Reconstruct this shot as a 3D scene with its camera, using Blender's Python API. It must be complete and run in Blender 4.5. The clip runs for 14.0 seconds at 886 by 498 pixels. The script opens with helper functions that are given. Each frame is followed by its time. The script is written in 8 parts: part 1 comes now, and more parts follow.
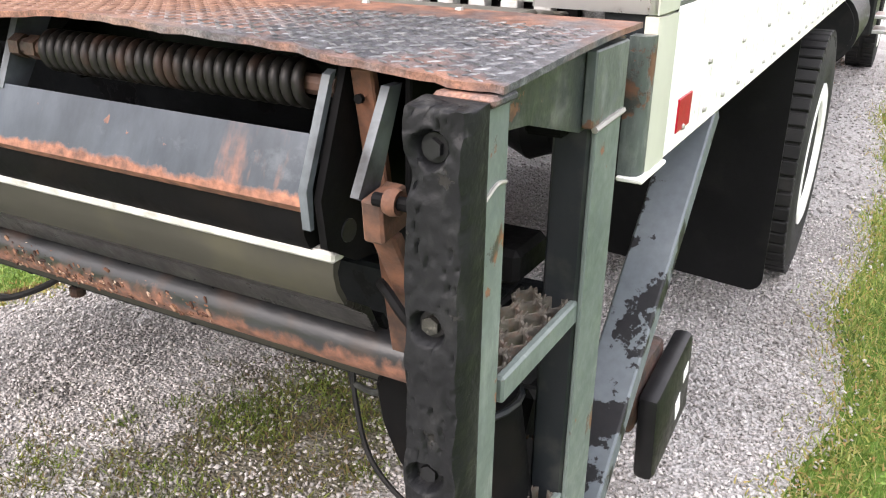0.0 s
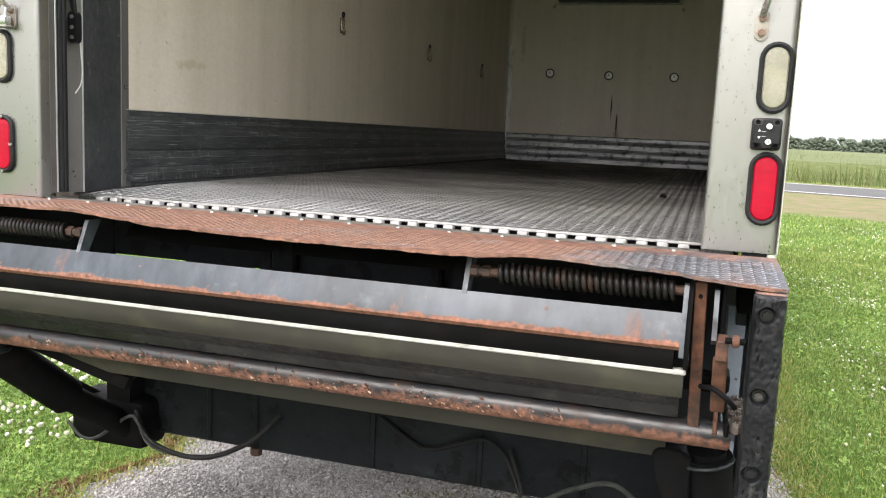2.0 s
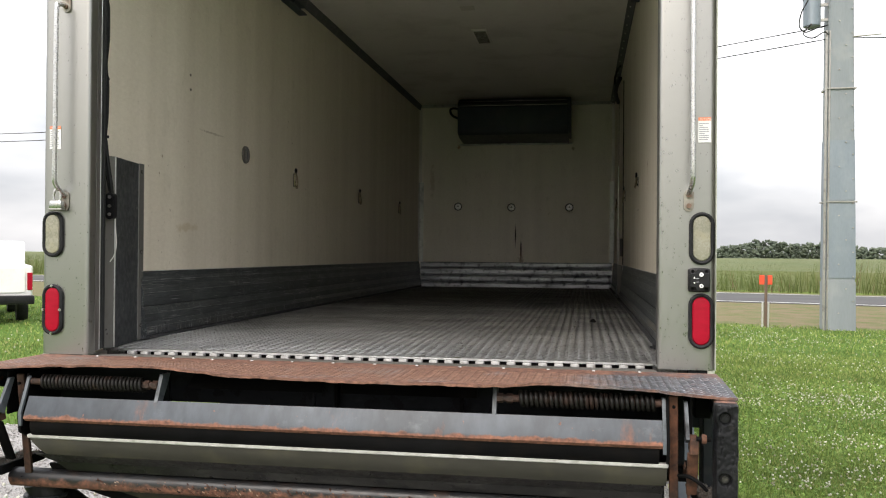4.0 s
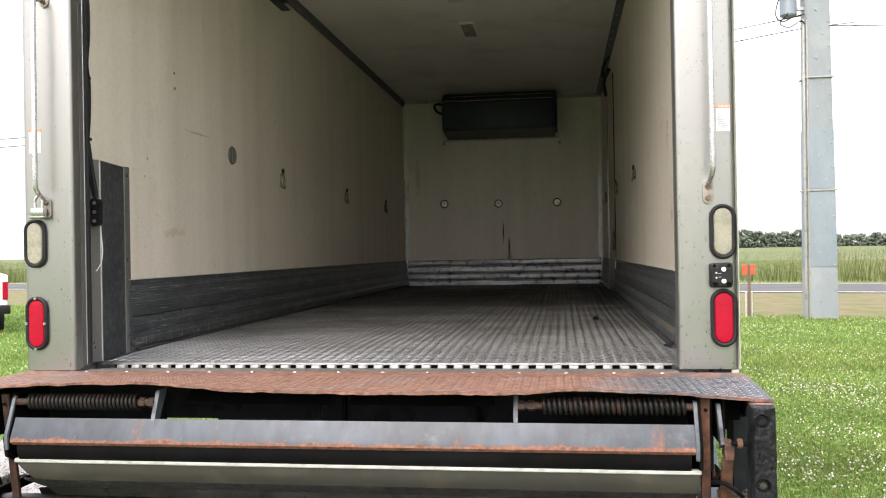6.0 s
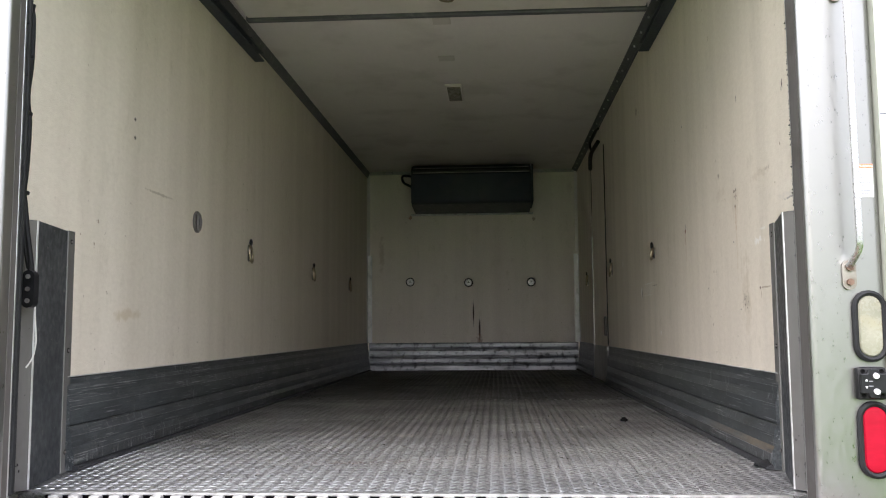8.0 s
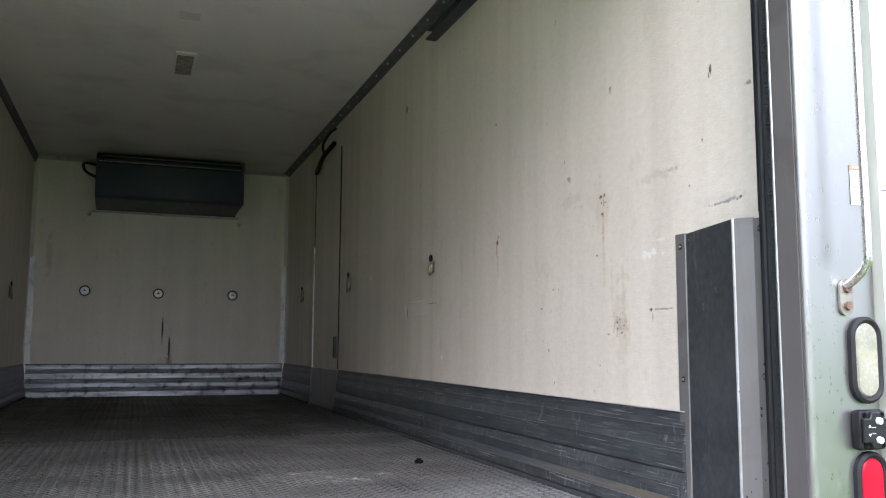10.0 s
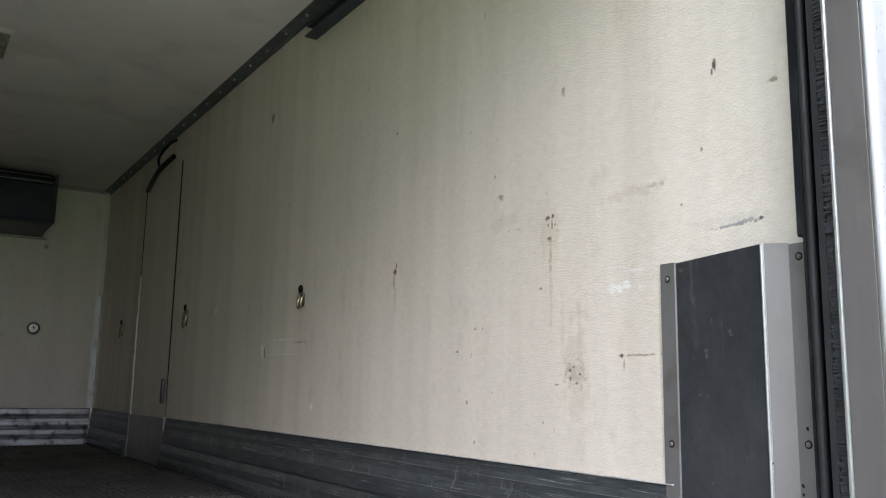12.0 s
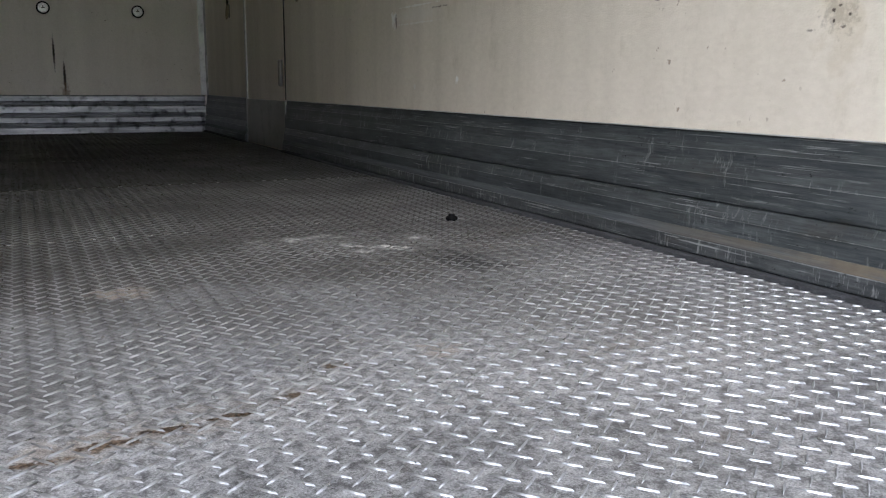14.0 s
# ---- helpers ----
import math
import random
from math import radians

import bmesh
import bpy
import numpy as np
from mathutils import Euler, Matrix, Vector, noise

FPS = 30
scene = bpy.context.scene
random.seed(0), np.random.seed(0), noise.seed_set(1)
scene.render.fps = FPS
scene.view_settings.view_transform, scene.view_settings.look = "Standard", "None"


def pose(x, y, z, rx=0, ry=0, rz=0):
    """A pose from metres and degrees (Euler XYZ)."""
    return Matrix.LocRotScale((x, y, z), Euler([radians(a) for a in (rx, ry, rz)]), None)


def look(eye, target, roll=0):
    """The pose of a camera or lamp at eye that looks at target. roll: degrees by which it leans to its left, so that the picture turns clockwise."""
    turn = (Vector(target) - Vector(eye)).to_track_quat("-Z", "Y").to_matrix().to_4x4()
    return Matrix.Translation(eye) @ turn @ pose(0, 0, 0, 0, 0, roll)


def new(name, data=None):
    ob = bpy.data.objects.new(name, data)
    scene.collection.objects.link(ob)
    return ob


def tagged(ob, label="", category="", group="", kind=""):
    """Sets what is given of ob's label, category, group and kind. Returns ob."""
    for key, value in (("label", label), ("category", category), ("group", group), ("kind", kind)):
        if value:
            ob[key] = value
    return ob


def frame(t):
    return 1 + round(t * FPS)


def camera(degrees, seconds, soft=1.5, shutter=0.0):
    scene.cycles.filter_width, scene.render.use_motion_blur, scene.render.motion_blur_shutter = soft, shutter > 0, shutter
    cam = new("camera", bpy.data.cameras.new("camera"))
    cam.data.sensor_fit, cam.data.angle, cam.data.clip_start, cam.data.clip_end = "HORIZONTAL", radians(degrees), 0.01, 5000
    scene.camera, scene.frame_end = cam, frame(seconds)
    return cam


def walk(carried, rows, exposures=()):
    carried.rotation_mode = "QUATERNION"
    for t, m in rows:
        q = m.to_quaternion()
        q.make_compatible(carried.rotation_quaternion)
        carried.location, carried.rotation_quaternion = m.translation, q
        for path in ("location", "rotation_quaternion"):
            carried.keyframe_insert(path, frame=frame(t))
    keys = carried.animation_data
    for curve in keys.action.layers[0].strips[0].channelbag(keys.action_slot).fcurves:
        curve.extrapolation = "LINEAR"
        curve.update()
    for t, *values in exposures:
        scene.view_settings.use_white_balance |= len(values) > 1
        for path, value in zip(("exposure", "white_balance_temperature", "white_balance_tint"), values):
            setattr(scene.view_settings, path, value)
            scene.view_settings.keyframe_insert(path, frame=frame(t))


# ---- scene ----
cam = camera(55.3, 14.0, soft=1.1)
PATH = [
    (0, (1.514, -1.059, 1.421), (0.631, 0.572, 0.673), 1.0),
    (0.5, (1.422, -1.422, 1.456), (0.56, 0.264, 0.81), 1.6),
    (1, (1.321, -1.713, 1.477), (0.461, -0.012, 0.868), 1.9),
    (1.5, (1.143, -1.968, 1.508), (0.4, -0.185, 0.991), 2.5),
    (2, (1.037, -2.241, 1.569), (0.455, -0.348, 1.294), 2.7),
    (2.5, (0.961, -2.534, 1.645), (0.478, -0.595, 1.559), 1.4),
    (2.7, (0.935, -2.612, 1.682), (0.485, -0.663, 1.667), 1.1),
    (4.8, (0.72, -2.952, 1.675), (0.419, -0.975, 1.688), 0.8),
    (5, (0.71, -2.959, 1.653), (0.415, -0.982, 1.586), 0.6),
    (5.5, (0.7, -2.919, 1.67), (0.409, -0.942, 1.583), -0.7),
    (6, (0.663, -2.76, 1.691), (0.385, -0.779, 1.697), -1.0),
    (6.5, (0.631, -2.606, 1.724), (0.38, -0.624, 1.832), -0.0),
    (7, (0.555, -2.45, 1.725), (0.315, -0.471, 1.886), 0.5),
    (7.2, (0.497, -2.386, 1.73), (0.271, -0.406, 1.897), 0.1),
    (9.3, (-0.099, -1.546, 1.762), (0.227, 0.413, 1.998), 1.2),
    (9.5, (-0.144, -1.446, 1.769), (0.3, 0.49, 2.009), 1.1),
    (10, (-0.243, -1.291, 1.764), (0.437, 0.576, 1.992), 0.3),
    (10.5, (-0.256, -1.157, 1.767), (0.514, 0.678, 1.964), -0.5),
    (11, (-0.214, -0.975, 1.775), (0.621, 0.829, 1.999), -0.5),
    (11.5, (-0.204, -0.838, 1.788), (0.726, 0.909, 2.073), 1.5),
    (12, (-0.272, -0.676, 1.782), (0.786, 0.988, 2.113), 1.0),
    (12.5, (-0.355, -0.535, 1.768), (0.835, 1.055, 2.011), 0.0),
    (13, (-0.375, -0.421, 1.736), (0.758, 1.224, 1.639), 0.5),
    (13.5, (-0.345, -0.33, 1.7), (0.657, 1.371, 1.379), 0.5),
    (14, (-0.275, -0.226, 1.692), (0.603, 1.53, 1.311), 0.5),
]
walk(cam, [(t, look(eye, target, roll)) for t, eye, target, roll in PATH],
     exposures=[(0, 1.21, 6750, 18), (1, 0.98, 6750, 15), (1.5, 0.96, 6700, 14), (2, 1.01, 6650, 14), (2.5, 0.82, 6600, 12), (4.8, 0.27, 6800, 13), (5, 0.31, 6800, 13), (5.2, 0.57, 6800, 14), (5.5, 0.85, 6750, 15), (6, 0.90, 6650, 16), (7, 1.0, 6550, 17), (9.5, 1.38, 5750, 18), (10.5, 1.42, 5700, 19), (12, 1.36, 5800, 17), (14, 1.25, 5850, 15)])

# ---- world and sun: a bright overcast day ----
world = bpy.data.worlds.new("overcast")
scene.world = world
world.use_nodes = True
wn, wl = world.node_tree.nodes, world.node_tree.links
wn.clear()
w_out = wn.new("ShaderNodeOutputWorld")
w_bg = wn.new("ShaderNodeBackground")
w_sky = wn.new("ShaderNodeTexSky")
w_sky.sky_type = "NISHITA"
w_sky.sun_disc = False
w_sky.sun_elevation = radians(38)
w_sky.sun_rotation = radians(194)
w_sky.dust_density = 4.0
w_tc = wn.new("ShaderNodeTexCoord")
w_map = wn.new("ShaderNodeMapping")
w_map.inputs["Scale"].default_value = (1.0, 1.0, 3.2)
w_noise = wn.new("ShaderNodeTexNoise")
w_noise.inputs["Scale"].default_value = 2.3
w_noise.inputs["Detail"].default_value = 5
w_ramp = wn.new("ShaderNodeValToRGB")
w_ramp.color_ramp.elements[0].position, w_ramp.color_ramp.elements[0].color = 0.34, (3.5, 3.8, 4.2, 1)
w_ramp.color_ramp.elements[1].position, w_ramp.color_ramp.elements[1].color = 0.64, (8.0, 8.1, 8.2, 1)
w_mix = wn.new("ShaderNodeMixRGB")
w_mix.inputs["Fac"].default_value = 0.88
wl.new(w_tc.outputs["Generated"], w_map.inputs["Vector"])
wl.new(w_map.outputs["Vector"], w_noise.inputs["Vector"])
wl.new(w_noise.outputs["Fac"], w_ramp.inputs["Fac"])
wl.new(w_sky.outputs["Color"], w_mix.inputs["Color1"])
wl.new(w_ramp.outputs["Color"], w_mix.inputs["Color2"])
# an overcast sky is about three times as bright overhead as at the horizon
w_sep = wn.new("ShaderNodeSeparateXYZ")
w_up = wn.new("ShaderNodeMapRange")
w_up.inputs["To Min"].default_value, w_up.inputs["To Max"].default_value = 0.8, 2.8
w_mul = wn.new("ShaderNodeMixRGB")
w_mul.blend_type = "MULTIPLY"
w_mul.inputs["Fac"].default_value = 1.0
wl.new(w_tc.outputs["Generated"], w_sep.inputs[0])
wl.new(w_sep.outputs["Z"], w_up.inputs["Value"])
wl.new(w_mix.outputs["Color"], w_mul.inputs["Color1"])
wl.new(w_up.outputs["Result"], w_mul.inputs["Color2"])
wl.new(w_mul.outputs["Color"], w_bg.inputs["Color"])
wl.new(w_bg.outputs["Background"], w_out.inputs["Surface"])
w_bg.inputs["Strength"].default_value = 0.15

sun_data = bpy.data.lights.new("sun", "SUN")
sun_data.energy, sun_data.angle, sun_data.color = 1.5, radians(30), (1.0, 0.96, 0.9)
sun = new("sun", sun_data)
sun.rotation_euler = (radians(52), 0, radians(-14))


# ---- materials ----
def nodes_of(name):
    m = bpy.data.materials.new(name)
    m.use_nodes = True
    nt = m.node_tree
    return m, nt.nodes, nt.links, nt.nodes["Principled BSDF"]


def mixed(n, l, fac, a, b, blend="MIX"):
    """A colour mix; fac, a and b are sockets or values."""
    x = n.new("ShaderNodeMixRGB")
    x.blend_type = blend
    for key, v in (("Fac", fac), ("Color1", a), ("Color2", b)):
        if isinstance(v, bpy.types.NodeSocket):
            l.new(v, x.inputs[key])
        elif key == "Fac":
            x.inputs[key].default_value = v
        else:
            x.inputs[key].default_value = (*v, 1)
    return x.outputs["Color"]


def noise_of(n, l, scale, detail=4, stretch=(1, 1, 1), rough=0.55, at=(0, 0, 0)):
    g = n.new("ShaderNodeNewGeometry")
    mp = n.new("ShaderNodeMapping")
    mp.inputs["Scale"].default_value = stretch
    mp.inputs["Location"].default_value = at
    t = n.new("ShaderNodeTexNoise")
    t.inputs["Scale"].default_value = scale
    t.inputs["Detail"].default_value = detail
    t.inputs["Roughness"].default_value = rough
    l.new(g.outputs["Position"], mp.inputs["Vector"])
    l.new(mp.outputs["Vector"], t.inputs["Vector"])
    return t.outputs["Fac"]


def ramp(n, l, fac, lo, hi, a=0.0, b=1.0):
    r = n.new("ShaderNodeMapRange")
    r.inputs["From Min"].default_value, r.inputs["From Max"].default_value = lo, hi
    r.inputs["To Min"].default_value, r.inputs["To Max"].default_value = a, b
    l.new(fac, r.inputs["Value"])
    return r.outputs["Result"]


def maths(n, l, op, a, b=0.0):
    x = n.new("ShaderNodeMath")
    x.operation = op
    for i, v in enumerate((a, b)):
        if isinstance(v, bpy.types.NodeSocket):
            l.new(v, x.inputs[i])
        else:
            x.inputs[i].default_value = v
    return x.outputs[0]


def axis_of(n, l, axis):
    g = n.new("ShaderNodeNewGeometry")
    s = n.new("ShaderNodeSeparateXYZ")
    l.new(g.outputs["Position"], s.inputs[0])
    return s.outputs[axis]


def blob(n, l, place, size, wobble=0.35, scale=30):
    """A soft-edged patch round a place, with an uneven outline."""
    g = n.new("ShaderNodeNewGeometry")
    mp = n.new("ShaderNodeMapping")
    mp.vector_type = "TEXTURE"
    mp.inputs["Location"].default_value = place
    mp.inputs["Scale"].default_value = size
    ln = n.new("ShaderNodeVectorMath")
    ln.operation = "LENGTH"
    l.new(g.outputs["Position"], mp.inputs["Vector"])
    l.new(mp.outputs["Vector"], ln.inputs[0])
    k = noise_of(n, l, scale, 4)
    d = maths(n, l, "ADD", ln.outputs["Value"], ramp(n, l, k, 0.3, 0.7, -wobble, wobble))
    return ramp(n, l, d, 1.1, 0.5)


def bumped(n, l, b, height, strength, distance=0.01):
    x = n.new("ShaderNodeBump")
    x.inputs["Strength"].default_value = strength
    x.inputs["Distance"].default_value = distance
    l.new(height, x.inputs["Height"])
    l.new(x.outputs["Normal"], b.inputs["Normal"])


def surface(name, c1, c2, scale=6.0, rough=0.5, metal=0.0, grain=60.0, bump=0.15, stretch=(1, 1, 1), dirt=None, dirt_amount=0.5, rust=None, rust_band=None, vary=0.15, spec=0.5):
    """A worn surface: broad variation c1 to c2, fine grain, dirt in patches, and rust in patches (rust: amount) or along a height band."""
    m, n, l, b = nodes_of(name)
    big = ramp(n, l, noise_of(n, l, scale, 5, stretch), 0.3, 0.7)
    col = mixed(n, l, big, c1, c2)
    fine = noise_of(n, l, grain, 3, stretch)
    col = mixed(n, l, 1.0, col, mixed(n, l, fine, (1 - vary,) * 3, (1 + vary,) * 3), "MULTIPLY")
    r = ramp(n, l, fine, 0.2, 0.8, max(0.03, rough - 0.1), min(1, rough + 0.12))
    met = metal
    if dirt:
        mask = ramp(n, l, noise_of(n, l, scale * 1.7, 7, at=(3, 7, 1)), 0.52, 0.68, 0, dirt_amount)
        col = mixed(n, l, mask, col, dirt)
        r = maths(n, l, "ADD", r, maths(n, l, "MULTIPLY", mask, 0.2))
    if rust is not None:
        edge = noise_of(n, l, 22, 7, at=(1, 2, 3), rough=0.65)
        level = ramp(n, l, edge, 0.25, 0.75)
        if rust_band:
            z = axis_of(n, l, "Z")
            band = ramp(n, l, z, rust_band[0], rust_band[1])
            level = maths(n, l, "ADD", maths(n, l, "MULTIPLY", level, 0.55), maths(n, l, "MULTIPLY", band, 0.75))
        mask = ramp(n, l, level, 1.0 - rust - 0.1, 1.0 - rust + 0.12)
        rc = mixed(n, l, ramp(n, l, noise_of(n, l, 55, 6), 0.3, 0.7), (0.050, 0.024, 0.016), (0.24, 0.105, 0.066))
        col = mixed(n, l, mask, col, rc)
        r = maths(n, l, "ADD", r, maths(n, l, "MULTIPLY", mask, 0.35))
        if metal:
            met = maths(n, l, "MULTIPLY", maths(n, l, "SUBTRACT", 1.0, mask), metal)
    l.new(col, b.inputs["Base Color"])
    l.new(r, b.inputs["Roughness"])
    if isinstance(met, bpy.types.NodeSocket):
        l.new(met, b.inputs["Metallic"])
    else:
        b.inputs["Metallic"].default_value = met
    b.inputs["Specular IOR Level"].default_value = spec
    bumped(n, l, b, fine, bump, 0.004)
    return m


def island_colours(name, stops, rough=0.7, spec=0.3, fine=0, translucent=0.0, low=(0.72, 0.72, 0.7)):
    """Each loose piece of a mesh takes its own colour from the stops."""
    m, n, l, b = nodes_of(name)
    g = n.new("ShaderNodeNewGeometry")
    r = n.new("ShaderNodeValToRGB")
    while len(r.color_ramp.elements) < len(stops):
        r.color_ramp.elements.new(0.5)
    for e, (p, c) in zip(r.color_ramp.elements, stops):
        e.position, e.color = p, (*c, 1)
    l.new(g.outputs["Random Per Island"], r.inputs["Fac"])
    col = r.outputs["Color"]
    col = mixed(n, l, 1.0, col, mixed(n, l, ramp(n, l, noise_of(n, l, 0.9 if low[0] > 0.7 else 1.7, 5), 0.3, 0.7), low, (1.22, 1.2, 1.18)), "MULTIPLY")
    if fine:
        k = noise_of(n, l, fine, 3)
        col = mixed(n, l, 1.0, col, mixed(n, l, k, (0.7,) * 3, (1.3,) * 3), "MULTIPLY")
    l.new(col, b.inputs["Base Color"])
    b.inputs["Roughness"].default_value = rough
    b.inputs["Specular IOR Level"].default_value = spec
    if translucent:
        b.inputs["Subsurface Weight"].default_value = 0.0
        tr = n.new("ShaderNodeBsdfTranslucent")
        mx = n.new("ShaderNodeMixShader")
        mx.inputs[0].default_value = translucent
        l.new(col, tr.inputs["Color"])
        l.new(b.outputs[0], mx.inputs[1])
        l.new(tr.outputs[0], mx.inputs[2])
        l.new(mx.outputs[0], n["Material Output"].inputs["Surface"])
    return m


M_STEEL = surface("brushed_stainless", (0.315, 0.315, 0.300), (0.355, 0.355, 0.340), 1.6, 0.33, 0.92, 140, 0.02, (1, 1, 0.35), (0.27, 0.265, 0.245), 0.14, vary=0.025)
M_GUARD_STEEL = surface("dull_guard_steel", (0.12, 0.112, 0.105), (0.18, 0.17, 0.16), 4, 0.5, 0.5, 120, 0.06, (1, 1, 0.15), (0.06, 0.05, 0.04), 0.4)
M_STEEL_DULL = surface("dull_stainless", (0.33, 0.32, 0.30), (0.42, 0.41, 0.38), 4, 0.42, 0.8, 120, 0.06, (1, 1, 0.15), (0.12, 0.11, 0.10), 0.35)
M_KICK_BRIGHT = surface("bright_aluminium_extrusion", (0.17, 0.176, 0.182), (0.46, 0.47, 0.475), 9, 0.36, 0.75, 60, 0.1, (0.3, 1, 3.0), (0.05, 0.05, 0.052), 0.85, vary=0.4)
M_GROOVE = surface("darker_groove_aluminium", (0.07, 0.074, 0.078), (0.19, 0.196, 0.20), 9, 0.45, 0.5, 60, 0.1, (0.3, 1, 3.0), (0.03, 0.03, 0.032), 0.8, vary=0.35)
M_ALU = surface("bare_aluminium", (0.55, 0.56, 0.55), (0.66, 0.67, 0.66), 6, 0.4, 0.9, 90, 0.06, (1, 1, 1), (0.22, 0.2, 0.17), 0.35)
M_OLIVE = surface("weathered_aluminium_sheet", (0.024, 0.0235, 0.0185), (0.046, 0.0445, 0.036), 5, 0.68, 0.0, 80, 0.08, (0.3, 1, 1), (0.066, 0.062, 0.041), 0.6, vary=0.2, spec=0.18)
M_TUBE = surface("rust_scabbed_steel_tube", (0.009, 0.0095, 0.011), (0.026, 0.027, 0.029), 8, 0.34, 0.1, 60, 0.25, (0.5, 1, 1), (0.05, 0.028, 0.018), 0.5, 0.30, (0.942, 0.890))
M_RUST = surface("heavy_rust", (0.032, 0.018, 0.013), (0.17, 0.072, 0.04), 24, 0.85, 0.0, 120, 0.4, (1, 1, 1), (0.05, 0.03, 0.02), 0.6, vary=0.3)
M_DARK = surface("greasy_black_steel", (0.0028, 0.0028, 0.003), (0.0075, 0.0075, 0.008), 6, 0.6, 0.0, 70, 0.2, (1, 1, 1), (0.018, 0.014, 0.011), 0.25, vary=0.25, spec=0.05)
M_BLACK = surface("black_paint", (0.007, 0.0075, 0.0085), (0.014, 0.0145, 0.0155), 7, 0.42, 0.0, 60, 0.15, (1, 1, 1), (0.045, 0.04, 0.036), 0.3, spec=0.25)
M_POST = surface("blue_black_paint", (0.007, 0.009, 0.011), (0.015, 0.018, 0.021), 9, 0.45, 0.0, 60, 0.15, (1, 1, 0.5), (0.06, 0.06, 0.055), 0.35, spec=0.25)
M_RUBBER = surface("scuffed_black_rubber", (0.011, 0.0115, 0.0125), (0.022, 0.0225, 0.024), 9, 0.6, 0.0, 45, 0.4, (1, 1, 1), (0.05, 0.05, 0.048), 0.35, vary=0.25, spec=0.18)
M_FLAP = surface("worn_mud_flap", (0.006, 0.006, 0.0065), (0.010, 0.010, 0.0105), 5, 0.62, 0.0, 60, 0.2, (1, 1, 1), (0.022, 0.021, 0.02), 0.3, vary=0.2, spec=0.08)
M_TYRE = surface("tyre_rubber", (0.012, 0.012, 0.0125), (0.024, 0.024, 0.024), 6, 0.7, 0.0, 60, 0.2, (1, 1, 1), (0.05, 0.048, 0.044), 0.35, spec=0.2)
M_BRACE = surface("blue_grey_paint_peeling", (0.065, 0.077, 0.088), (0.11, 0.125, 0.14), 5, 0.45, 0.0, 60, 0.1, (1, 1, 1), (0.008, 0.008, 0.009), 0.95)


def chipped(name, c1, c2, under, amount, scale, rough=0.45, scuff=None, rust=0.0, stretch=(1, 1, 1), metal=0.0, spec=0.4, relief=0.25, lo=0.55):
    """Paint with hard-edged chips that show the layer below, pale scuffs, and rust in the chips."""
    m, n, l, b = nodes_of(name)
    col = mixed(n, l, ramp(n, l, noise_of(n, l, 7, 5), 0.3, 0.7), c1, c2)
    col = mixed(n, l, 1.0, col, mixed(n, l, noise_of(n, l, 70, 4), (0.8,) * 3, (1.2,) * 3), "MULTIPLY")
    if scuff:
        k = ramp(n, l, noise_of(n, l, 26, 8, stretch, 0.7, (6, 3, 2)), lo, lo + 0.17, 0, 0.8)
        k = maths(n, l, "MULTIPLY", k, ramp(n, l, noise_of(n, l, 5, 4, at=(1, 8, 3)), lo - 0.13, lo + 0.07))
        col = mixed(n, l, k, col, scuff)
    edge = noise_of(n, l, scale, 9, (1, 1, 1), 0.62, (2, 9, 5))
    chip = ramp(n, l, edge, 1 - amount, 1 - amount + 0.012)
    below = mixed(n, l, ramp(n, l, noise_of(n, l, 45, 6), 0.4, 0.6, 0, rust), under, (0.22, 0.085, 0.04))
    col = mixed(n, l, chip, col, below)
    l.new(col, b.inputs["Base Color"])
    l.new(ramp(n, l, noise_of(n, l, 40, 4), 0.3, 0.7, rough - 0.1, rough + 0.18), b.inputs["Roughness"])
    b.inputs["Metallic"].default_value = metal
    b.inputs["Specular IOR Level"].default_value = spec
    hgt = maths(n, l, "SUBTRACT", noise_of(n, l, 90, 3), maths(n, l, "MULTIPLY", chip, 1.2))
    bumped(n, l, b, hgt, relief, 0.002)
    return m


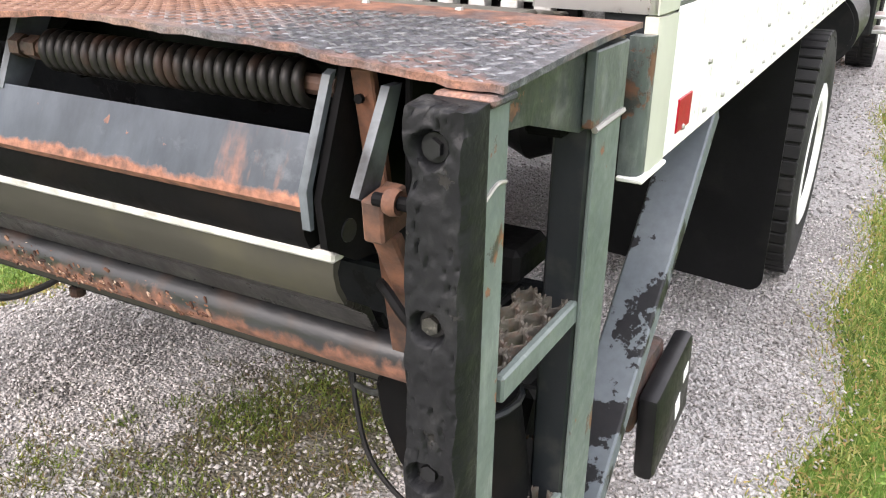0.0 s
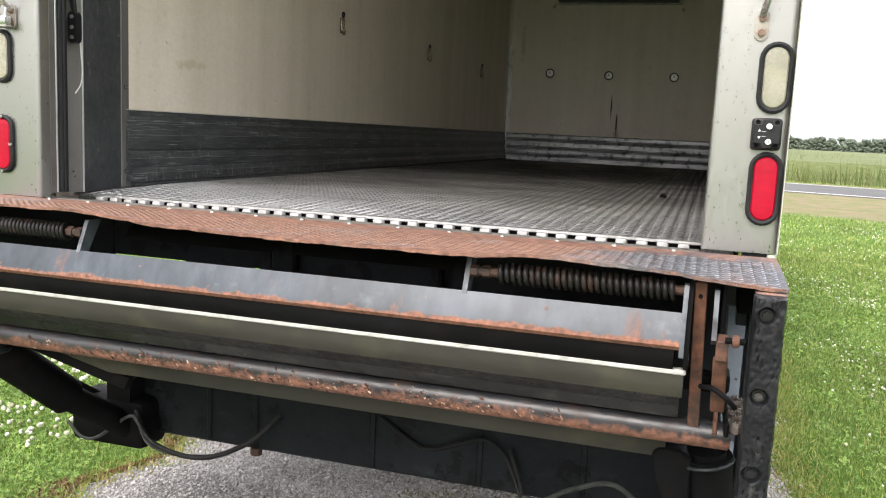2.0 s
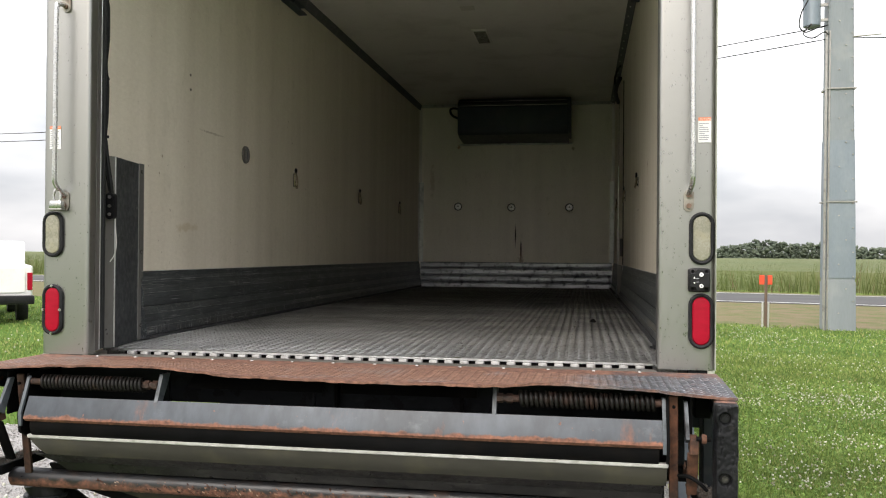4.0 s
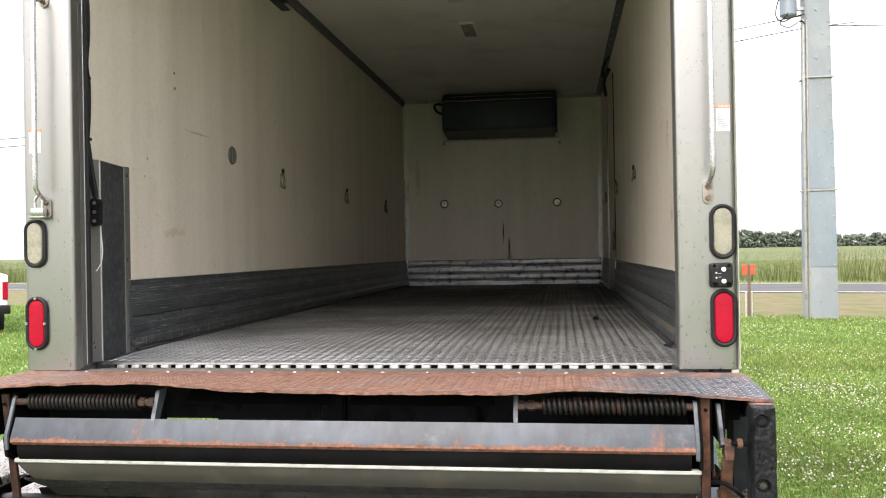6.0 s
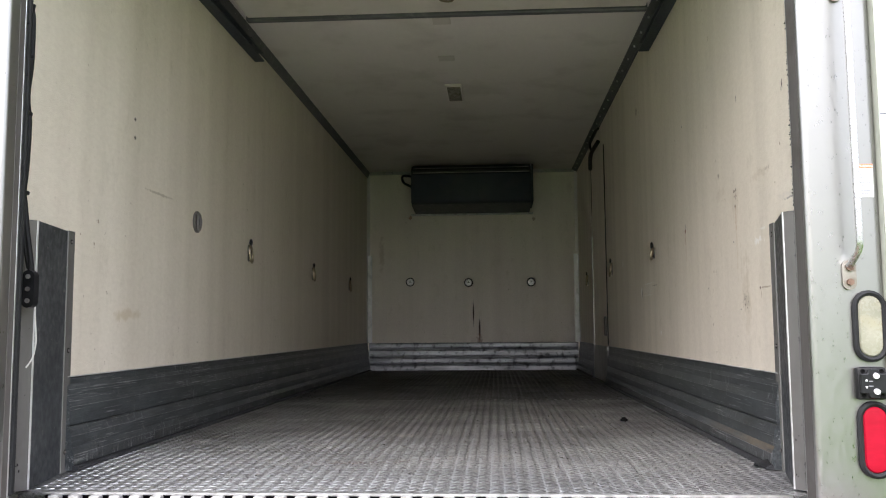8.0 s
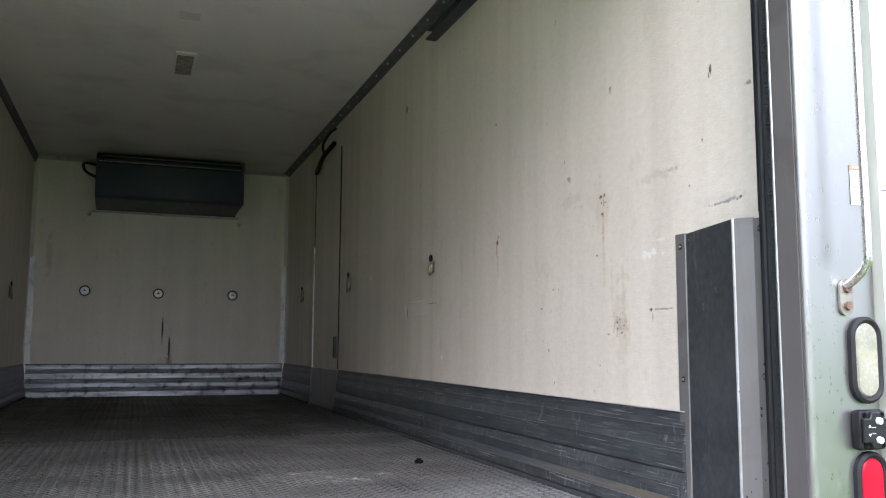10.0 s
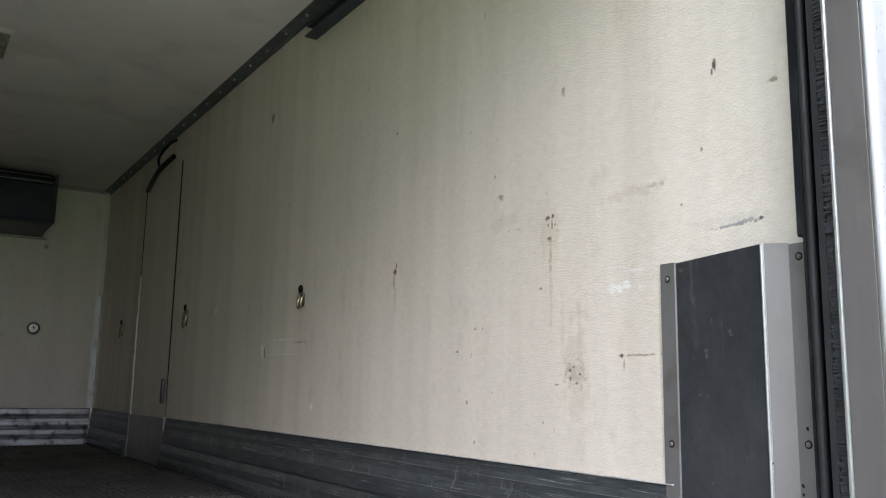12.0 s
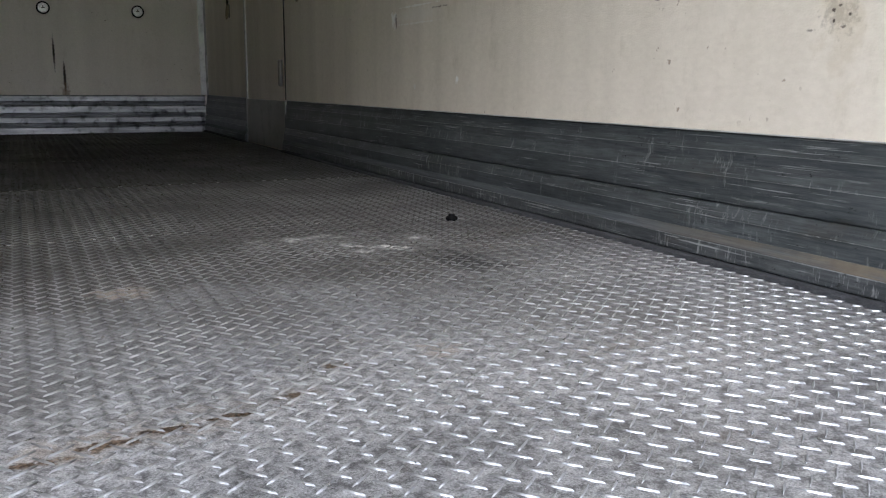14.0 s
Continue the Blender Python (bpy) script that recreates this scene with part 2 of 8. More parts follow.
def channel_material():
    """Blue-grey steel face with upright rub streaks, pale scuffs, and a rusted lower edge with a few rust runs."""
    m, n, l, b = nodes_of("blue_grey_steel_rusting")
    streak = noise_of(n, l, 26, 6, (1, 1, 0.12), 0.6)
    col = mixed(n, l, ramp(n, l, streak, 0.32, 0.68), (0.023, 0.031, 0.041), (0.048, 0.059, 0.072))
    patch = ramp(n, l, noise_of(n, l, 3.5, 5, (1, 1, 0.4)), 0.35, 0.65)
    col = mixed(n, l, 1.0, col, mixed(n, l, patch, (0.6, 0.62, 0.62), (1.2, 1.2, 1.2)), "MULTIPLY")
    pale = ramp(n, l, noise_of(n, l, 16, 7, (0.5, 1, 0.5), 0.7, (4, 4, 4)), 0.58, 0.72, 0, 0.35)
    col = mixed(n, l, pale, col, (0.15, 0.165, 0.175))
    z = axis_of(n, l, "Z")
    edge = maths(n, l, "ADD", z, ramp(n, l, noise_of(n, l, 20, 7, (1, 1, 0.6), 0.65), 0.25, 0.75, 0.010, -0.010))
    rust = ramp(n, l, edge, 1.1535, 1.1475)
    run = ramp(n, l, noise_of(n, l, 9, 5, (1.2, 1, 0.05), 0.7, (7, 1, 1)), 0.60, 0.70, 0, 0.65)
    rust = maths(n, l, "MAXIMUM", rust, maths(n, l, "MULTIPLY", run, ramp(n, l, z, 1.225, 1.16)))
    spot = ramp(n, l, noise_of(n, l, 60, 4, at=(3, 3, 9)), 0.70, 0.74, 0, 0.7)
    rust = maths(n, l, "MAXIMUM", rust, spot)
    rc = mixed(n, l, ramp(n, l, noise_of(n, l, 70, 6), 0.3, 0.7), (0.07, 0.032, 0.022), (0.29, 0.125, 0.075))
    col = mixed(n, l, rust, col, rc)
    l.new(col, b.inputs["Base Color"])
    l.new(ramp(n, l, rust, 0, 1, 0.38, 0.8), b.inputs["Roughness"])
    l.new(ramp(n, l, rust, 0, 1, 0.2, 0.0), b.inputs["Metallic"])
    bumped(n, l, b, maths(n, l, "ADD", streak, maths(n, l, "MULTIPLY", rust, noise_of(n, l, 160, 3))), 0.25, 0.002)
    return m


M_CHANNEL = channel_material()
# underside colour: grime, and the shade below the bend painted in
M_UNDER = chipped("shaded_grimy_underside", (0.007, 0.007, 0.0068), (0.020, 0.0195, 0.018), (0.005, 0.005, 0.005), 0.44, 9, 0.34, (0.075, 0.073, 0.066), 0.0, (0.35, 1, 1), 0.2, 0.5, 0.4, 0.5)
# near-white stands for the sky mirrored in the lip's aluminium
M_LIP = surface("chafed_sky_bright_edge", (0.36, 0.36, 0.338), (0.54, 0.54, 0.518), 20, 0.45, 0.2, 120, 0.2, (1, 1, 1), (0.2, 0.19, 0.16), 0.5)
M_PEEL = chipped("blue_grey_paint_flaking_to_black", (0.085, 0.100, 0.115), (0.130, 0.150, 0.165), (0.006, 0.006, 0.008), 0.465, 7.5)
M_SIDE = chipped("scuffed_dark_green_plate", (0.012, 0.016, 0.016), (0.030, 0.037, 0.036), (0.07, 0.035, 0.022), 0.39, 13, 0.40, (0.095, 0.10, 0.098), 0.6, (1, 0.6, 1), relief=0.5, lo=0.47)
M_BEAM = chipped("worn_blue_black_beam", (0.0045, 0.0055, 0.007), (0.009, 0.011, 0.013), (0.003, 0.0035, 0.004), 0.44, 8, 0.5, (0.020, 0.026, 0.028), 0.0, (0.4, 1, 1), spec=0.14)
M_BUMP = chipped("gouged_black_rubber", (0.006, 0.0065, 0.0075), (0.013, 0.0135, 0.015), (0.025, 0.024, 0.023), 0.36, 20, 0.46, (0.09, 0.09, 0.087), 0.0, (1, 1, 0.35), spec=0.16, relief=0.7, lo=0.52)
M_FRONT = chipped("blue_black_post_paint", (0.008, 0.0105, 0.013), (0.018, 0.022, 0.026), (0.04, 0.045, 0.045), 0.35, 24, 0.40, (0.10, 0.11, 0.11), 0.3, (1, 1, 0.3), spec=0.25, relief=0.5, lo=0.5)
M_STRIP = chipped("pale_green_grey_strip", (0.085, 0.11, 0.104), (0.13, 0.158, 0.148), (0.05, 0.05, 0.045), 0.36, 14, 0.42, (0.30, 0.33, 0.31), 0.8, (1, 1, 0.2))
M_UPPER = chipped("worn_green_grey_plate", (0.050, 0.062, 0.060), (0.085, 0.102, 0.098), (0.022, 0.026, 0.026), 0.43, 10, 0.4, (0.19, 0.205, 0.20), 0.5, (1, 1, 0.3), relief=0.5, lo=0.5)
M_GUARD = chipped("scuffed_dark_guard", (0.042, 0.046, 0.049), (0.078, 0.083, 0.087), (0.15, 0.15, 0.145), 0.335, 26, 0.42, (0.20, 0.205, 0.205), 0.1, (1, 1, 0.3), 0.3)


def groove_material():
    """Aluminium ledge with tan mud caught on it near the rear end."""
    m, n, l, b = nodes_of("mud_caught_ledge")
    col = mixed(n, l, ramp(n, l, noise_of(n, l, 90, 5, (1, 0.04, 1.6), 0.7), 0.3, 0.7), (0.024, 0.028, 0.031), (0.11, 0.12, 0.125))
    k = ramp(n, l, axis_of(n, l, "Y"), 1.5, 0.7, 0, 1)
    k = maths(n, l, "MULTIPLY", k, ramp(n, l, noise_of(n, l, 30, 7, (1, 0.15, 1.5), 0.7), 0.34, 0.58))
    col = mixed(n, l, k, col, mixed(n, l, noise_of(n, l, 30, 5), (0.10, 0.075, 0.05), (0.19, 0.165, 0.125)))
    l.new(col, b.inputs["Base Color"])
    b.inputs["Roughness"].default_value = 0.55
    b.inputs["Metallic"].default_value = 0.25
    bumped(n, l, b, noise_of(n, l, 60, 4), 0.2, 0.003)
    return m


M_LEDGE_MUD = groove_material()


def drawn_aluminium(name, c1, c2, pale, rubs, metal=0.5):
    """Extruded aluminium with fine scratches along its length, pale upright rub marks and dark dirt."""
    m, n, l, b = nodes_of(name)
    line = noise_of(n, l, 95, 6, (1, 0.09, 1.6), 0.7)
    wide = noise_of(n, l, 11, 6, (1, 0.35, 1.2), 0.65, (3, 8, 1))
    col = mixed(n, l, ramp(n, l, line, 0.22, 0.78), c1, c2)
    col = mixed(n, l, 1.0, col, mixed(n, l, ramp(n, l, wide, 0.3, 0.7), (0.62, 0.63, 0.64), (1.3, 1.3, 1.28)), "MULTIPLY")
    scratch = ramp(n, l, noise_of(n, l, 150, 3, (1, 0.03, 1.4), 0.6, (1, 2, 7)), 0.60, 0.65, 0, 0.8)
    scratch = maths(n, l, "MULTIPLY", scratch, ramp(n, l, noise_of(n, l, 5, 4, (1, 1, 2)), 0.42, 0.58))
    col = mixed(n, l, scratch, col, pale)
    rub = ramp(n, l, noise_of(n, l, 55, 6, (1, 1.2, 0.28), 0.75, (5, 5, 2)), 0.54, 0.66, 0, 0.7)
    rub = maths(n, l, "MULTIPLY", rub, ramp(n, l, noise_of(n, l, 7, 4, (1, 1, 1.5), 0.6, (2, 6, 3)), 0.60 - rubs, 0.72 - rubs))
    col = mixed(n, l, rub, col, pale)
    dirt = ramp(n, l, noise_of(n, l, 80, 5, (1, 0.5, 1), 0.7, (8, 3, 1)), 0.64, 0.70, 0, 0.85)
    col = mixed(n, l, dirt, col, (0.012, 0.012, 0.011))
    mudk = ramp(n, l, noise_of(n, l, 6, 7, (1, 0.6, 2), 0.7, (9, 9, 1)), 0.60, 0.72, 0, 0.35)
    col = mixed(n, l, mudk, col, (0.10, 0.082, 0.06))
    l.new(col, b.inputs["Base Color"])
    b.inputs["Metallic"].default_value = metal
    l.new(ramp(n, l, line, 0.3, 0.7, 0.30, 0.48), b.inputs["Roughness"])
    bumped(n, l, b, line, 0.3, 0.002)
    return m


M_KICK = drawn_aluminium("dark_aluminium_extrusion", (0.030, 0.036, 0.039), (0.142, 0.156, 0.162), (0.38, 0.39, 0.39), 0.09)
M_KICK_FACE = drawn_aluminium("scratched_grey_face", (0.028, 0.032, 0.034), (0.155, 0.165, 0.169), (0.48, 0.49, 0.49), 0.22)
M_CHAFED = drawn_aluminium("chafed_edge", (0.07, 0.075, 0.078), (0.42, 0.43, 0.43), (0.6, 0.61, 0.61), 0.3, 0.5)
# ledges face up to the light; that brightness is in this paler colour
M_LEDGE = drawn_aluminium("lit_ledge_aluminium", (0.050, 0.057, 0.060), (0.178, 0.192, 0.198), (0.46, 0.47, 0.47), 0.14, 0.6)
M_FLANGE = surface("pale_grey_flange", (0.11, 0.107, 0.10), (0.18, 0.176, 0.163), 6, 0.5, 0.3, 120, 0.06, (1, 1, 0.2), (0.10, 0.09, 0.075), 0.5)
M_SPRING = surface("oily_spring_steel", (0.004, 0.0037, 0.0034), (0.012, 0.0105, 0.0095), 9, 0.45, 0.1, 90, 0.15, (0.4, 1, 1), (0.05, 0.024, 0.016), 0.6, vary=0.3, spec=0.25)
M_NUT = surface("dark_rusted_nut", (0.020, 0.014, 0.012), (0.085, 0.042, 0.028), 30, 0.6, 0.2, 120, 0.3, (1, 1, 1), (0.02, 0.018, 0.016), 0.6, vary=0.3)
M_FOOT = surface("dull_plated_foot", (0.22, 0.20, 0.17), (0.34, 0.32, 0.28), 30, 0.45, 0.6, 200, 0.1, (1, 1, 1), (0.14, 0.075, 0.045), 0.5)
M_BOLT_GRIMY = surface("grimy_bolt_head", (0.012, 0.012, 0.012), (0.05, 0.048, 0.042), 60, 0.5, 0.4, 250, 0.3, (1, 1, 1), (0.32, 0.31, 0.26), 0.45)
M_BOLT = surface("brown_bolt_head", (0.10, 0.06, 0.042), (0.22, 0.14, 0.10), 60, 0.55, 0.4, 200, 0.1)
M_TREAD = surface("dirty_grip_tread", (0.035, 0.032, 0.028), (0.15, 0.135, 0.115), 40, 0.6, 0.2, 80, 0.2, (1, 1, 1), (0.13, 0.06, 0.033), 0.4)
M_CREAM = surface("aged_cream_paint", (0.34, 0.355, 0.30), (0.44, 0.455, 0.39), 4, 0.4, 0.0, 60, 0.05, (1, 1, 0.3), (0.36, 0.36, 0.30), 0.3, vary=0.06)
M_WHITE = surface("white_truck_paint", (0.78, 0.78, 0.76), (0.84, 0.84, 0.82), 3, 0.32, 0.0, 50, 0.04, (1, 1, 0.4), (0.5, 0.49, 0.45), 0.25, vary=0.04)
M_RIM = surface("white_painted_rim", (0.74, 0.74, 0.72), (0.84, 0.84, 0.82), 5, 0.45, 0.0, 60, 0.1, (1, 1, 1), (0.3, 0.26, 0.2), 0.4)
M_CEIL = surface("off_white_ceiling_panel", (0.78, 0.75, 0.695), (0.85, 0.82, 0.765), 1.5, 0.55, 0.0, 40, 0.05, (1, 0.5, 1), (0.42, 0.39, 0.33), 0.3, vary=0.05)
M_TRIM = surface("grey_corner_trim", (0.085, 0.09, 0.095), (0.12, 0.125, 0.13), 9, 0.5, 0.1, 80, 0.1, (1, 0.3, 1), (0.28, 0.28, 0.27), 0.4)
M_LIPGREY = surface("grey_green_track_lip", (0.014, 0.016, 0.017), (0.030, 0.033, 0.034), 9, 0.5, 0.0, 80, 0.1, (1, 1, 0.2), (0.03, 0.03, 0.03), 0.5)
M_BEAD = surface("dusty_black_bead", (0.006, 0.0065, 0.007), (0.016, 0.017, 0.018), 14, 0.6, 0.0, 90, 0.1, (1, 1, 0.15), (0.006, 0.006, 0.006), 0.5)
M_TRIM_BRIGHT = surface("pale_corner_trim", (0.5, 0.5, 0.48), (0.6, 0.6, 0.58), 9, 0.45, 0.5, 80, 0.1, (1, 1, 0.3), (0.2, 0.2, 0.19), 0.5)
M_UNIT = surface("dark_blue_grey_unit_case", (0.024, 0.033, 0.046), (0.036, 0.048, 0.064), 4, 0.5, 0.0, 60, 0.05, (1, 1, 1), (0.07, 0.07, 0.07), 0.3)
M_DOOR_PANEL = surface("pale_roll_door_panel", (0.60, 0.57, 0.50), (0.68, 0.65, 0.58), 3, 0.5, 0.0, 50, 0.05, (1, 1, 1), (0.4, 0.37, 0.3), 0.3, vary=0.05)
M_SEAL = surface("black_brush_seal", (0.012, 0.013, 0.015), (0.03, 0.032, 0.035), 30, 0.8, 0.0, 160, 0.8, (1, 1, 1.0), (0.08, 0.08, 0.08), 0.25, vary=0.4)
M_BLOCK = surface("worn_pale_block", (0.28, 0.28, 0.272), (0.42, 0.42, 0.41), 30, 0.5, 0.2, 120, 0.1, (1, 1, 1), (0.16, 0.14, 0.12), 0.5)
M_GRIME = surface("black_grime", (0.006, 0.006, 0.006), (0.020, 0.016, 0.013), 40, 0.8, 0.0, 200, 0.4, spec=0.1)
M_CHROME = surface("worn_zinc", (0.5, 0.5, 0.5), (0.62, 0.62, 0.6), 30, 0.28, 0.95, 200, 0.05, (1, 1, 1), (0.3, 0.26, 0.2), 0.3)
M_RING = surface("brassy_worn_ring", (0.20, 0.165, 0.105), (0.50, 0.43, 0.30), 60, 0.3, 0.85, 200, 0.1, (1, 1, 1), (0.05, 0.04, 0.03), 0.6)
M_CUP = surface("pale_zinc_cup", (0.80, 0.79, 0.77), (0.90, 0.89, 0.87), 40, 0.38, 0.7, 160, 0.1, (1, 1, 1), (0.2, 0.18, 0.15), 0.4)
M_BRONZE = surface("tarnished_bracket", (0.15, 0.12, 0.085), (0.30, 0.25, 0.18), 30, 0.5, 0.6, 200, 0.1, (1, 1, 1), (0.2, 0.12, 0.07), 0.5)
M_PLASTIC = surface("black_plastic", (0.008, 0.008, 0.009), (0.014, 0.014, 0.015), 10, 0.38, 0.0, 80, 0.05, (1, 1, 1), (0.05, 0.05, 0.05), 0.2, spec=0.2)
M_BOARD = surface("orange_reflector", (0.62, 0.055, 0.02), (0.78, 0.10, 0.04), 5, 0.45)
M_LENS_RED = surface("red_lens", (0.28, 0.0025, 0.015), (0.36, 0.004, 0.022), 20, 0.36, 0.0, 200, 0.05, (1, 1, 3), vary=0.05, spec=0.22)
M_LENS_CLEAR = surface("yellowed_clear_lens", (0.21, 0.205, 0.155), (0.29, 0.28, 0.22), 14, 0.25, 0.0, 120, 0.05, (1, 1, 1), (0.28, 0.25, 0.15), 0.4, vary=0.08)
M_PAPER = surface("white_sticker", (0.75, 0.75, 0.74), (0.8, 0.8, 0.79), 9, 0.5, 0.0, 90, 0.02)
M_PRINT = surface("grey_print", (0.3, 0.3, 0.33), (0.36, 0.36, 0.38), 9, 0.6)
M_WARN = surface("orange_print", (0.75, 0.22, 0.10), (0.8, 0.26, 0.13), 9, 0.5)
M_ORANGE = surface("orange_paint", (0.85, 0.20, 0.02), (0.9, 0.24, 0.03), 3, 0.3, 0.0, 60, 0.03, vary=0.04)
M_POLE = surface("weathered_pole_face", (0.18, 0.206, 0.22), (0.25, 0.276, 0.29), 1.2, 0.6, 0.1, 30, 0.1, (1, 1, 0.2), (0.33, 0.345, 0.34), 0.4)
M_POLE_PLATE = surface("galvanised_cover_plate", (0.185, 0.222, 0.255), (0.24, 0.278, 0.31), 1.5, 0.45, 0.35, 30, 0.05, (1, 1, 0.3), (0.3, 0.33, 0.34), 0.3)
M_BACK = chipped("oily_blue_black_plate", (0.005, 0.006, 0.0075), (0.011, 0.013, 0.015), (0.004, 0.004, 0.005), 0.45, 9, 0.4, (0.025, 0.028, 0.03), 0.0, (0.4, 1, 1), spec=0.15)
M_WOOD_POST = surface("weathered_wood_post", (0.085, 0.055, 0.040), (0.15, 0.10, 0.07), 9, 0.8, 0.0, 80, 0.3, (1, 1, 0.1))
M_GLASS_DARK = surface("dark_window_glass", (0.02, 0.022, 0.025), (0.03, 0.032, 0.035), 3, 0.08)
M_ASPHALT = surface("asphalt", (0.075, 0.074, 0.074), (0.105, 0.104, 0.103), 0.3, 0.9, 0.0, 40, 0.2, vary=0.2, spec=0.12)
M_LINE = surface("white_road_paint", (0.48, 0.48, 0.47), (0.6, 0.6, 0.58), 1, 0.6, 0.0, 20, 0.1)
M_CABLE = surface("black_cable", (0.006, 0.006, 0.0065), (0.014, 0.014, 0.014), 20, 0.55, spec=0.2)
M_HOSE = surface("faded_grey_hose", (0.018, 0.020, 0.019), (0.060, 0.063, 0.059), 20, 0.6, spec=0.25)
M_CORD = surface("white_cord", (0.6, 0.6, 0.56), (0.7, 0.7, 0.66), 40, 0.7)


def tread_material(name, c1, c2, rough, metal, rust):
    m, n, l, b = nodes_of(name)
    big = noise_of(n, l, 1.6, 6, at=(2, 5, 0))
    mid = noise_of(n, l, 9, 6, rough=0.65)
    fine = noise_of(n, l, 130, 3)
    col = mixed(n, l, ramp(n, l, big, 0.35, 0.65), c1, c2)
    col = mixed(n, l, ramp(n, l, mid, 0.50, 0.72, 0, 0.6), col, (0.085, 0.08, 0.075))
    if rust:
        rc = mixed(n, l, ramp(n, l, noise_of(n, l, 40, 6), 0.3, 0.7), (0.075, 0.036, 0.025), (0.27, 0.135, 0.09))
        k = ramp(n, l, noise_of(n, l, 3.2, 7, at=(4, 1, 9)), 0.62 - rust, 0.78 - rust)
        col = mixed(n, l, k, col, rc)
        worn = blob(n, l, (1.04, -0.24, 1.29), (0.30, 0.22, 0.5), 0.5, 12)
        k = maths(n, l, "MULTIPLY", k, ramp(n, l, worn, 0, 1, 1.0, 0.25))
        speck = ramp(n, l, noise_of(n, l, 70, 6, rough=0.7), 0.45, 0.65)
        col = mixed(n, l, maths(n, l, "MULTIPLY", worn, 0.95), col, mixed(n, l, speck, (0.040, 0.046, 0.056), (0.13, 0.14, 0.155)))
        met = ramp(n, l, k, 0, 1, metal, 0.0)
        l.new(met, b.inputs["Metallic"])
        r = ramp(n, l, k, 0, 1, rough, 0.75)
        l.new(r, b.inputs["Roughness"])
    else:
        pale = blob(n, l, (0.44, 1.74, 1.302), (0.26, 0.17, 0.5), 0.6, 9)
        pale = maths(n, l, "MULTIPLY", pale, ramp(n, l, noise_of(n, l, 10, 7, rough=0.65), 0.52, 0.62, 0.06, 1.0))
        col = mixed(n, l, pale, col, (0.72, 0.72, 0.70))
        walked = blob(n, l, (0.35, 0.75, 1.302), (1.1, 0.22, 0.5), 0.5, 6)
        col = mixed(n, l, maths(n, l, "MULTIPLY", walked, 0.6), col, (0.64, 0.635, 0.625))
        # grime patch, also darkened for the light lost deeper in the box
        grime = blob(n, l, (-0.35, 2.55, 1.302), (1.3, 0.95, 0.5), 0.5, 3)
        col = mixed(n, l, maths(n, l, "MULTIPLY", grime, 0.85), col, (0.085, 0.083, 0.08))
        # inward darkening: brown grime plus daylight falloff painted into the colour
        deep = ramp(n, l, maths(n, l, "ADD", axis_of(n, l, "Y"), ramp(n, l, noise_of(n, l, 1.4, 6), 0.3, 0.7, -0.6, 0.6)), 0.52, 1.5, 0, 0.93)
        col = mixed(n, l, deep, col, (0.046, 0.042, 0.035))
        pit = ramp(n, l, noise_of(n, l, 60, 8, rough=0.75, at=(1, 7, 3)), 0.46, 0.58, 0, 0.72)
        col = mixed(n, l, pit, col, (0.065, 0.063, 0.06))
        clean = ramp(n, l, noise_of(n, l, 26, 8, rough=0.7, at=(6, 2, 3)), 0.50, 0.66, 0, 0.6)
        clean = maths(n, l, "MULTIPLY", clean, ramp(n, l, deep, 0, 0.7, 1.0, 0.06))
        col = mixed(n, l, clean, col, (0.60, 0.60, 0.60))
        tan = ramp(n, l, noise_of(n, l, 5, 8, rough=0.72, at=(3, 9, 1)), 0.58, 0.74, 0, 0.5 if c1[0] > 0.1 else 0.12)
        col = mixed(n, l, tan, col, (0.20, 0.165, 0.125))
        spill = blob(n, l, (0.62, 1.42, 1.302), (0.08, 0.12, 0.5), 0.5, 24)
        col = mixed(n, l, maths(n, l, "MULTIPLY", spill, 0.92), col, (0.02, 0.02, 0.02))
        col = mixed(n, l, maths(n, l, "MULTIPLY", pale, 0.75), col, (0.72, 0.72, 0.70))
        for px, py, sx, sy, k in ((-0.20, 0.718, 0.14, 0.030, 0.45), (-0.05, 0.775, 0.10, 0.03, 0.35), (-0.125, 1.42, 0.05, 0.06, 0.6), (0.27, 0.86, 0.03, 0.035, 0.6)):
            col = mixed(n, l, maths(n, l, "MULTIPLY", blob(n, l, (px, py, 1.302), (sx, sy, 0.5), 0.95, 30), k), col, (0.36, 0.31, 0.26))
        for px, py, sx, sy in ((-0.275, 0.697, 0.034, 0.008), (-0.215, 0.713, 0.045, 0.009), (-0.145, 0.727, 0.042, 0.009), (-0.075, 0.738, 0.028, 0.007), (0.013, 0.772, 0.024, 0.008), (0.10, 0.86, 0.02, 0.01)):
            crust = blob(n, l, (px, py, 1.302), (sx, sy, 0.5), 0.95, 75)
            col = mixed(n, l, crust, col, mixed(n, l, ramp(n, l, noise_of(n, l, 180, 4), 0.4, 0.6), (0.05, 0.035, 0.022), (0.20, 0.145, 0.10)))
        l.new(maths(n, l, "MULTIPLY", ramp(n, l, pale, 0.1, 0.7, metal, 0.05), ramp(n, l, deep, 0, 1, 1.0, 0.3)), b.inputs["Metallic"])
        l.new(maths(n, l, "ADD", ramp(n, l, mid, 0.3, 0.75, rough - 0.06, rough + 0.16), ramp(n, l, deep, 0, 1, 0.0, 0.12)), b.inputs["Roughness"])
    col = mixed(n, l, 1.0, col, mixed(n, l, fine, (0.8,) * 3, (1.2,) * 3), "MULTIPLY")
    grit = noise_of(n, l, 380, 4, rough=0.7, at=(1, 1, 5))
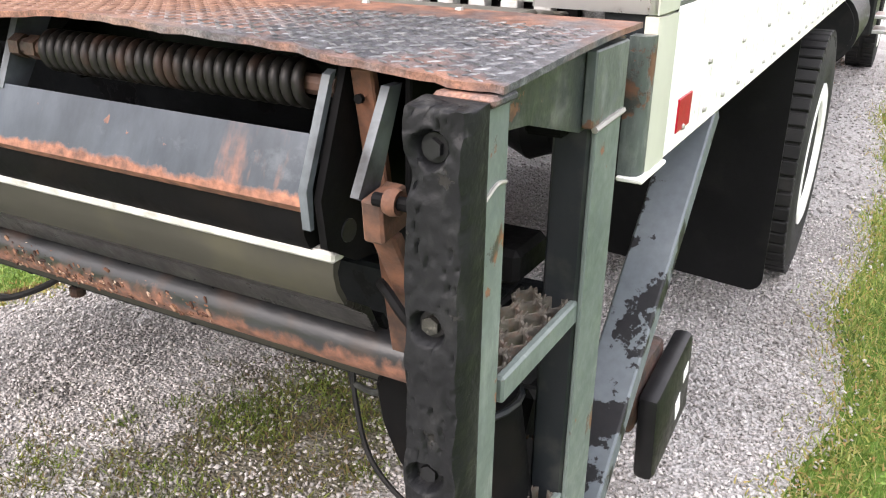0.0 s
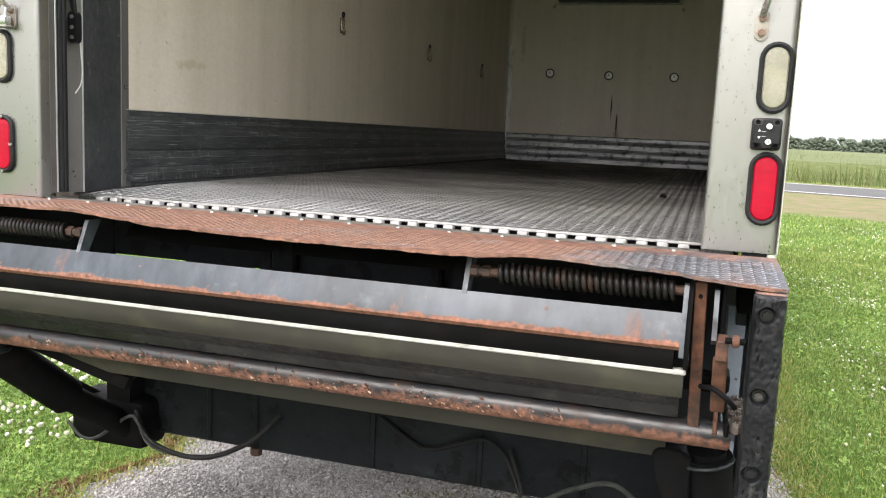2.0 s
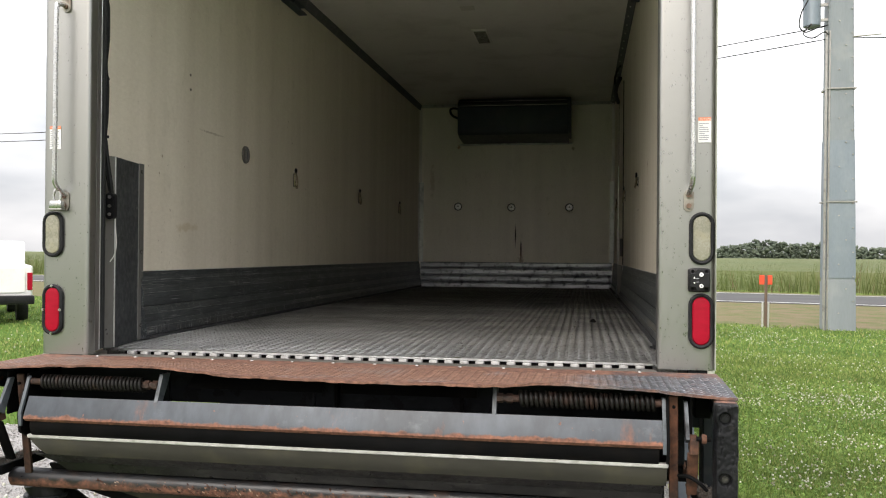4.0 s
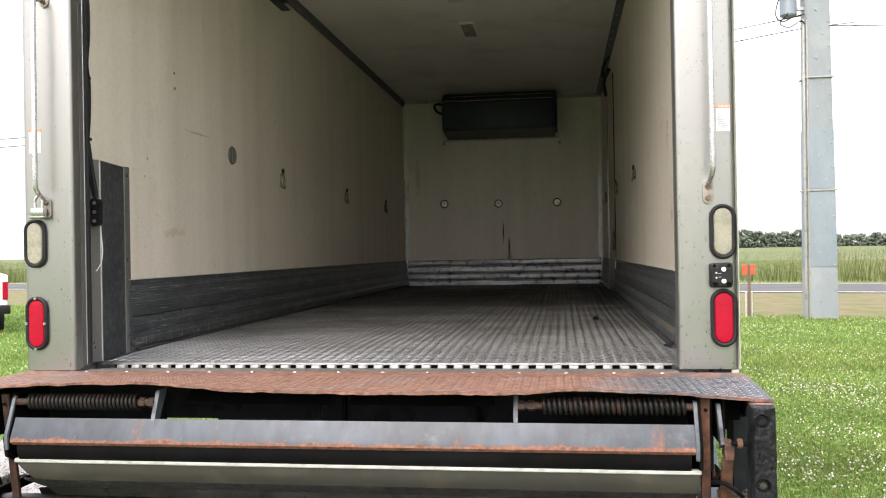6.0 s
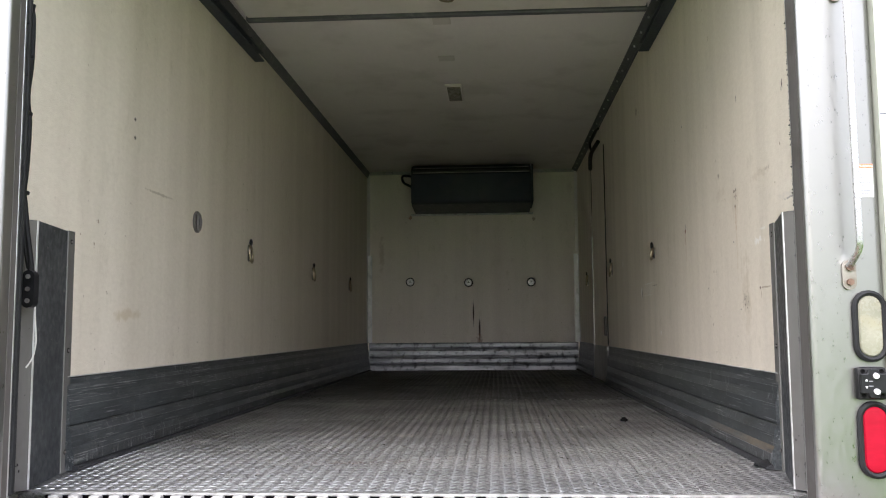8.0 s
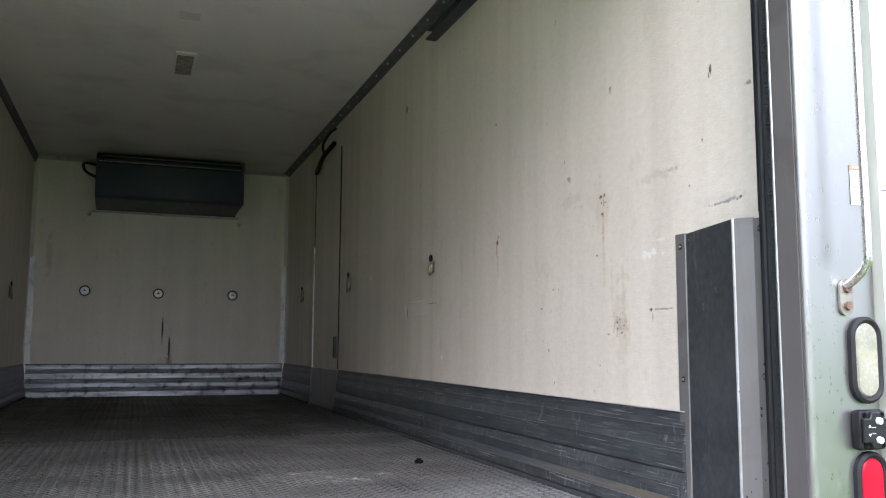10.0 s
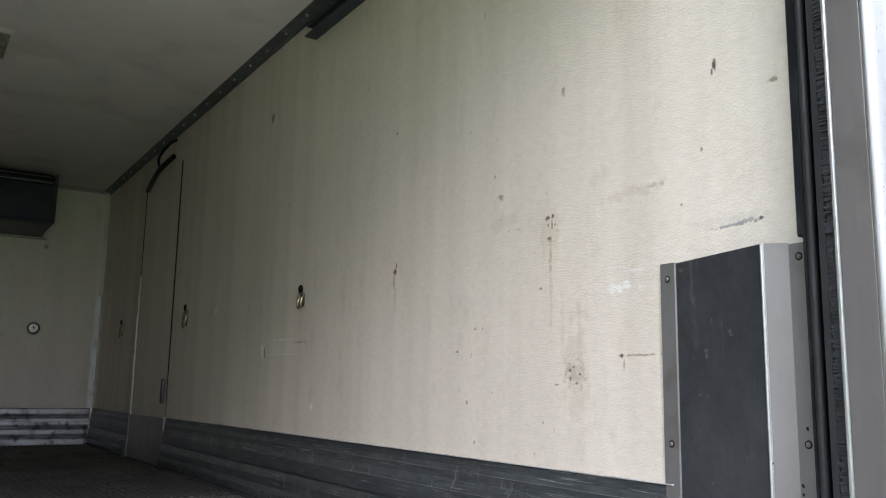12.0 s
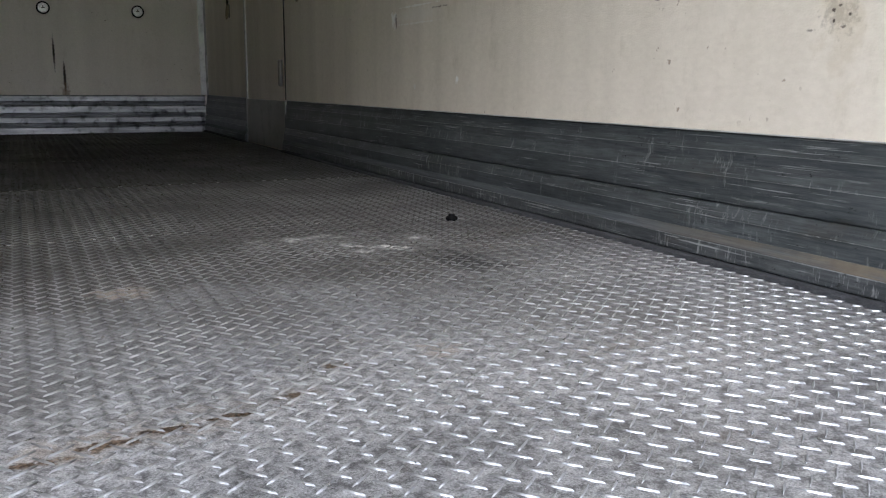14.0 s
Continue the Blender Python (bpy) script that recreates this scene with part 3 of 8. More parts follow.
    col = mixed(n, l, 1.0, col, mixed(n, l, ramp(n, l, grit, 0.36, 0.64), (0.56, 0.55, 0.54), (1.36, 1.36, 1.36)), "MULTIPLY")
    fleck = ramp(n, l, noise_of(n, l, 95, 4, rough=0.7, at=(8, 4, 2)), 0.66, 0.70, 0, 0.85)
    col = mixed(n, l, fleck, col, (0.035, 0.032, 0.028))
    l.new(col, b.inputs["Base Color"])
    bumped(n, l, b, maths(n, l, "ADD", maths(n, l, "ADD", fine, grit), noise_of(n, l, 45, 6, rough=0.7)), 0.20, 0.002)
    return m


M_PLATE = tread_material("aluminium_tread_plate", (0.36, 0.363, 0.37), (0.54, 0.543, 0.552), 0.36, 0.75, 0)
# further plates: grime, with the dimness of the deep end mixed into the colour
M_PLATE_DIM_GRIMY = tread_material("dimmed_grimy_tread_plate", (0.085, 0.084, 0.080), (0.15, 0.148, 0.14), 0.46, 0.6, 0)
# lugs of the further plates: grime and weaker daylight share this darker colour
M_LUG_DIM_GRIMY = surface("dimmed_grimy_lugs", (0.16, 0.164, 0.17), (0.34, 0.345, 0.35), 3, 0.3, 0.9, 90, 0.03, (1, 1, 1), (0.12, 0.12, 0.12), 0.5, vary=0.1)
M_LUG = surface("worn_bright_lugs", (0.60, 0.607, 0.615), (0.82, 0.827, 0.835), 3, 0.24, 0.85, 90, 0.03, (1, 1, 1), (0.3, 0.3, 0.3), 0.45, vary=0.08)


def lug_material():
    """Raised bars worn bright near the rear opening; further in, falloff of light dims their colour."""
    m, n, l, b = nodes_of("worn_dimming_lugs")
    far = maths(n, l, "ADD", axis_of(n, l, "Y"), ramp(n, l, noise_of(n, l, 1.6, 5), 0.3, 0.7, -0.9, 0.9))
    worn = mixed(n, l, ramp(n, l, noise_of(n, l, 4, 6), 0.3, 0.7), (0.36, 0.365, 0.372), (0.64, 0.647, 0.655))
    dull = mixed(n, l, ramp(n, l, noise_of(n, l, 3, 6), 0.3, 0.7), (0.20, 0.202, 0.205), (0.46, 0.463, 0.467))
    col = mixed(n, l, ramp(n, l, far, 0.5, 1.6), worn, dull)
    col = mixed(n, l, ramp(n, l, noise_of(n, l, 30, 8, rough=0.75), 0.54, 0.66, 0, 0.7), col, (0.11, 0.106, 0.10))
    l.new(col, b.inputs["Base Color"])
    b.inputs["Metallic"].default_value = 0.88
    l.new(ramp(n, l, noise_of(n, l, 60, 3), 0.3, 0.7, 0.26, 0.40), b.inputs["Roughness"])
    return m


M_LUG_FLOOR = lug_material()
M_DOCK = tread_material("rusting_steel_tread_plate", (0.14, 0.14, 0.145), (0.23, 0.205, 0.185), 0.55, 0.25, 0.35)


def dock_lug_material():
    """Lugs of the dock plate: rust-tan where few feet fall, bare bright steel at the worn corner."""
    m, n, l, b = nodes_of("dock_lugs")
    at = maths(n, l, "ADD", axis_of(n, l, "X"), ramp(n, l, noise_of(n, l, 6, 5), 0.3, 0.7, -0.16, 0.16))
    bare = ramp(n, l, at, 0.72, 0.92)
    bare = maths(n, l, "MAXIMUM", bare, ramp(n, l, noise_of(n, l, 3.5, 5, at=(2, 2, 8)), 0.56, 0.66, 0, 0.7))
    tan = mixed(n, l, ramp(n, l, noise_of(n, l, 30, 6), 0.35, 0.65), (0.12, 0.060, 0.041), (0.245, 0.145, 0.10))
    steel = mixed(n, l, ramp(n, l, noise_of(n, l, 40, 6), 0.35, 0.65), (0.10, 0.105, 0.115), (0.36, 0.37, 0.385))
    l.new(mixed(n, l, bare, tan, steel), b.inputs["Base Color"])
    l.new(ramp(n, l, bare, 0, 1, 0.6, 0.33), b.inputs["Roughness"])
    l.new(ramp(n, l, bare, 0, 1, 0.1, 0.8), b.inputs["Metallic"])
    return m


M_DOCK_LUG = dock_lug_material()


def wall_material(name, marks, tint=((0.66, 0.605, 0.515), (0.79, 0.73, 0.632))):
    """Cream fibreglass lining with faint upright bands, pebble relief, and stains and rust marks at their places."""
    m, n, l, b = nodes_of(name)
    bands = noise_of(n, l, 5.4, 3, (1, 1, 0.02))
    big = noise_of(n, l, 0.9, 4, (1, 1, 0.6))
    col = mixed(n, l, ramp(n, l, bands, 0.3, 0.7), tint[0], tint[1])
    col = mixed(n, l, 1.0, col, mixed(n, l, big, (0.90, 0.89, 0.86), (1.08, 1.08, 1.08)), "MULTIPLY")
    weave = noise_of(n, l, 70, 7, (1, 0.5, 1), 0.75, (2, 2, 6))
    col = mixed(n, l, 1.0, col, mixed(n, l, ramp(n, l, weave, 0.32, 0.68), (0.935, 0.925, 0.91), (1.05, 1.05, 1.05)), "MULTIPLY")
    grub = ramp(n, l, noise_of(n, l, 11, 8, (1, 1, 0.5), 0.75, (4, 6, 2)), 0.56, 0.72, 0, 0.30)
    col = mixed(n, l, grub, col, (0.42, 0.37, 0.27))
    smear = ramp(n, l, noise_of(n, l, 3.2, 7, (1, 1, 0.8), at=(5, 2, 8), rough=0.7), 0.56, 0.74, 0, 0.16)
    col = mixed(n, l, smear, col, (0.40, 0.33, 0.22))
    speck = ramp(n, l, noise_of(n, l, 38, 2, at=(9, 1, 4)), 0.70, 0.76, 0, 0.7)
    speck = maths(n, l, "MULTIPLY", speck, ramp(n, l, noise_of(n, l, 2.0, 3), 0.5, 0.62))
    col = mixed(n, l, speck, col, (0.20, 0.13, 0.07))
    for place, size, colour, amount, wob, sc in marks:
        k = maths(n, l, "MULTIPLY", blob(n, l, place, size, wob, sc), amount)
        col = mixed(n, l, k, col, colour)
    l.new(col, b.inputs["Base Color"])
    b.inputs["Roughness"].default_value = 0.48
    peb = noise_of(n, l, 210, 2, (1, 0.8, 1))
    bumped(n, l, b, peb, 0.32, 0.005)
    return m


WX = 1.125      # inner half width of the cargo box
FZ = 1.302      # its floor
CZ = 3.43       # its ceiling
BY = 6.88       # its front wall
RUSTC, BROWN, DARKC, PALE = (0.30, 0.10, 0.03), (0.25, 0.17, 0.08), (0.05, 0.04, 0.03), (0.74, 0.72, 0.66)
SPOT = (0.035, 0.018, 0.012)
M_WALL_R = wall_material("stained_cream_lining", [
    # two rusted screw holes with a rust run below
    ((WX, 1.012, 2.233), (0.2, 0.011, 0.006), SPOT, 1.0, 0.4, 90), ((WX, 0.992, 2.236), (0.2, 0.007, 0.006), SPOT, 1.0, 0.4, 90), ((WX, 0.994, 2.214), (0.2, 0.004, 0.012), (0.16, 0.07, 0.03), 0.9, 0.5, 90), ((WX, 1.010, 2.213), (0.2, 0.004, 0.005), SPOT, 0.9, 0.4, 90), ((WX, 0.982, 2.212), (0.2, 0.004, 0.004), (0.14, 0.08, 0.05), 0.8, 0.4, 90),
    ((WX, 1.005, 2.178), (0.2, 0.009, 0.0065), SPOT, 1.0, 0.4, 90), ((WX, 1.004, 2.20), (0.2, 0.05, 0.06), (0.50, 0.42, 0.30), 0.25, 0.7, 26), ((WX, 1.001, 2.135), (0.2, 0.008, 0.05), (0.46, 0.30, 0.16), 0.6, 0.5, 60), ((WX, 1.000, 2.04), (0.2, 0.006, 0.10), (0.50, 0.38, 0.22), 0.35, 0.6, 60),
    # dark flecked blot
    ((WX, 0.911, 1.826), (0.2, 0.036, 0.036), (0.34, 0.30, 0.23), 0.6, 0.8, 60), ((WX, 0.905, 1.84), (0.2, 0.05, 0.15), (0.50, 0.42, 0.29), 0.28, 0.8, 24), ((WX, 0.928, 1.838), (0.2, 0.005, 0.004), SPOT, 0.9, 0.5, 130), ((WX, 0.926, 1.818), (0.2, 0.004, 0.003), SPOT, 0.9, 0.5, 130), ((WX, 0.892, 1.828), (0.2, 0.005, 0.004), SPOT, 0.9, 0.5, 130), ((WX, 0.902, 1.806), (0.2, 0.008, 0.003), SPOT, 0.7, 0.5, 130), ((WX, 0.914, 1.846), (0.2, 0.004, 0.003), SPOT, 0.8, 0.5, 130), ((WX, 0.980, 1.803), (0.2, 0.010, 0.003), SPOT, 0.6, 0.6, 90), ((WX, 0.895, 1.93), (0.2, 0.008, 0.09), (0.50, 0.43, 0.32), 0.3, 0.7, 60), ((WX, 0.955, 1.95), (0.2, 0.008, 0.08), (0.50, 0.43, 0.32), 0.3, 0.7, 60),
    # rust spot
    ((WX, 1.824, 2.180), (0.2, 0.012, 0.012), (0.20, 0.055, 0.02), 0.95, 0.5, 70), ((WX, 1.815, 2.20), (0.2, 0.005, 0.010), SPOT, 0.9, 0.5, 90), ((WX, 1.830, 2.150), (0.2, 0.006, 0.03), (0.36, 0.16, 0.08), 0.6, 0.5, 60), ((WX, 1.82, 2.09), (0.2, 0.006, 0.06), (0.46, 0.30, 0.18), 0.35, 0.5, 60),
    # grey rub line above the guard
    ((WX, 0.43, 2.124), (0.2, 0.058, 0.0035), (0.22, 0.21, 0.20), 0.75, 0.7, 110), ((WX, 0.385, 2.127), (0.2, 0.03, 0.005), (0.26, 0.245, 0.23), 0.7, 0.7, 110), ((WX, 0.359, 2.129), (0.2, 0.006, 0.004), (0.06, 0.05, 0.05), 0.9, 0.4, 90), ((WX, 0.44, 2.137), (0.2, 0.09, 0.010), (0.44, 0.42, 0.40), 0.2, 0.8, 60),
    # pale tape mark with a torn end
    ((WX, 2.82, 1.990), (0.2, 0.21, 0.004), (0.88, 0.87, 0.83), 0.7, 0.5, 40), ((WX, 2.82, 1.925), (0.2, 0.20, 0.004), (0.88, 0.87, 0.83), 0.5, 0.6, 40), ((WX, 2.82, 1.957), (0.2, 0.20, 0.03), (0.80, 0.78, 0.73), 0.3, 0.3, 40), ((WX, 3.04, 1.950), (0.2, 0.022, 0.035), (0.90, 0.89, 0.86), 0.85, 0.7, 40), ((WX, 3.015, 1.940), (0.2, 0.010, 0.030), (0.12, 0.10, 0.08), 0.85, 0.7, 50), ((WX, 2.62, 1.971), (0.2, 0.05, 0.004), (0.16, 0.13, 0.10), 0.8, 0.7, 50),
    ((WX, 0.755, 2.028), (0.2, 0.050, 0.013), (0.88, 0.88, 0.87), 0.55, 0.9, 60), ((WX, 0.70, 2.062), (0.2, 0.030, 0.004), PALE, 0.7, 0.7, 60), ((WX, 0.695, 1.869), (0.2, 0.058, 0.0028), (0.24, 0.17, 0.10), 0.7, 0.7, 90), ((WX, 0.749, 1.868), (0.2, 0.007, 0.006), (0.10, 0.06, 0.04), 0.9, 0.4, 90), ((WX, 0.742, 1.848), (0.2, 0.004, 0.016), (0.3, 0.2, 0.12), 0.6, 0.5, 90),
    ((WX, 0.459, 2.478), (0.2, 0.006, 0.014), DARKC, 0.95, 0.5, 90), ((WX, 0.466, 2.462), (0.2, 0.004, 0.008), DARKC, 0.9, 0.5, 90), ((WX, 0.947, 2.563), (0.2, 0.009, 0.014), (0.22, 0.19, 0.15), 0.7, 0.6, 90),
    ((WX, 0.319, 2.40), (0.2, 0.016, 0.006), BROWN, 0.8, 0.6, 60), ((WX, 0.645, 2.249), (0.2, 0.035, 0.006), (0.36, 0.30, 0.22), 0.55, 0.8, 60), ((WX, 0.72, 2.245), (0.2, 0.09, 0.016), (0.48, 0.40, 0.29), 0.3, 0.8, 40),
    ((WX, 1.218, 2.326), (0.2, 0.012, 0.008), (0.22, 0.18, 0.13), 0.7, 0.6, 70), ((WX, 1.20, 2.25), (0.2, 0.06, 0.03), (0.50, 0.43, 0.33), 0.3, 0.8, 26), ((WX, 1.434, 1.897), (0.2, 0.010, 0.004), DARKC, 0.6, 0.5, 90), ((WX, 1.041, 2.05), (0.2, 0.007, 0.004), DARKC, 0.7, 0.5, 90), ((WX, 1.833, 2.671), (0.2, 0.006, 0.006), DARKC, 0.9, 0.4, 90), ((WX, 3.064, 3.064), (0.2, 0.022, 0.030), (0.20, 0.10, 0.06), 0.8, 0.6, 60),
    ((WX, 2.477, 1.708), (0.2, 0.014, 0.016), (0.90, 0.89, 0.86), 0.9, 0.5, 60), ((WX, 2.835, 1.684), (0.2, 0.010, 0.012), PALE, 0.8, 0.5, 60), ((WX, 3.764, 2.178), (0.2, 0.030, 0.022), (0.90, 0.88, 0.84), 0.8, 0.5, 60), ((WX, 0.50, 2.30), (0.2, 0.004, 0.005), BROWN, 0.9, 0.4, 90), ((WX, 0.56, 2.19), (0.2, 0.004, 0.004), BROWN, 0.8, 0.4, 90)])
M_WALL_L = wall_material("clean_cream_lining", tint=((0.68, 0.622, 0.525), (0.785, 0.728, 0.63)), marks=[
    ((-WX, 1.0, 2.55), (0.2, 0.012, 0.008), DARKC, 0.95, 0.3, 90), ((-WX, 1.0, 2.48), (0.2, 0.012, 0.008), DARKC, 0.95, 0.3, 90),
    ((-WX, 1.25, 2.30), (0.2, 0.16, 0.006), (0.42, 0.36, 0.27), 0.7, 0.5, 40), ((-WX, 0.95, 1.80), (0.2, 0.1, 0.02), (0.50, 0.40, 0.24), 0.5, 0.6, 20)])
M_WALL_F = wall_material("dim_cream_lining", [
    ((0.008, BY, 1.90), (0.009, 0.2, 0.13), (0.03, 0.016, 0.010), 1.0, 0.25, 60), ((0.072, BY, 1.72), (0.011, 0.2, 0.14), (0.03, 0.014, 0.008), 1.0, 0.25, 60),
    ((0.072, BY, 1.60), (0.03, 0.2, 0.1), (0.25, 0.14, 0.07), 0.6, 0.5, 40), ((-0.66, BY, 2.93), (0.02, 0.2, 0.025), RUSTC, 0.7, 0.5, 60),
    ((-0.97, BY, 2.5), (0.03, 0.2, 0.2), (0.38, 0.3, 0.2), 0.4, 0.6, 30), ((0.66, BY, 2.9), (0.02, 0.2, 0.02), BROWN, 0.6, 0.5, 60)], ((0.74, 0.687, 0.612), (0.83, 0.777, 0.697)))

# ---- mesh helpers ----
ORIGIN = {}


def thing(name, at, label, category, group="", kind=""):
    ob = new(name)
    ob.location = at
    ob.empty_display_size = 0.05
    ORIGIN[ob.name] = Vector(at)
    return tagged(ob, label, category, group, kind)


def to_mesh(name, bm, smooth=35):
    bmesh.ops.recalc_face_normals(bm, faces=bm.faces)
    me = bpy.data.meshes.new(name)
    bm.to_mesh(me)
    bm.free()
    if smooth:
        me.shade_smooth()
        me.set_sharp_from_angle(angle=radians(smooth))
    return me


def part(name, bm, material, parent, label="", smooth=35):
    """Links a bmesh, made in world coordinates, as one mesh object under a thing or a part."""
    base = ORIGIN[parent.name]
    bmesh.ops.translate(bm, vec=-base, verts=bm.verts)
    me = to_mesh(name, bm, smooth)
    me.materials.append(material)
    ob = new(name, me)
    ob.parent = parent
    ORIGIN[ob.name] = base
    if label:
        tagged(ob, label)
    return ob


def solid(name, bm, material, label, category, group="", kind="", at=(0, 0, 0), smooth=35):
    """A thing that is one mesh."""
    bmesh.ops.translate(bm, vec=-Vector(at), verts=bm.verts)
    me = to_mesh(name, bm, smooth)
    me.materials.append(material)
    ob = new(name, me)
    ob.location = at
    ORIGIN[ob.name] = Vector(at)
    return tagged(ob, label, category, group, kind)


def quick_mesh(name, verts, tris):
    """A triangle mesh from numpy arrays."""
    me = bpy.data.meshes.new(name)
    me.vertices.add(len(verts))
    me.vertices.foreach_set("co", np.asarray(verts, dtype=np.float32).ravel())
    me.loops.add(len(tris) * 3)
    me.loops.foreach_set("vertex_index", np.asarray(tris, dtype=np.int32).ravel())
    me.polygons.add(len(tris))
    me.polygons.foreach_set("loop_start", np.arange(0, len(tris) * 3, 3, dtype=np.int32))
    me.update(calc_edges=True)
    return me


def box(x0, x1, y0, y1, z0, z1, bev=0.0, seg=1, bm=None, turn=None):
    """A box between two corners, with bevelled edges; turn: a matrix applied about its middle."""
    own = bmesh.new()
    mid = Vector(((x0 + x1) / 2, (y0 + y1) / 2, (z0 + z1) / 2))
    bmesh.ops.create_cube(own, size=1)
    bmesh.ops.scale(own, vec=(abs(x1 - x0), abs(y1 - y0), abs(z1 - z0)), verts=own.verts)
    if bev:
        bmesh.ops.bevel(own, geom=list(own.edges), offset=bev, segments=seg, affect="EDGES", profile=0.5)
    if turn is not None:
        bmesh.ops.transform(own, matrix=turn, verts=own.verts)
    bmesh.ops.translate(own, vec=mid, verts=own.verts)
    return merge(own, bm)


def merge(own, bm):
    if bm is None:
        return own
    me = bpy.data.meshes.new("tmp")
    own.to_mesh(me)
    own.free()
    bm.from_mesh(me)
    bpy.data.meshes.remove(me)
    return bm


def prism(outline, axis, a, b, bm=None, bev=0.0):
    """An outline (two coordinates a point) swept along an axis from a to b."""
    own = bmesh.new()

    def spot(p, d):
        return {"x": (d, p[0], p[1]), "y": (p[0], d, p[1]), "z": (p[0], p[1], d)}[axis]
    lo = [own.verts.new(spot(p, a)) for p in outline]
    hi = [own.verts.new(spot(p, b)) for p in outline]
    k = len(outline)
    own.faces.new(lo)
    own.faces.new(hi[::-1])
    for i in range(k):
        own.faces.new((lo[i], lo[(i + 1) % k], hi[(i + 1) % k], hi[i]))
    bmesh.ops.recalc_face_normals(own, faces=own.faces)
    if bev:
        bmesh.ops.bevel(own, geom=list(own.edges), offset=bev, segments=1, affect="EDGES")
    return merge(own, bm)


def rod(p0, p1, r, seg=14, bm=None, r1=None, bev=0.0):
    """A cylinder or cone from p0 to p1."""
    p0, p1 = Vector(p0), Vector(p1)
    own = bmesh.new()
    bmesh.ops.create_cone(own, cap_ends=True, segments=seg, radius1=r, radius2=r if r1 is None else r1, depth=(p1 - p0).length)
    if bev:
        rim = [e for e in own.edges if len([f for f in e.link_faces if len(f.verts) > 4]) == 1]
        bmesh.ops.bevel(own, geom=rim, offset=bev, segments=2, affect="EDGES")
    m = Matrix.Translation((p0 + p1) / 2) @ (p1 - p0).to_track_quat("Z", "Y").to_matrix().to_4x4()
    bmesh.ops.transform(own, matrix=m, verts=own.verts)
    return merge(own, bm)


def curve_points(pts, steps=8):
    """A smooth line through the points."""
    p = [Vector(q) for q in pts]
    p = [2 * p[0] - p[1]] + p + [2 * p[-1] - p[-2]]
    out = []
    for i in range(1, len(p) - 2):
        for k in range(steps):
            t = k / steps
            a, b, c, d = p[i - 1:i + 3]
            out.append(0.5 * (2 * b + (c - a) * t + (2 * a - 5 * b + 4 * c - d) * t * t + (3 * b - a - 3 * c + d) * t ** 3))
    return out + [p[-2]]


def hose(pts, r, seg=8, steps=8, bm=None, closed=False):
    """A round tube along a smooth line."""
    line = curve_points(pts, steps) if steps > 1 else [Vector(q) for q in pts]
    own = bmesh.new()
    rings, up = [], Vector((0.13, 0.31, 0.94))
    for i, q in enumerate(line):
        d = (line[min(i + 1, len(line) - 1)] - line[max(i - 1, 0)]).normalized()
        side = d.cross(up)
        side = side.normalized() if side.length > 1e-4 else d.orthogonal().normalized()
        up = side.cross(d).normalized()
        rings.append([own.verts.new(q + r * (math.cos(a) * side + math.sin(a) * up)) for a in (2 * math.pi * j / seg for j in range(seg))])
    pairs = list(zip(rings, rings[1:]))
    if closed:
        pairs.append((rings[-1], rings[0]))
    for a, b in pairs:
        for j in range(seg):
            own.faces.new((a[j], a[(j + 1) % seg], b[(j + 1) % seg], b[j]))
    if not closed:
        own.faces.new(rings[0][::-1])
        own.faces.new(rings[-1])
    return merge(own, bm)


def stadium(cx, cz, w, h, n=10):
    """The outline of an upright oval with straight sides."""
    r, out = w / 2, []
    for k in range(n + 1):
        a = math.pi * k / n
        out.append((cx + r * math.cos(a), cz + h / 2 - r + r * math.sin(a)))
    for k in range(n + 1):
        a = math.pi + math.pi * k / n
        out.append((cx + r * math.cos(a), cz - h / 2 + r + r * math.sin(a)))
    return out


def lathe(profile, centre, axis="x", seg=40, bm=None):
    """A profile of (radius, along) turned round an axis through the centre."""
    own = bmesh.new()
    c = Vector(centre)
    rings = []
    for r, d in profile:
        ring = []
        for j in range(seg):
            a = 2 * math.pi * j / seg
            u, v = r * math.cos(a), r * math.sin(a)
            ring.append(own.verts.new(c + Vector({"x": (d, u, v), "y": (u, d, v), "z": (u, v, d)}[axis])))
        rings.append(ring)
    for a, b in zip(rings, rings[1:]):
        for j in range(seg):
            own.faces.new((a[j], a[(j + 1) % seg], b[(j + 1) % seg], b[j]))
    own.faces.new(rings[0][::-1])
    own.faces.new(rings[-1])
    return merge(own, bm)


def wedge(p, q, width, depth, bm=None, bev=0.0, axis=(1, 0, 0)):
    """A flat bar from p to q; depth lies along axis, width across it."""
    p, q, ax = Vector(p), Vector(q), Vector(axis).normalized()
    d = (q - p).normalized()
    s = d.cross(ax).normalized()
    own = bmesh.new()
    vs = []
    for e in (p, q):
        for i, j in ((-1, -1), (1, -1), (1, 1), (-1, 1)):
            vs.append(own.verts.new(e + s * (width / 2 * i) + ax * (depth / 2 * j)))
    for f in ((0, 1, 2, 3), (7, 6, 5, 4), (0, 4, 5, 1), (1, 5, 6, 2), (2, 6, 7, 3), (3, 7, 4, 0)):
        own.faces.new([vs[i] for i in f])
    bmesh.ops.recalc_face_normals(own, faces=own.faces)
    if bev:
        bmesh.ops.bevel(own, geom=list(own.edges), offset=bev, segments=1, affect="EDGES")
    return merge(own, bm)

# ---- ground, drive, road ----
RDX, RDY = math.cos(radians(16)), -math.sin(radians(16))      # the road's direction
NX, NY = -RDY, RDX                                             # across it


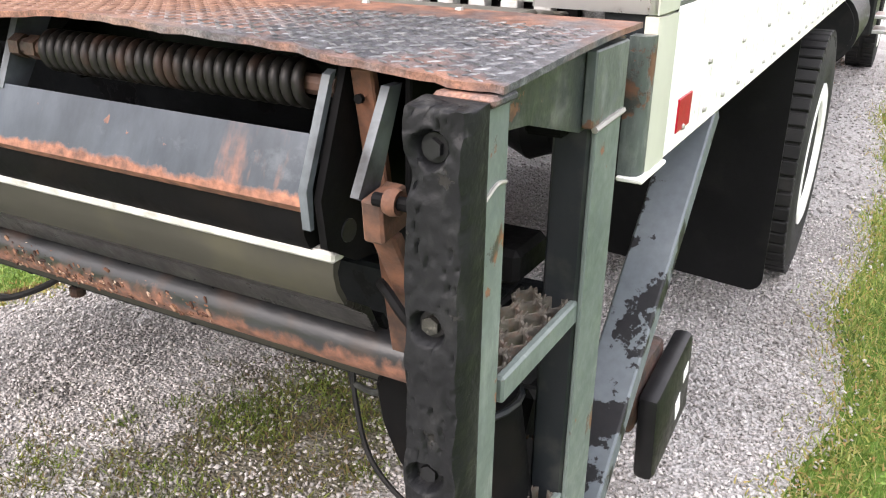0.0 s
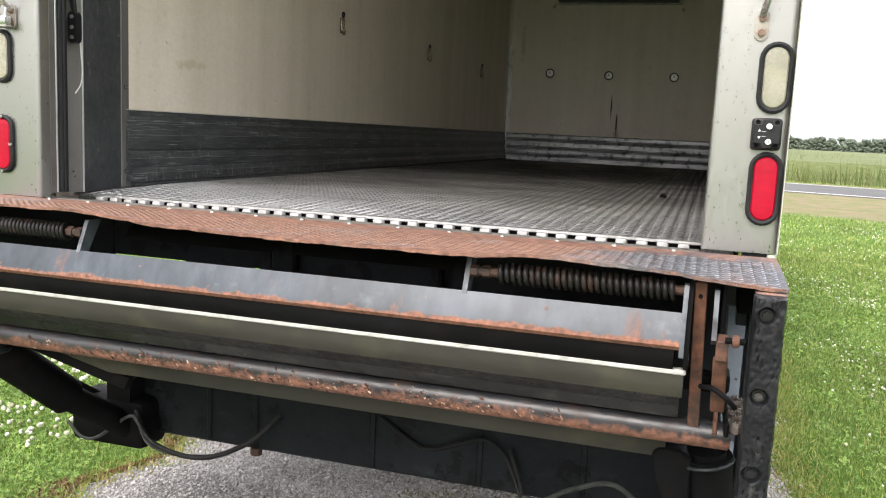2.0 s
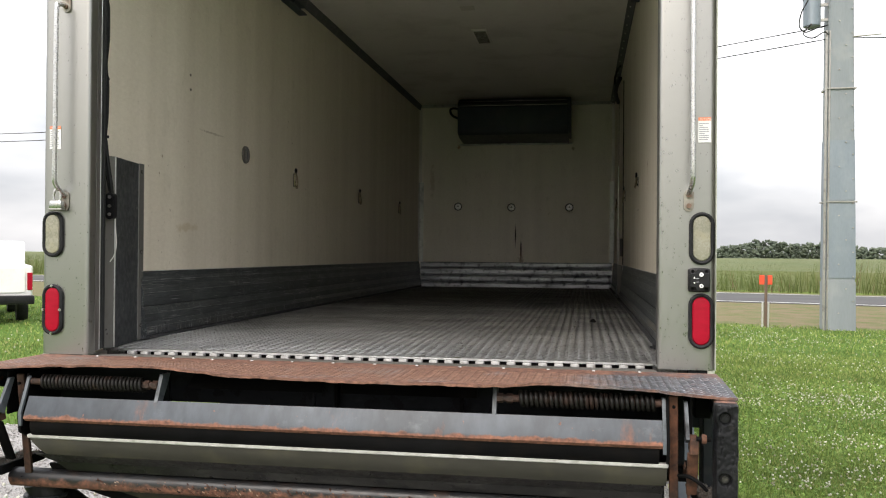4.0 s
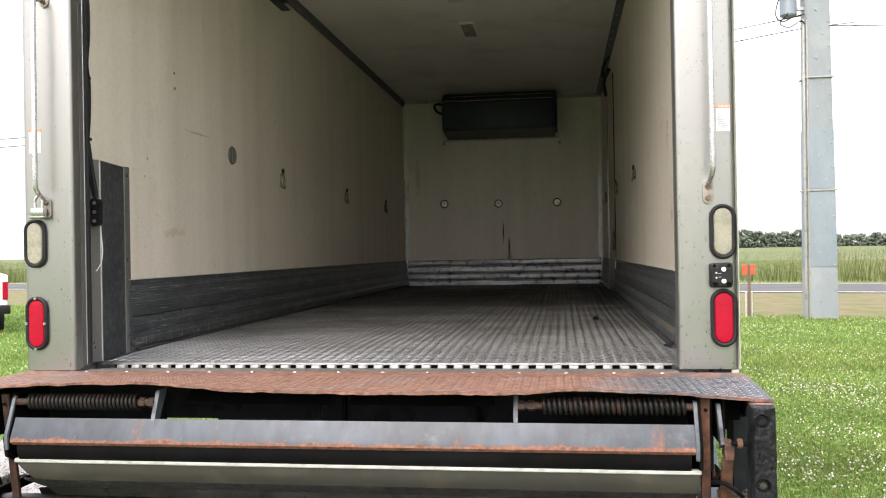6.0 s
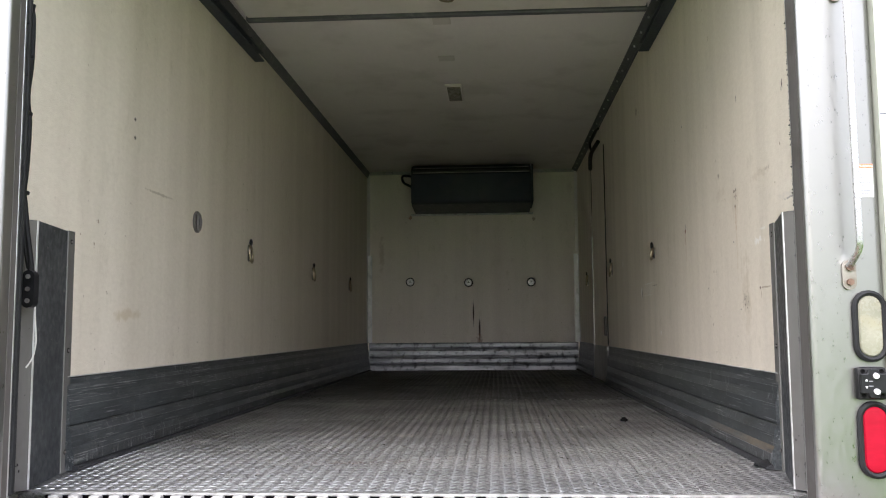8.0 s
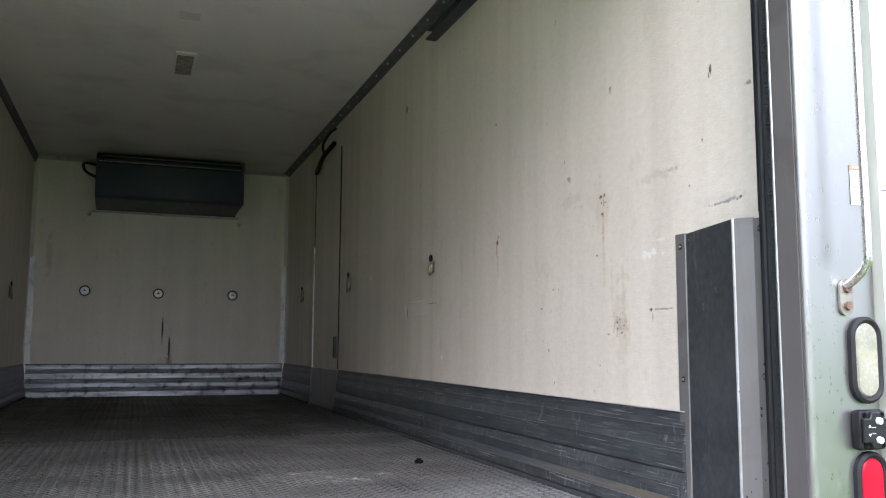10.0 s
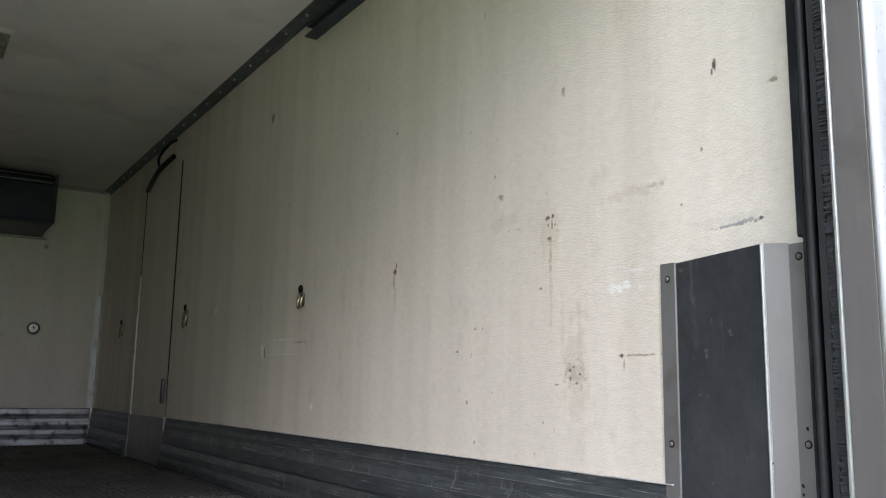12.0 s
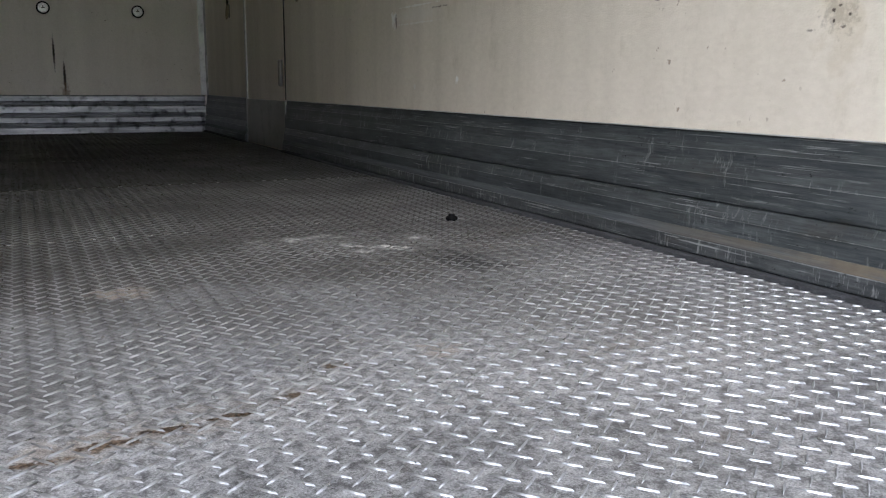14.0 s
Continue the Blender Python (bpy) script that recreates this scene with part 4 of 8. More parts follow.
def ground_material():
    m, n, l, b = nodes_of("lawn_soil_and_verge")
    g = n.new("ShaderNodeNewGeometry")
    dot = n.new("ShaderNodeVectorMath")
    dot.operation = "DOT_PRODUCT"
    dot.inputs[1].default_value = (NX, NY, 0)
    l.new(g.outputs["Position"], dot.inputs[0])
    v = maths(n, l, "ADD", dot.outputs["Value"], ramp(n, l, noise_of(n, l, 0.5, 4), 0.3, 0.7, -0.7, 0.7))
    grass = mixed(n, l, ramp(n, l, noise_of(n, l, 0.7, 6), 0.3, 0.7), (0.066, 0.128, 0.022), (0.108, 0.182, 0.036))
    grass = mixed(n, l, ramp(n, l, noise_of(n, l, 14, 5), 0.35, 0.7), grass, (0.06, 0.11, 0.018))
    dry = mixed(n, l, ramp(n, l, noise_of(n, l, 1.4, 6), 0.35, 0.65), (0.185, 0.142, 0.092), (0.115, 0.130, 0.050))
    col = mixed(n, l, ramp(n, l, v, 18.7, 20.0), grass, dry)
    col = mixed(n, l, ramp(n, l, v, 39.0, 40.5), col, (0.13, 0.18, 0.04))
    l.new(col, b.inputs["Base Color"])
    b.inputs["Roughness"].default_value = 0.95
    b.inputs["Specular IOR Level"].default_value = 0.1
    bumped(n, l, b, noise_of(n, l, 40, 5), 0.6, 0.03)
    return m


bm = bmesh.new()
bmesh.ops.create_grid(bm, x_segments=40, y_segments=40, size=2400)
solid("ground", bm, ground_material(), "flat mown lawn with a dry verge, reaching the horizon", "ground", kind="structure")


def left_edge(y):
    return -1.33 - 0.10 * math.tanh(y - 0.6) + 0.06 * math.sin(2.1 * y) + 0.035 * math.sin(5.3 * y + 1) + (0.28 * max(0.0, 0.35 - y) if y > -1.0 else 0.38) + 0.09 * math.exp(-((y - 0.14) / 0.12) ** 2) - 0.085 * math.exp(-((y - 0.56) / 0.15) ** 2) + 0.06 * math.exp(-((y - 1.0) / 0.16) ** 2)


def right_edge(y):
    return 1.52 + 0.05 * math.sin(1.7 * y + 0.6) + 0.03 * math.sin(4.9 * y) - 0.012 * max(0.0, y - 3) - 0.10 * math.exp(-((y - 0.8) / 0.5) ** 2)


def gravel_bed_material():
    m, n, l, b = nodes_of("fine_gravel_bed")
    vor = n.new("ShaderNodeTexVoronoi")
    g = n.new("ShaderNodeNewGeometry")
    vor.inputs["Scale"].default_value = 85
    l.new(g.outputs["Position"], vor.inputs["Vector"])
    sep = n.new("ShaderNodeSeparateColor")
    l.new(vor.outputs["Color"], sep.inputs[0])
    col = mixed(n, l, sep.outputs[0], (0.25, 0.242, 0.235), (0.43, 0.418, 0.405))
    col = mixed(n, l, ramp(n, l, noise_of(n, l, 1.1, 5), 0.45, 0.7, 0, 0.6), col, (0.12, 0.105, 0.09))
    soil = blob(n, l, (0.14, 0.55, 0), (0.42, 0.66, 1), 0.6, 6)
    col = mixed(n, l, maths(n, l, "MULTIPLY", soil, 0.85), col, (0.075, 0.065, 0.035))
    wet = blob(n, l, (-0.75, 0.65, 0), (0.4, 0.3, 1), 0.7, 7)
    col = mixed(n, l, maths(n, l, "MULTIPLY", wet, 0.5), col, (0.06, 0.055, 0.05))
    l.new(col, b.inputs["Base Color"])
    b.inputs["Roughness"].default_value = 0.9
    bumped(n, l, b, vor.outputs["Distance"], 0.9, 0.012)
    return m


bm = bmesh.new()
ys = [-7 + 0.12 * k for k in range(170)] + [13.4 + 0.8 * k for k in range(20)]
rows = []
for y in ys:
    a, c = left_edge(y), right_edge(y)
    rows.append([bm.verts.new((a + (c - a) * k / 6, y, 0.006)) for k in range(7)])
for r0, r1 in zip(rows, rows[1:]):
    for k in range(6):
        bm.faces.new((r0[k], r0[k + 1], r1[k + 1], r1[k]))
side = [bm.verts.new(p) for p in ((-9.2, 2.3, 0.006), (-1.25, 2.05, 0.006), (-1.25, 4.6, 0.006), (-9.2, 4.3, 0.006))]
bm.faces.new(side)
solid("driveway", bm, gravel_bed_material(), "pale grey crushed gravel drive with ragged grassy edges", "driveway", kind="structure", smooth=0)


def along_road(v0, v1, z, name, material, label, category):
    bm = bmesh.new()
    pts = [bm.verts.new((u * RDX + v * NX, u * RDY + v * NY, z)) for u, v in ((-400, v0), (400, v0), (400, v1), (-400, v1))]
    bm.faces.new(pts)
    ext = bmesh.ops.extrude_face_region(bm, geom=list(bm.faces))
    bmesh.ops.translate(bm, vec=(0, 0, -z), verts=[e for e in ext["geom"] if isinstance(e, bmesh.types.BMVert)])
    return solid(name, bm, material, label, category, kind="structure", smooth=0)


along_road(30.0, 38.0, 0.03, "road", M_ASPHALT, "grey two-lane asphalt road beyond the lawn", "road")
along_road(30.25, 30.42, 0.036, "trim_road_edge_line", M_LINE, "white painted line along the near road edge", "road line")
along_road(37.6, 37.74, 0.036, "trim_road_far_line", M_LINE, "white painted line along the far road edge", "road line")

# ---- loose cover: stones, blades, flowers ----
rng = np.random.default_rng(5)


def rotations(k, tilt):
    a, p, q = rng.uniform(0, 2 * np.pi, k), rng.normal(0, tilt, k), rng.normal(0, tilt, k)
    ca, sa, cp, sp, cq, sq = np.cos(a), np.sin(a), np.cos(p), np.sin(p), np.cos(q), np.sin(q)
    rz = np.zeros((k, 3, 3)); rz[:, 0, 0] = ca; rz[:, 0, 1] = -sa; rz[:, 1, 0] = sa; rz[:, 1, 1] = ca; rz[:, 2, 2] = 1
    rx = np.zeros((k, 3, 3)); rx[:, 0, 0] = 1; rx[:, 1, 1] = cp; rx[:, 1, 2] = -sp; rx[:, 2, 1] = sp; rx[:, 2, 2] = cp
    ry = np.zeros((k, 3, 3)); ry[:, 1, 1] = 1; ry[:, 0, 0] = cq; ry[:, 0, 2] = sq; ry[:, 2, 0] = -sq; ry[:, 2, 2] = cq
    return rz @ rx @ ry


def scatter(template, tris, places, sizes, tilt, wob=0.0):
    """Copies of a small template at many places, each turned and scaled, as one triangle mesh."""
    k, nv = len(places), len(template)
    v = template[None] * sizes[:, None, :]
    if wob:
        v = v * rng.uniform(1 - wob, 1 + wob, (k, nv, 1))
    v = np.einsum("kij,kvj->kvi", rotations(k, tilt), v) + places[:, None, :]
    t = tris[None] + (np.arange(k) * nv)[:, None, None]
    return v.reshape(-1, 3), t.reshape(-1, 3)


def stuff(name, verts, tris, material, label, category):
    me = quick_mesh(name, verts, tris)
    me.materials.append(material)
    return tagged(new(name, me), label, category, kind="stuff")


OCTA = np.array([(1, 0, 0), (0, 1, 0), (-1, 0, 0), (0, -1, 0), (0.3, 0.25, 0.9), (-0.2, -0.3, -0.8)], dtype=float)
OCTA_T = np.array([(0, 1, 4), (1, 2, 4), (2, 3, 4), (3, 0, 4), (1, 0, 5), (2, 1, 5), (3, 2, 5), (0, 3, 5)])

lx = np.vectorize(left_edge)
rx_ = np.vectorize(right_edge)


def moss(x, y):
    """How mossy the drive is at a spot: a patch behind the truck and a strip below it."""
    a = np.exp(-(((x - 0.18) / 0.34) ** 2 + ((y - 0.60) / 0.56) ** 2) ** 1.3)
    b = np.exp(-(((x + 0.10) / 0.62) ** 2 + ((y - 0.02) / 0.28) ** 2) ** 1.3) * 0.8
    return np.maximum(a, b) * (0.7 + 0.3 * np.sin(9 * x + 3) * np.sin(7 * y))


def stones(count, y0, y1, lo, hi):
    x, y = rng.uniform(-1.5, 1.65, count), rng.uniform(y0, y1, count)
    edge = rng.normal(0, 0.05, count)
    ok = (x > lx(y) + edge) & (x < rx_(y) + edge) & (rng.uniform(0, 1, count) > 0.97 * moss(x, y))
    x, y = x[ok], y[ok]
    s = rng.uniform(lo, hi, len(x)) * rng.choice([0.7, 1, 1, 1.25, 1.6], len(x))
    size = np.stack([s, s * rng.uniform(0.6, 1, len(x)), s * rng.uniform(0.4, 0.75, len(x))], 1)
    return np.stack([x, y, 0.008 + size[:, 2] * rng.uniform(0.1, 0.6, len(x))], 1), size


M_STONE = island_colours("crushed_stone", [(0.0, (0.22, 0.213, 0.21)), (0.2, (0.30, 0.291, 0.287)), (0.5, (0.385, 0.373, 0.367)), (0.85, (0.455, 0.443, 0.436)), (1.0, (0.58, 0.57, 0.56))], 0.85, 0.3, low=(0.64, 0.62, 0.60))
p1, s1 = stones(98000, -0.8, 3.4, 0.0040, 0.0074)
p2, s2 = stones(11000, 3.4, 9.0, 0.008, 0.013)
# old oil drips darken some of the stones behind the tail lift
oil = np.maximum(np.exp(-((p1[:, 0] + 1.02) / 0.20) ** 2 - ((p1[:, 1] - 0.30) / 0.13) ** 2), 0.8 * np.exp(-((p1[:, 0] + 0.62) / 0.09) ** 2 - ((p1[:, 1] - 0.36) / 0.09) ** 2))
oiled = rng.uniform(0.12, 1.15, len(p1)) < oil
v, t = scatter(OCTA, OCTA_T, p1[oiled], s1[oiled], 0.5, 0.25)
stuff("oily_gravel", v, t, island_colours("oily_stone", [(0.0, (0.030, 0.028, 0.028)), (0.6, (0.085, 0.080, 0.078)), (1.0, (0.17, 0.162, 0.158))], 0.6, 0.4), "gravel stones darkened by old oil drips", "gravel")
p1, s1 = p1[~oiled], s1[~oiled]
v, t = scatter(OCTA, OCTA_T, np.concatenate([p1, p2]), np.concatenate([s1, s2]), 0.5, 0.25)
px = rng.uniform(-6.5, -1.3, 8000)
py = rng.uniform(2.15, 4.5, 8000)
sz = rng.uniform(0.008, 0.014, len(px))
v2, t2 = scatter(OCTA, OCTA_T, np.stack([px, py, np.full(len(px), 0.012)], 1), np.stack([sz, sz * 0.8, sz * 0.5], 1), 0.5, 0.25)
v, t = np.concatenate([v, v2]), np.concatenate([t, t2 + len(v)])
stuff("gravel", v, t, M_STONE, "loose pale grey angular gravel stones covering the drive", "gravel")

BLADE = np.array([(-0.5, 0, 0), (0.5, 0, 0), (-0.35, 0.12, 0.55), (0.35, 0.12, 0.55), (0.0, 0.4, 1.0)], dtype=float)
BLADE_T = np.array([(0, 1, 3), (0, 3, 2), (2, 3, 4)])
M_BLADE = island_colours("grass_blades", [(0.0, (0.105, 0.168, 0.042)), (0.45, (0.175, 0.255, 0.064)), (0.8, (0.245, 0.33, 0.088)), (0.93, (0.36, 0.41, 0.14)), (1.0, (0.43, 0.39, 0.19))], 0.6, 0.25, translucent=0.35)
M_EDGE = island_colours("dry_edge_grass", [(0.0, (0.15, 0.22, 0.04)), (0.45, (0.28, 0.31, 0.085)), (0.8, (0.41, 0.34, 0.145)), (1.0, (0.36, 0.23, 0.11))], 0.75, 0.2, translucent=0.25)


def blades(x, y, height, width, lean=0.35, z=0.0):
    k = len(x)
    h = rng.uniform(0.55, 1.15, k) * height
    size = np.stack([np.full(k, 1.0) * width * rng.uniform(0.7, 1.3, k), h * rng.uniform(0.4, 1.2, k), h], 1)
    return scatter(BLADE, BLADE_T, np.stack([x, y, np.full(k, z)], 1), size, lean)


def join(parts):
    vs, ts, off = [], [], 0
    for v, t in parts:
        vs.append(v)
        ts.append(t + off)
        off += len(v)
    return np.concatenate(vs), np.concatenate(ts)


def lawn(count, x0, x1, y0, y1, height, width):
    # the stand thins out at its borders
    x, y = rng.uniform(x0, x1, count) + rng.normal(0, 0.05 * (x1 - x0), count), rng.uniform(y0, y1, count) + rng.normal(0, 0.06 * (y1 - y0), count)
    e = rng.normal(0, 0.04, count)
    ok = ((x < lx(y) + e) | (x > rx_(y) + e)) & ~((x < -1.2) & (x > -9.1) & (y > 2.15 + e) & (y < 4.5 + e)) & (x * NX + y * NY < 19.3 + rng.normal(0, 0.3, count))
    return blades(x[ok], y[ok], height, width)


v, t = join([lawn(60000, 1.4, 3.6, -0.6, 5.0, 0.045, 0.0055), lawn(52000, 1.3, 6.0, 3.5, 12.0, 0.05, 0.011), lawn(46000, 1.2, 16, 8, 22, 0.055, 0.024),
             lawn(60000, -4.2, -1.0, -1.6, 4.5, 0.05, 0.006), lawn(26000, -10, -1.2, 2.5, 12, 0.05, 0.015), lawn(30000, -28, -6, 8, 28, 0.06, 0.034)])
stuff("grass", v, t, M_BLADE, "short green lawn grass beside the drive", "grass")

# sparse tufts on the mossy patch and a dry fringe along the edges
k = 90000
x, y = rng.uniform(-0.7, 0.8, k), rng.uniform(-0.5, 1.5, k)
ok = rng.uniform(0, 1, k) < 0.85 * moss(x, y) * (0.35 + 0.65 * (np.sin(23 * x + 2) * np.sin(19 * y + 1) > -0.1))
ok &= rng.uniform(0, 1, k) < 0.85
tuft = blades(x[ok], y[ok], 0.024, 0.0040, 0.85, 0.006)
stuff("moss_and_weeds", *tuft, island_colours("weeds", [(0.0, (0.045, 0.055, 0.018)), (0.3, (0.11, 0.13, 0.03)), (0.5, (0.17, 0.18, 0.045)), (0.75, (0.12, 0.085, 0.045)), (1.0, (0.19, 0.135, 0.08))], 0.75, 0.2, translucent=0.2), "low moss and weeds growing through the gravel", "weeds")
bunch = []
for cx, cy, sp, num in ((-0.02, 0.60, 0.050, 420), (0.06, 0.52, 0.045, 320), (-0.06, 0.50, 0.035, 180), (0.20, 0.78, 0.055, 320), (0.05, 0.80, 0.040, 220), (0.34, 0.72, 0.035, 160), (-0.02, 0.22, 0.050, 260), (0.16, 0.16, 0.045, 220), (-0.30, 0.36, 0.022, 70), (-0.24, 0.50, 0.018, 50), (0.46, 0.50, 0.025, 90), (0.40, 0.30, 0.025, 90), (0.48, 0.80, 0.020, 60), (-0.34, 0.10, 0.040, 150), (0.10, 0.95, 0.040, 150)):
    bunch.append(blades(rng.normal(cx, sp * 1.4, num), rng.normal(cy, sp * 1.2, num), 0.030, 0.0050, 0.7, 0.004))
stuff("green_tufts", *join(bunch), island_colours("fresh_weeds", [(0.0, (0.06, 0.095, 0.02)), (0.5, (0.12, 0.17, 0.035)), (0.85, (0.20, 0.25, 0.06)), (1.0, (0.22, 0.18, 0.08))], 0.7, 0.2, translucent=0.25), "fresh green tufts growing through the gravel", "weeds")
y = rng.uniform(-1, 9, 34000)
side = rng.uniform(0, 1, len(y)) < 0.5
x = np.where(side, lx(y) + rng.normal(-0.01, 0.055, len(y)), rx_(y) + rng.normal(0.06, 0.075, len(y)))
stuff("dry_grass", *blades(x, y, 0.030, 0.006, 0.8, 0.004), M_EDGE, "dry brown grass fringe along the gravel", "grass")

# broad clover leaves over the west lawn
LEAF3 = np.array([(0, 0, 0)] + [(math.cos(a) * r_, math.sin(a) * r_, 0.12 * r_) for b_ in (0, 2.09, 4.19) for a, r_ in ((b_ - 0.55, 0.8), (b_, 0.95), (b_ + 0.55, 0.8))], dtype=float)
LEAF3_T = np.array([(0, 1, 2), (0, 2, 3), (0, 4, 5), (0, 5, 6), (0, 7, 8), (0, 8, 9)])
k = 46000
x, y = rng.uniform(-4.2, -1.0, k) + rng.normal(0, 0.2, k), rng.uniform(-1.4, 3.0, k) + rng.normal(0, 0.3, k)
ok = (x < lx(y) - 0.05 + rng.normal(0, 0.06, k)) & ~((y > 2.15) & (y < 4.5))
x, y = x[ok], y[ok]
s_ = rng.uniform(0.007, 0.0125, len(x))
v, t = scatter(LEAF3, LEAF3_T, np.stack([x, y, rng.uniform(0.02, 0.055, len(x))], 1), np.stack([s_, s_, s_], 1), 0.35)
stuff("clover_leaves", v, t, island_colours("clover_leaves", [(0.0, (0.085, 0.165, 0.030)), (0.5, (0.165, 0.285, 0.055)), (1.0, (0.27, 0.40, 0.10))], 0.6, 0.3, translucent=0.3), "bright green clover leaves carpeting the lawn edge", "clover")
k = 26000
x, y = 1.5 + 4.5 * rng.uniform(0, 1, k) ** 1.6, rng.uniform(-0.6, 9.0, k) + rng.normal(0, 0.35, k)
ok = x > rx_(y) + 0.16 + np.abs(rng.normal(0, 0.14, k))
x, y = x[ok], y[ok]
s_ = rng.uniform(0.008, 0.014, len(x)) * (1 + 0.06 * y)
v, t = scatter(LEAF3, LEAF3_T, np.stack([x, y, rng.uniform(0.02, 0.05, len(x))], 1), np.stack([s_, s_, s_], 1), 0.35)
stuff("clover_leaves", v, t, bpy.data.materials["clover_leaves"], "green clover leaves among the lawn grass", "clover")
k = 9000
y = rng.uniform(-0.4, 1.4, k)
x = lx(y) - np.abs(rng.normal(0.0, 0.16, k)) * (0.5 + 0.5 * np.sin(4.0 * y + 1.2)) - 0.02
stuff("dead_grass", *blades(x, y, 0.024, 0.008, 1.1, 0.006), island_colours("brown_thatch", [(0.0, (0.10, 0.055, 0.030)), (0.5, (0.20, 0.125, 0.07)), (1.0, (0.32, 0.23, 0.13))], 0.85, 0.15), "dead brown grass at the lawn's ragged edge", "grass")

# clover heads
BALL = np.array([(math.cos(a) * math.cos(e), math.sin(a) * math.cos(e), math.sin(e)) for e in (-0.7, 0.1, 0.85) for a in [2 * math.pi * j / 6 + e for j in range(6)]] + [(0, 0, -1), (0, 0, 1)])
BALL_T = []
for r in range(2):
    for j in range(6):
        a, b2, c, d = r * 6 + j, r * 6 + (j + 1) % 6, r * 6 + 6 + j, r * 6 + 6 + (j + 1) % 6
        BALL_T += [(a, b2, d), (a, d, c)]
BALL_T += [((j + 1) % 6, j, 18) for j in range(6)] + [(12 + j, 12 + (j + 1) % 6, 19) for j in range(6)]
BALL_T = np.array(BALL_T)
M_CLOVER = island_colours("clover_flowers", [(0.0, (0.30, 0.28, 0.18)), (0.3, (0.52, 0.51, 0.42)), (1.0, (0.76, 0.76, 0.68))], 0.8, 0.2)


def clover(count, x0, x1, y0, y1, r, power=1.0):
    x, y = rng.uniform(x0, x1, count) + rng.normal(0, 0.2, count), rng.uniform(y0, y1, count) + rng.normal(0, 0.3, count)
    patch = np.clip(0.42 + 0.42 * np.sin(1.3 * x + 0.7 * y + 1) * np.sin(0.9 * y - 0.6 * x) + 0.35 * np.sin(4.1 * x - 2.2 * y) * np.sin(3.7 * y + 1.9 * x + 2), 0, 1)
    ok = ((x < lx(y) - 0.25) | (x > rx_(y) + 0.35)) & (rng.uniform(0, 1, count) < patch ** power) & (x * NX + y * NY < 18.5)
    x, y = x[ok], y[ok]
    s = r * rng.uniform(0.7, 1.2, len(x))
    return scatter(BALL, BALL_T, np.stack([x, y, rng.uniform(0.035, 0.075, len(x))], 1), np.stack([s, s, s * 0.85], 1), 0.3, 0.15)


v, t = join([clover(6500, 1.6, 6, 0.2, 8, 0.0082, 1.6), clover(9500, 1.6, 14, 6, 18.2, 0.0088, 1.4), clover(4600, -4.4, -1.3, -1.2, 2.1, 0.0125, 0.9), clover(700, -10, -2, 3, 12, 0.014)])
stuff("clover_flowers", v, t, M_CLOVER, "white clover flower heads dotted over the lawn", "flowers")

# field and woods
M_FIELD = island_colours("tall_field_grass", [(0.0, (0.075, 0.105, 0.032)), (0.5, (0.100, 0.135, 0.040)), (0.82, (0.125, 0.150, 0.048)), (0.92, (0.16, 0.135, 0.065)), (1.0, (0.15, 0.10, 0.06))], 0.8, 0.15, translucent=0.3)
k = 62000
u, w = rng.uniform(-110, 120, k), 40 + rng.uniform(0, 1, k) ** 2.2 * 60
x, y = u * RDX + w * NX, u * RDY + w * NY
hh = 1.42 + 0.20 * np.sin(u * 0.31) * np.sin(u * 0.12 + 2) + 0.1 * np.sin(u * 1.3)
size = np.stack([rng.uniform(0.014, 0.034, k), rng.uniform(0.1, 0.4, k), hh * rng.uniform(0.55, 1.08, k)], 1)
v, t = scatter(BLADE, BLADE_T, np.stack([x, y, np.zeros(k)], 1), size, 0.22)
stuff("field_growth", v, t, M_FIELD, "tall green field growth along the far side of the road", "field")


def field_top_material():
    m, n, l, b = nodes_of("distant_field")
    col = mixed(n, l, ramp(n, l, noise_of(n, l, 0.08, 6), 0.35, 0.65), (0.080, 0.106, 0.032), (0.110, 0.120, 0.042))
    l.new(col, b.inputs["Base Color"])
    b.inputs["Roughness"].default_value = 1.0
    bumped(n, l, b, noise_of(n, l, 3, 5), 0.8, 0.3)
    return m


bm = bmesh.new()
cols = []
for w_, z in ((42, 0.0), (43.5, 0.95), (120, 1.05), (420, 1.1)):
    cols.append([bm.verts.new((uu * RDX + w_ * NX, uu * RDY + w_ * NY, z)) for uu in range(-600, 601, 60)])
for a, b2 in zip(cols, cols[1:]):
    for i in range(len(a) - 1):
        bm.faces.new((a[i], a[i + 1], b2[i + 1], b2[i]))
solid("field", bm, field_top_material(), "wide green crop field stretching to the woods", "field", kind="structure", smooth=0)

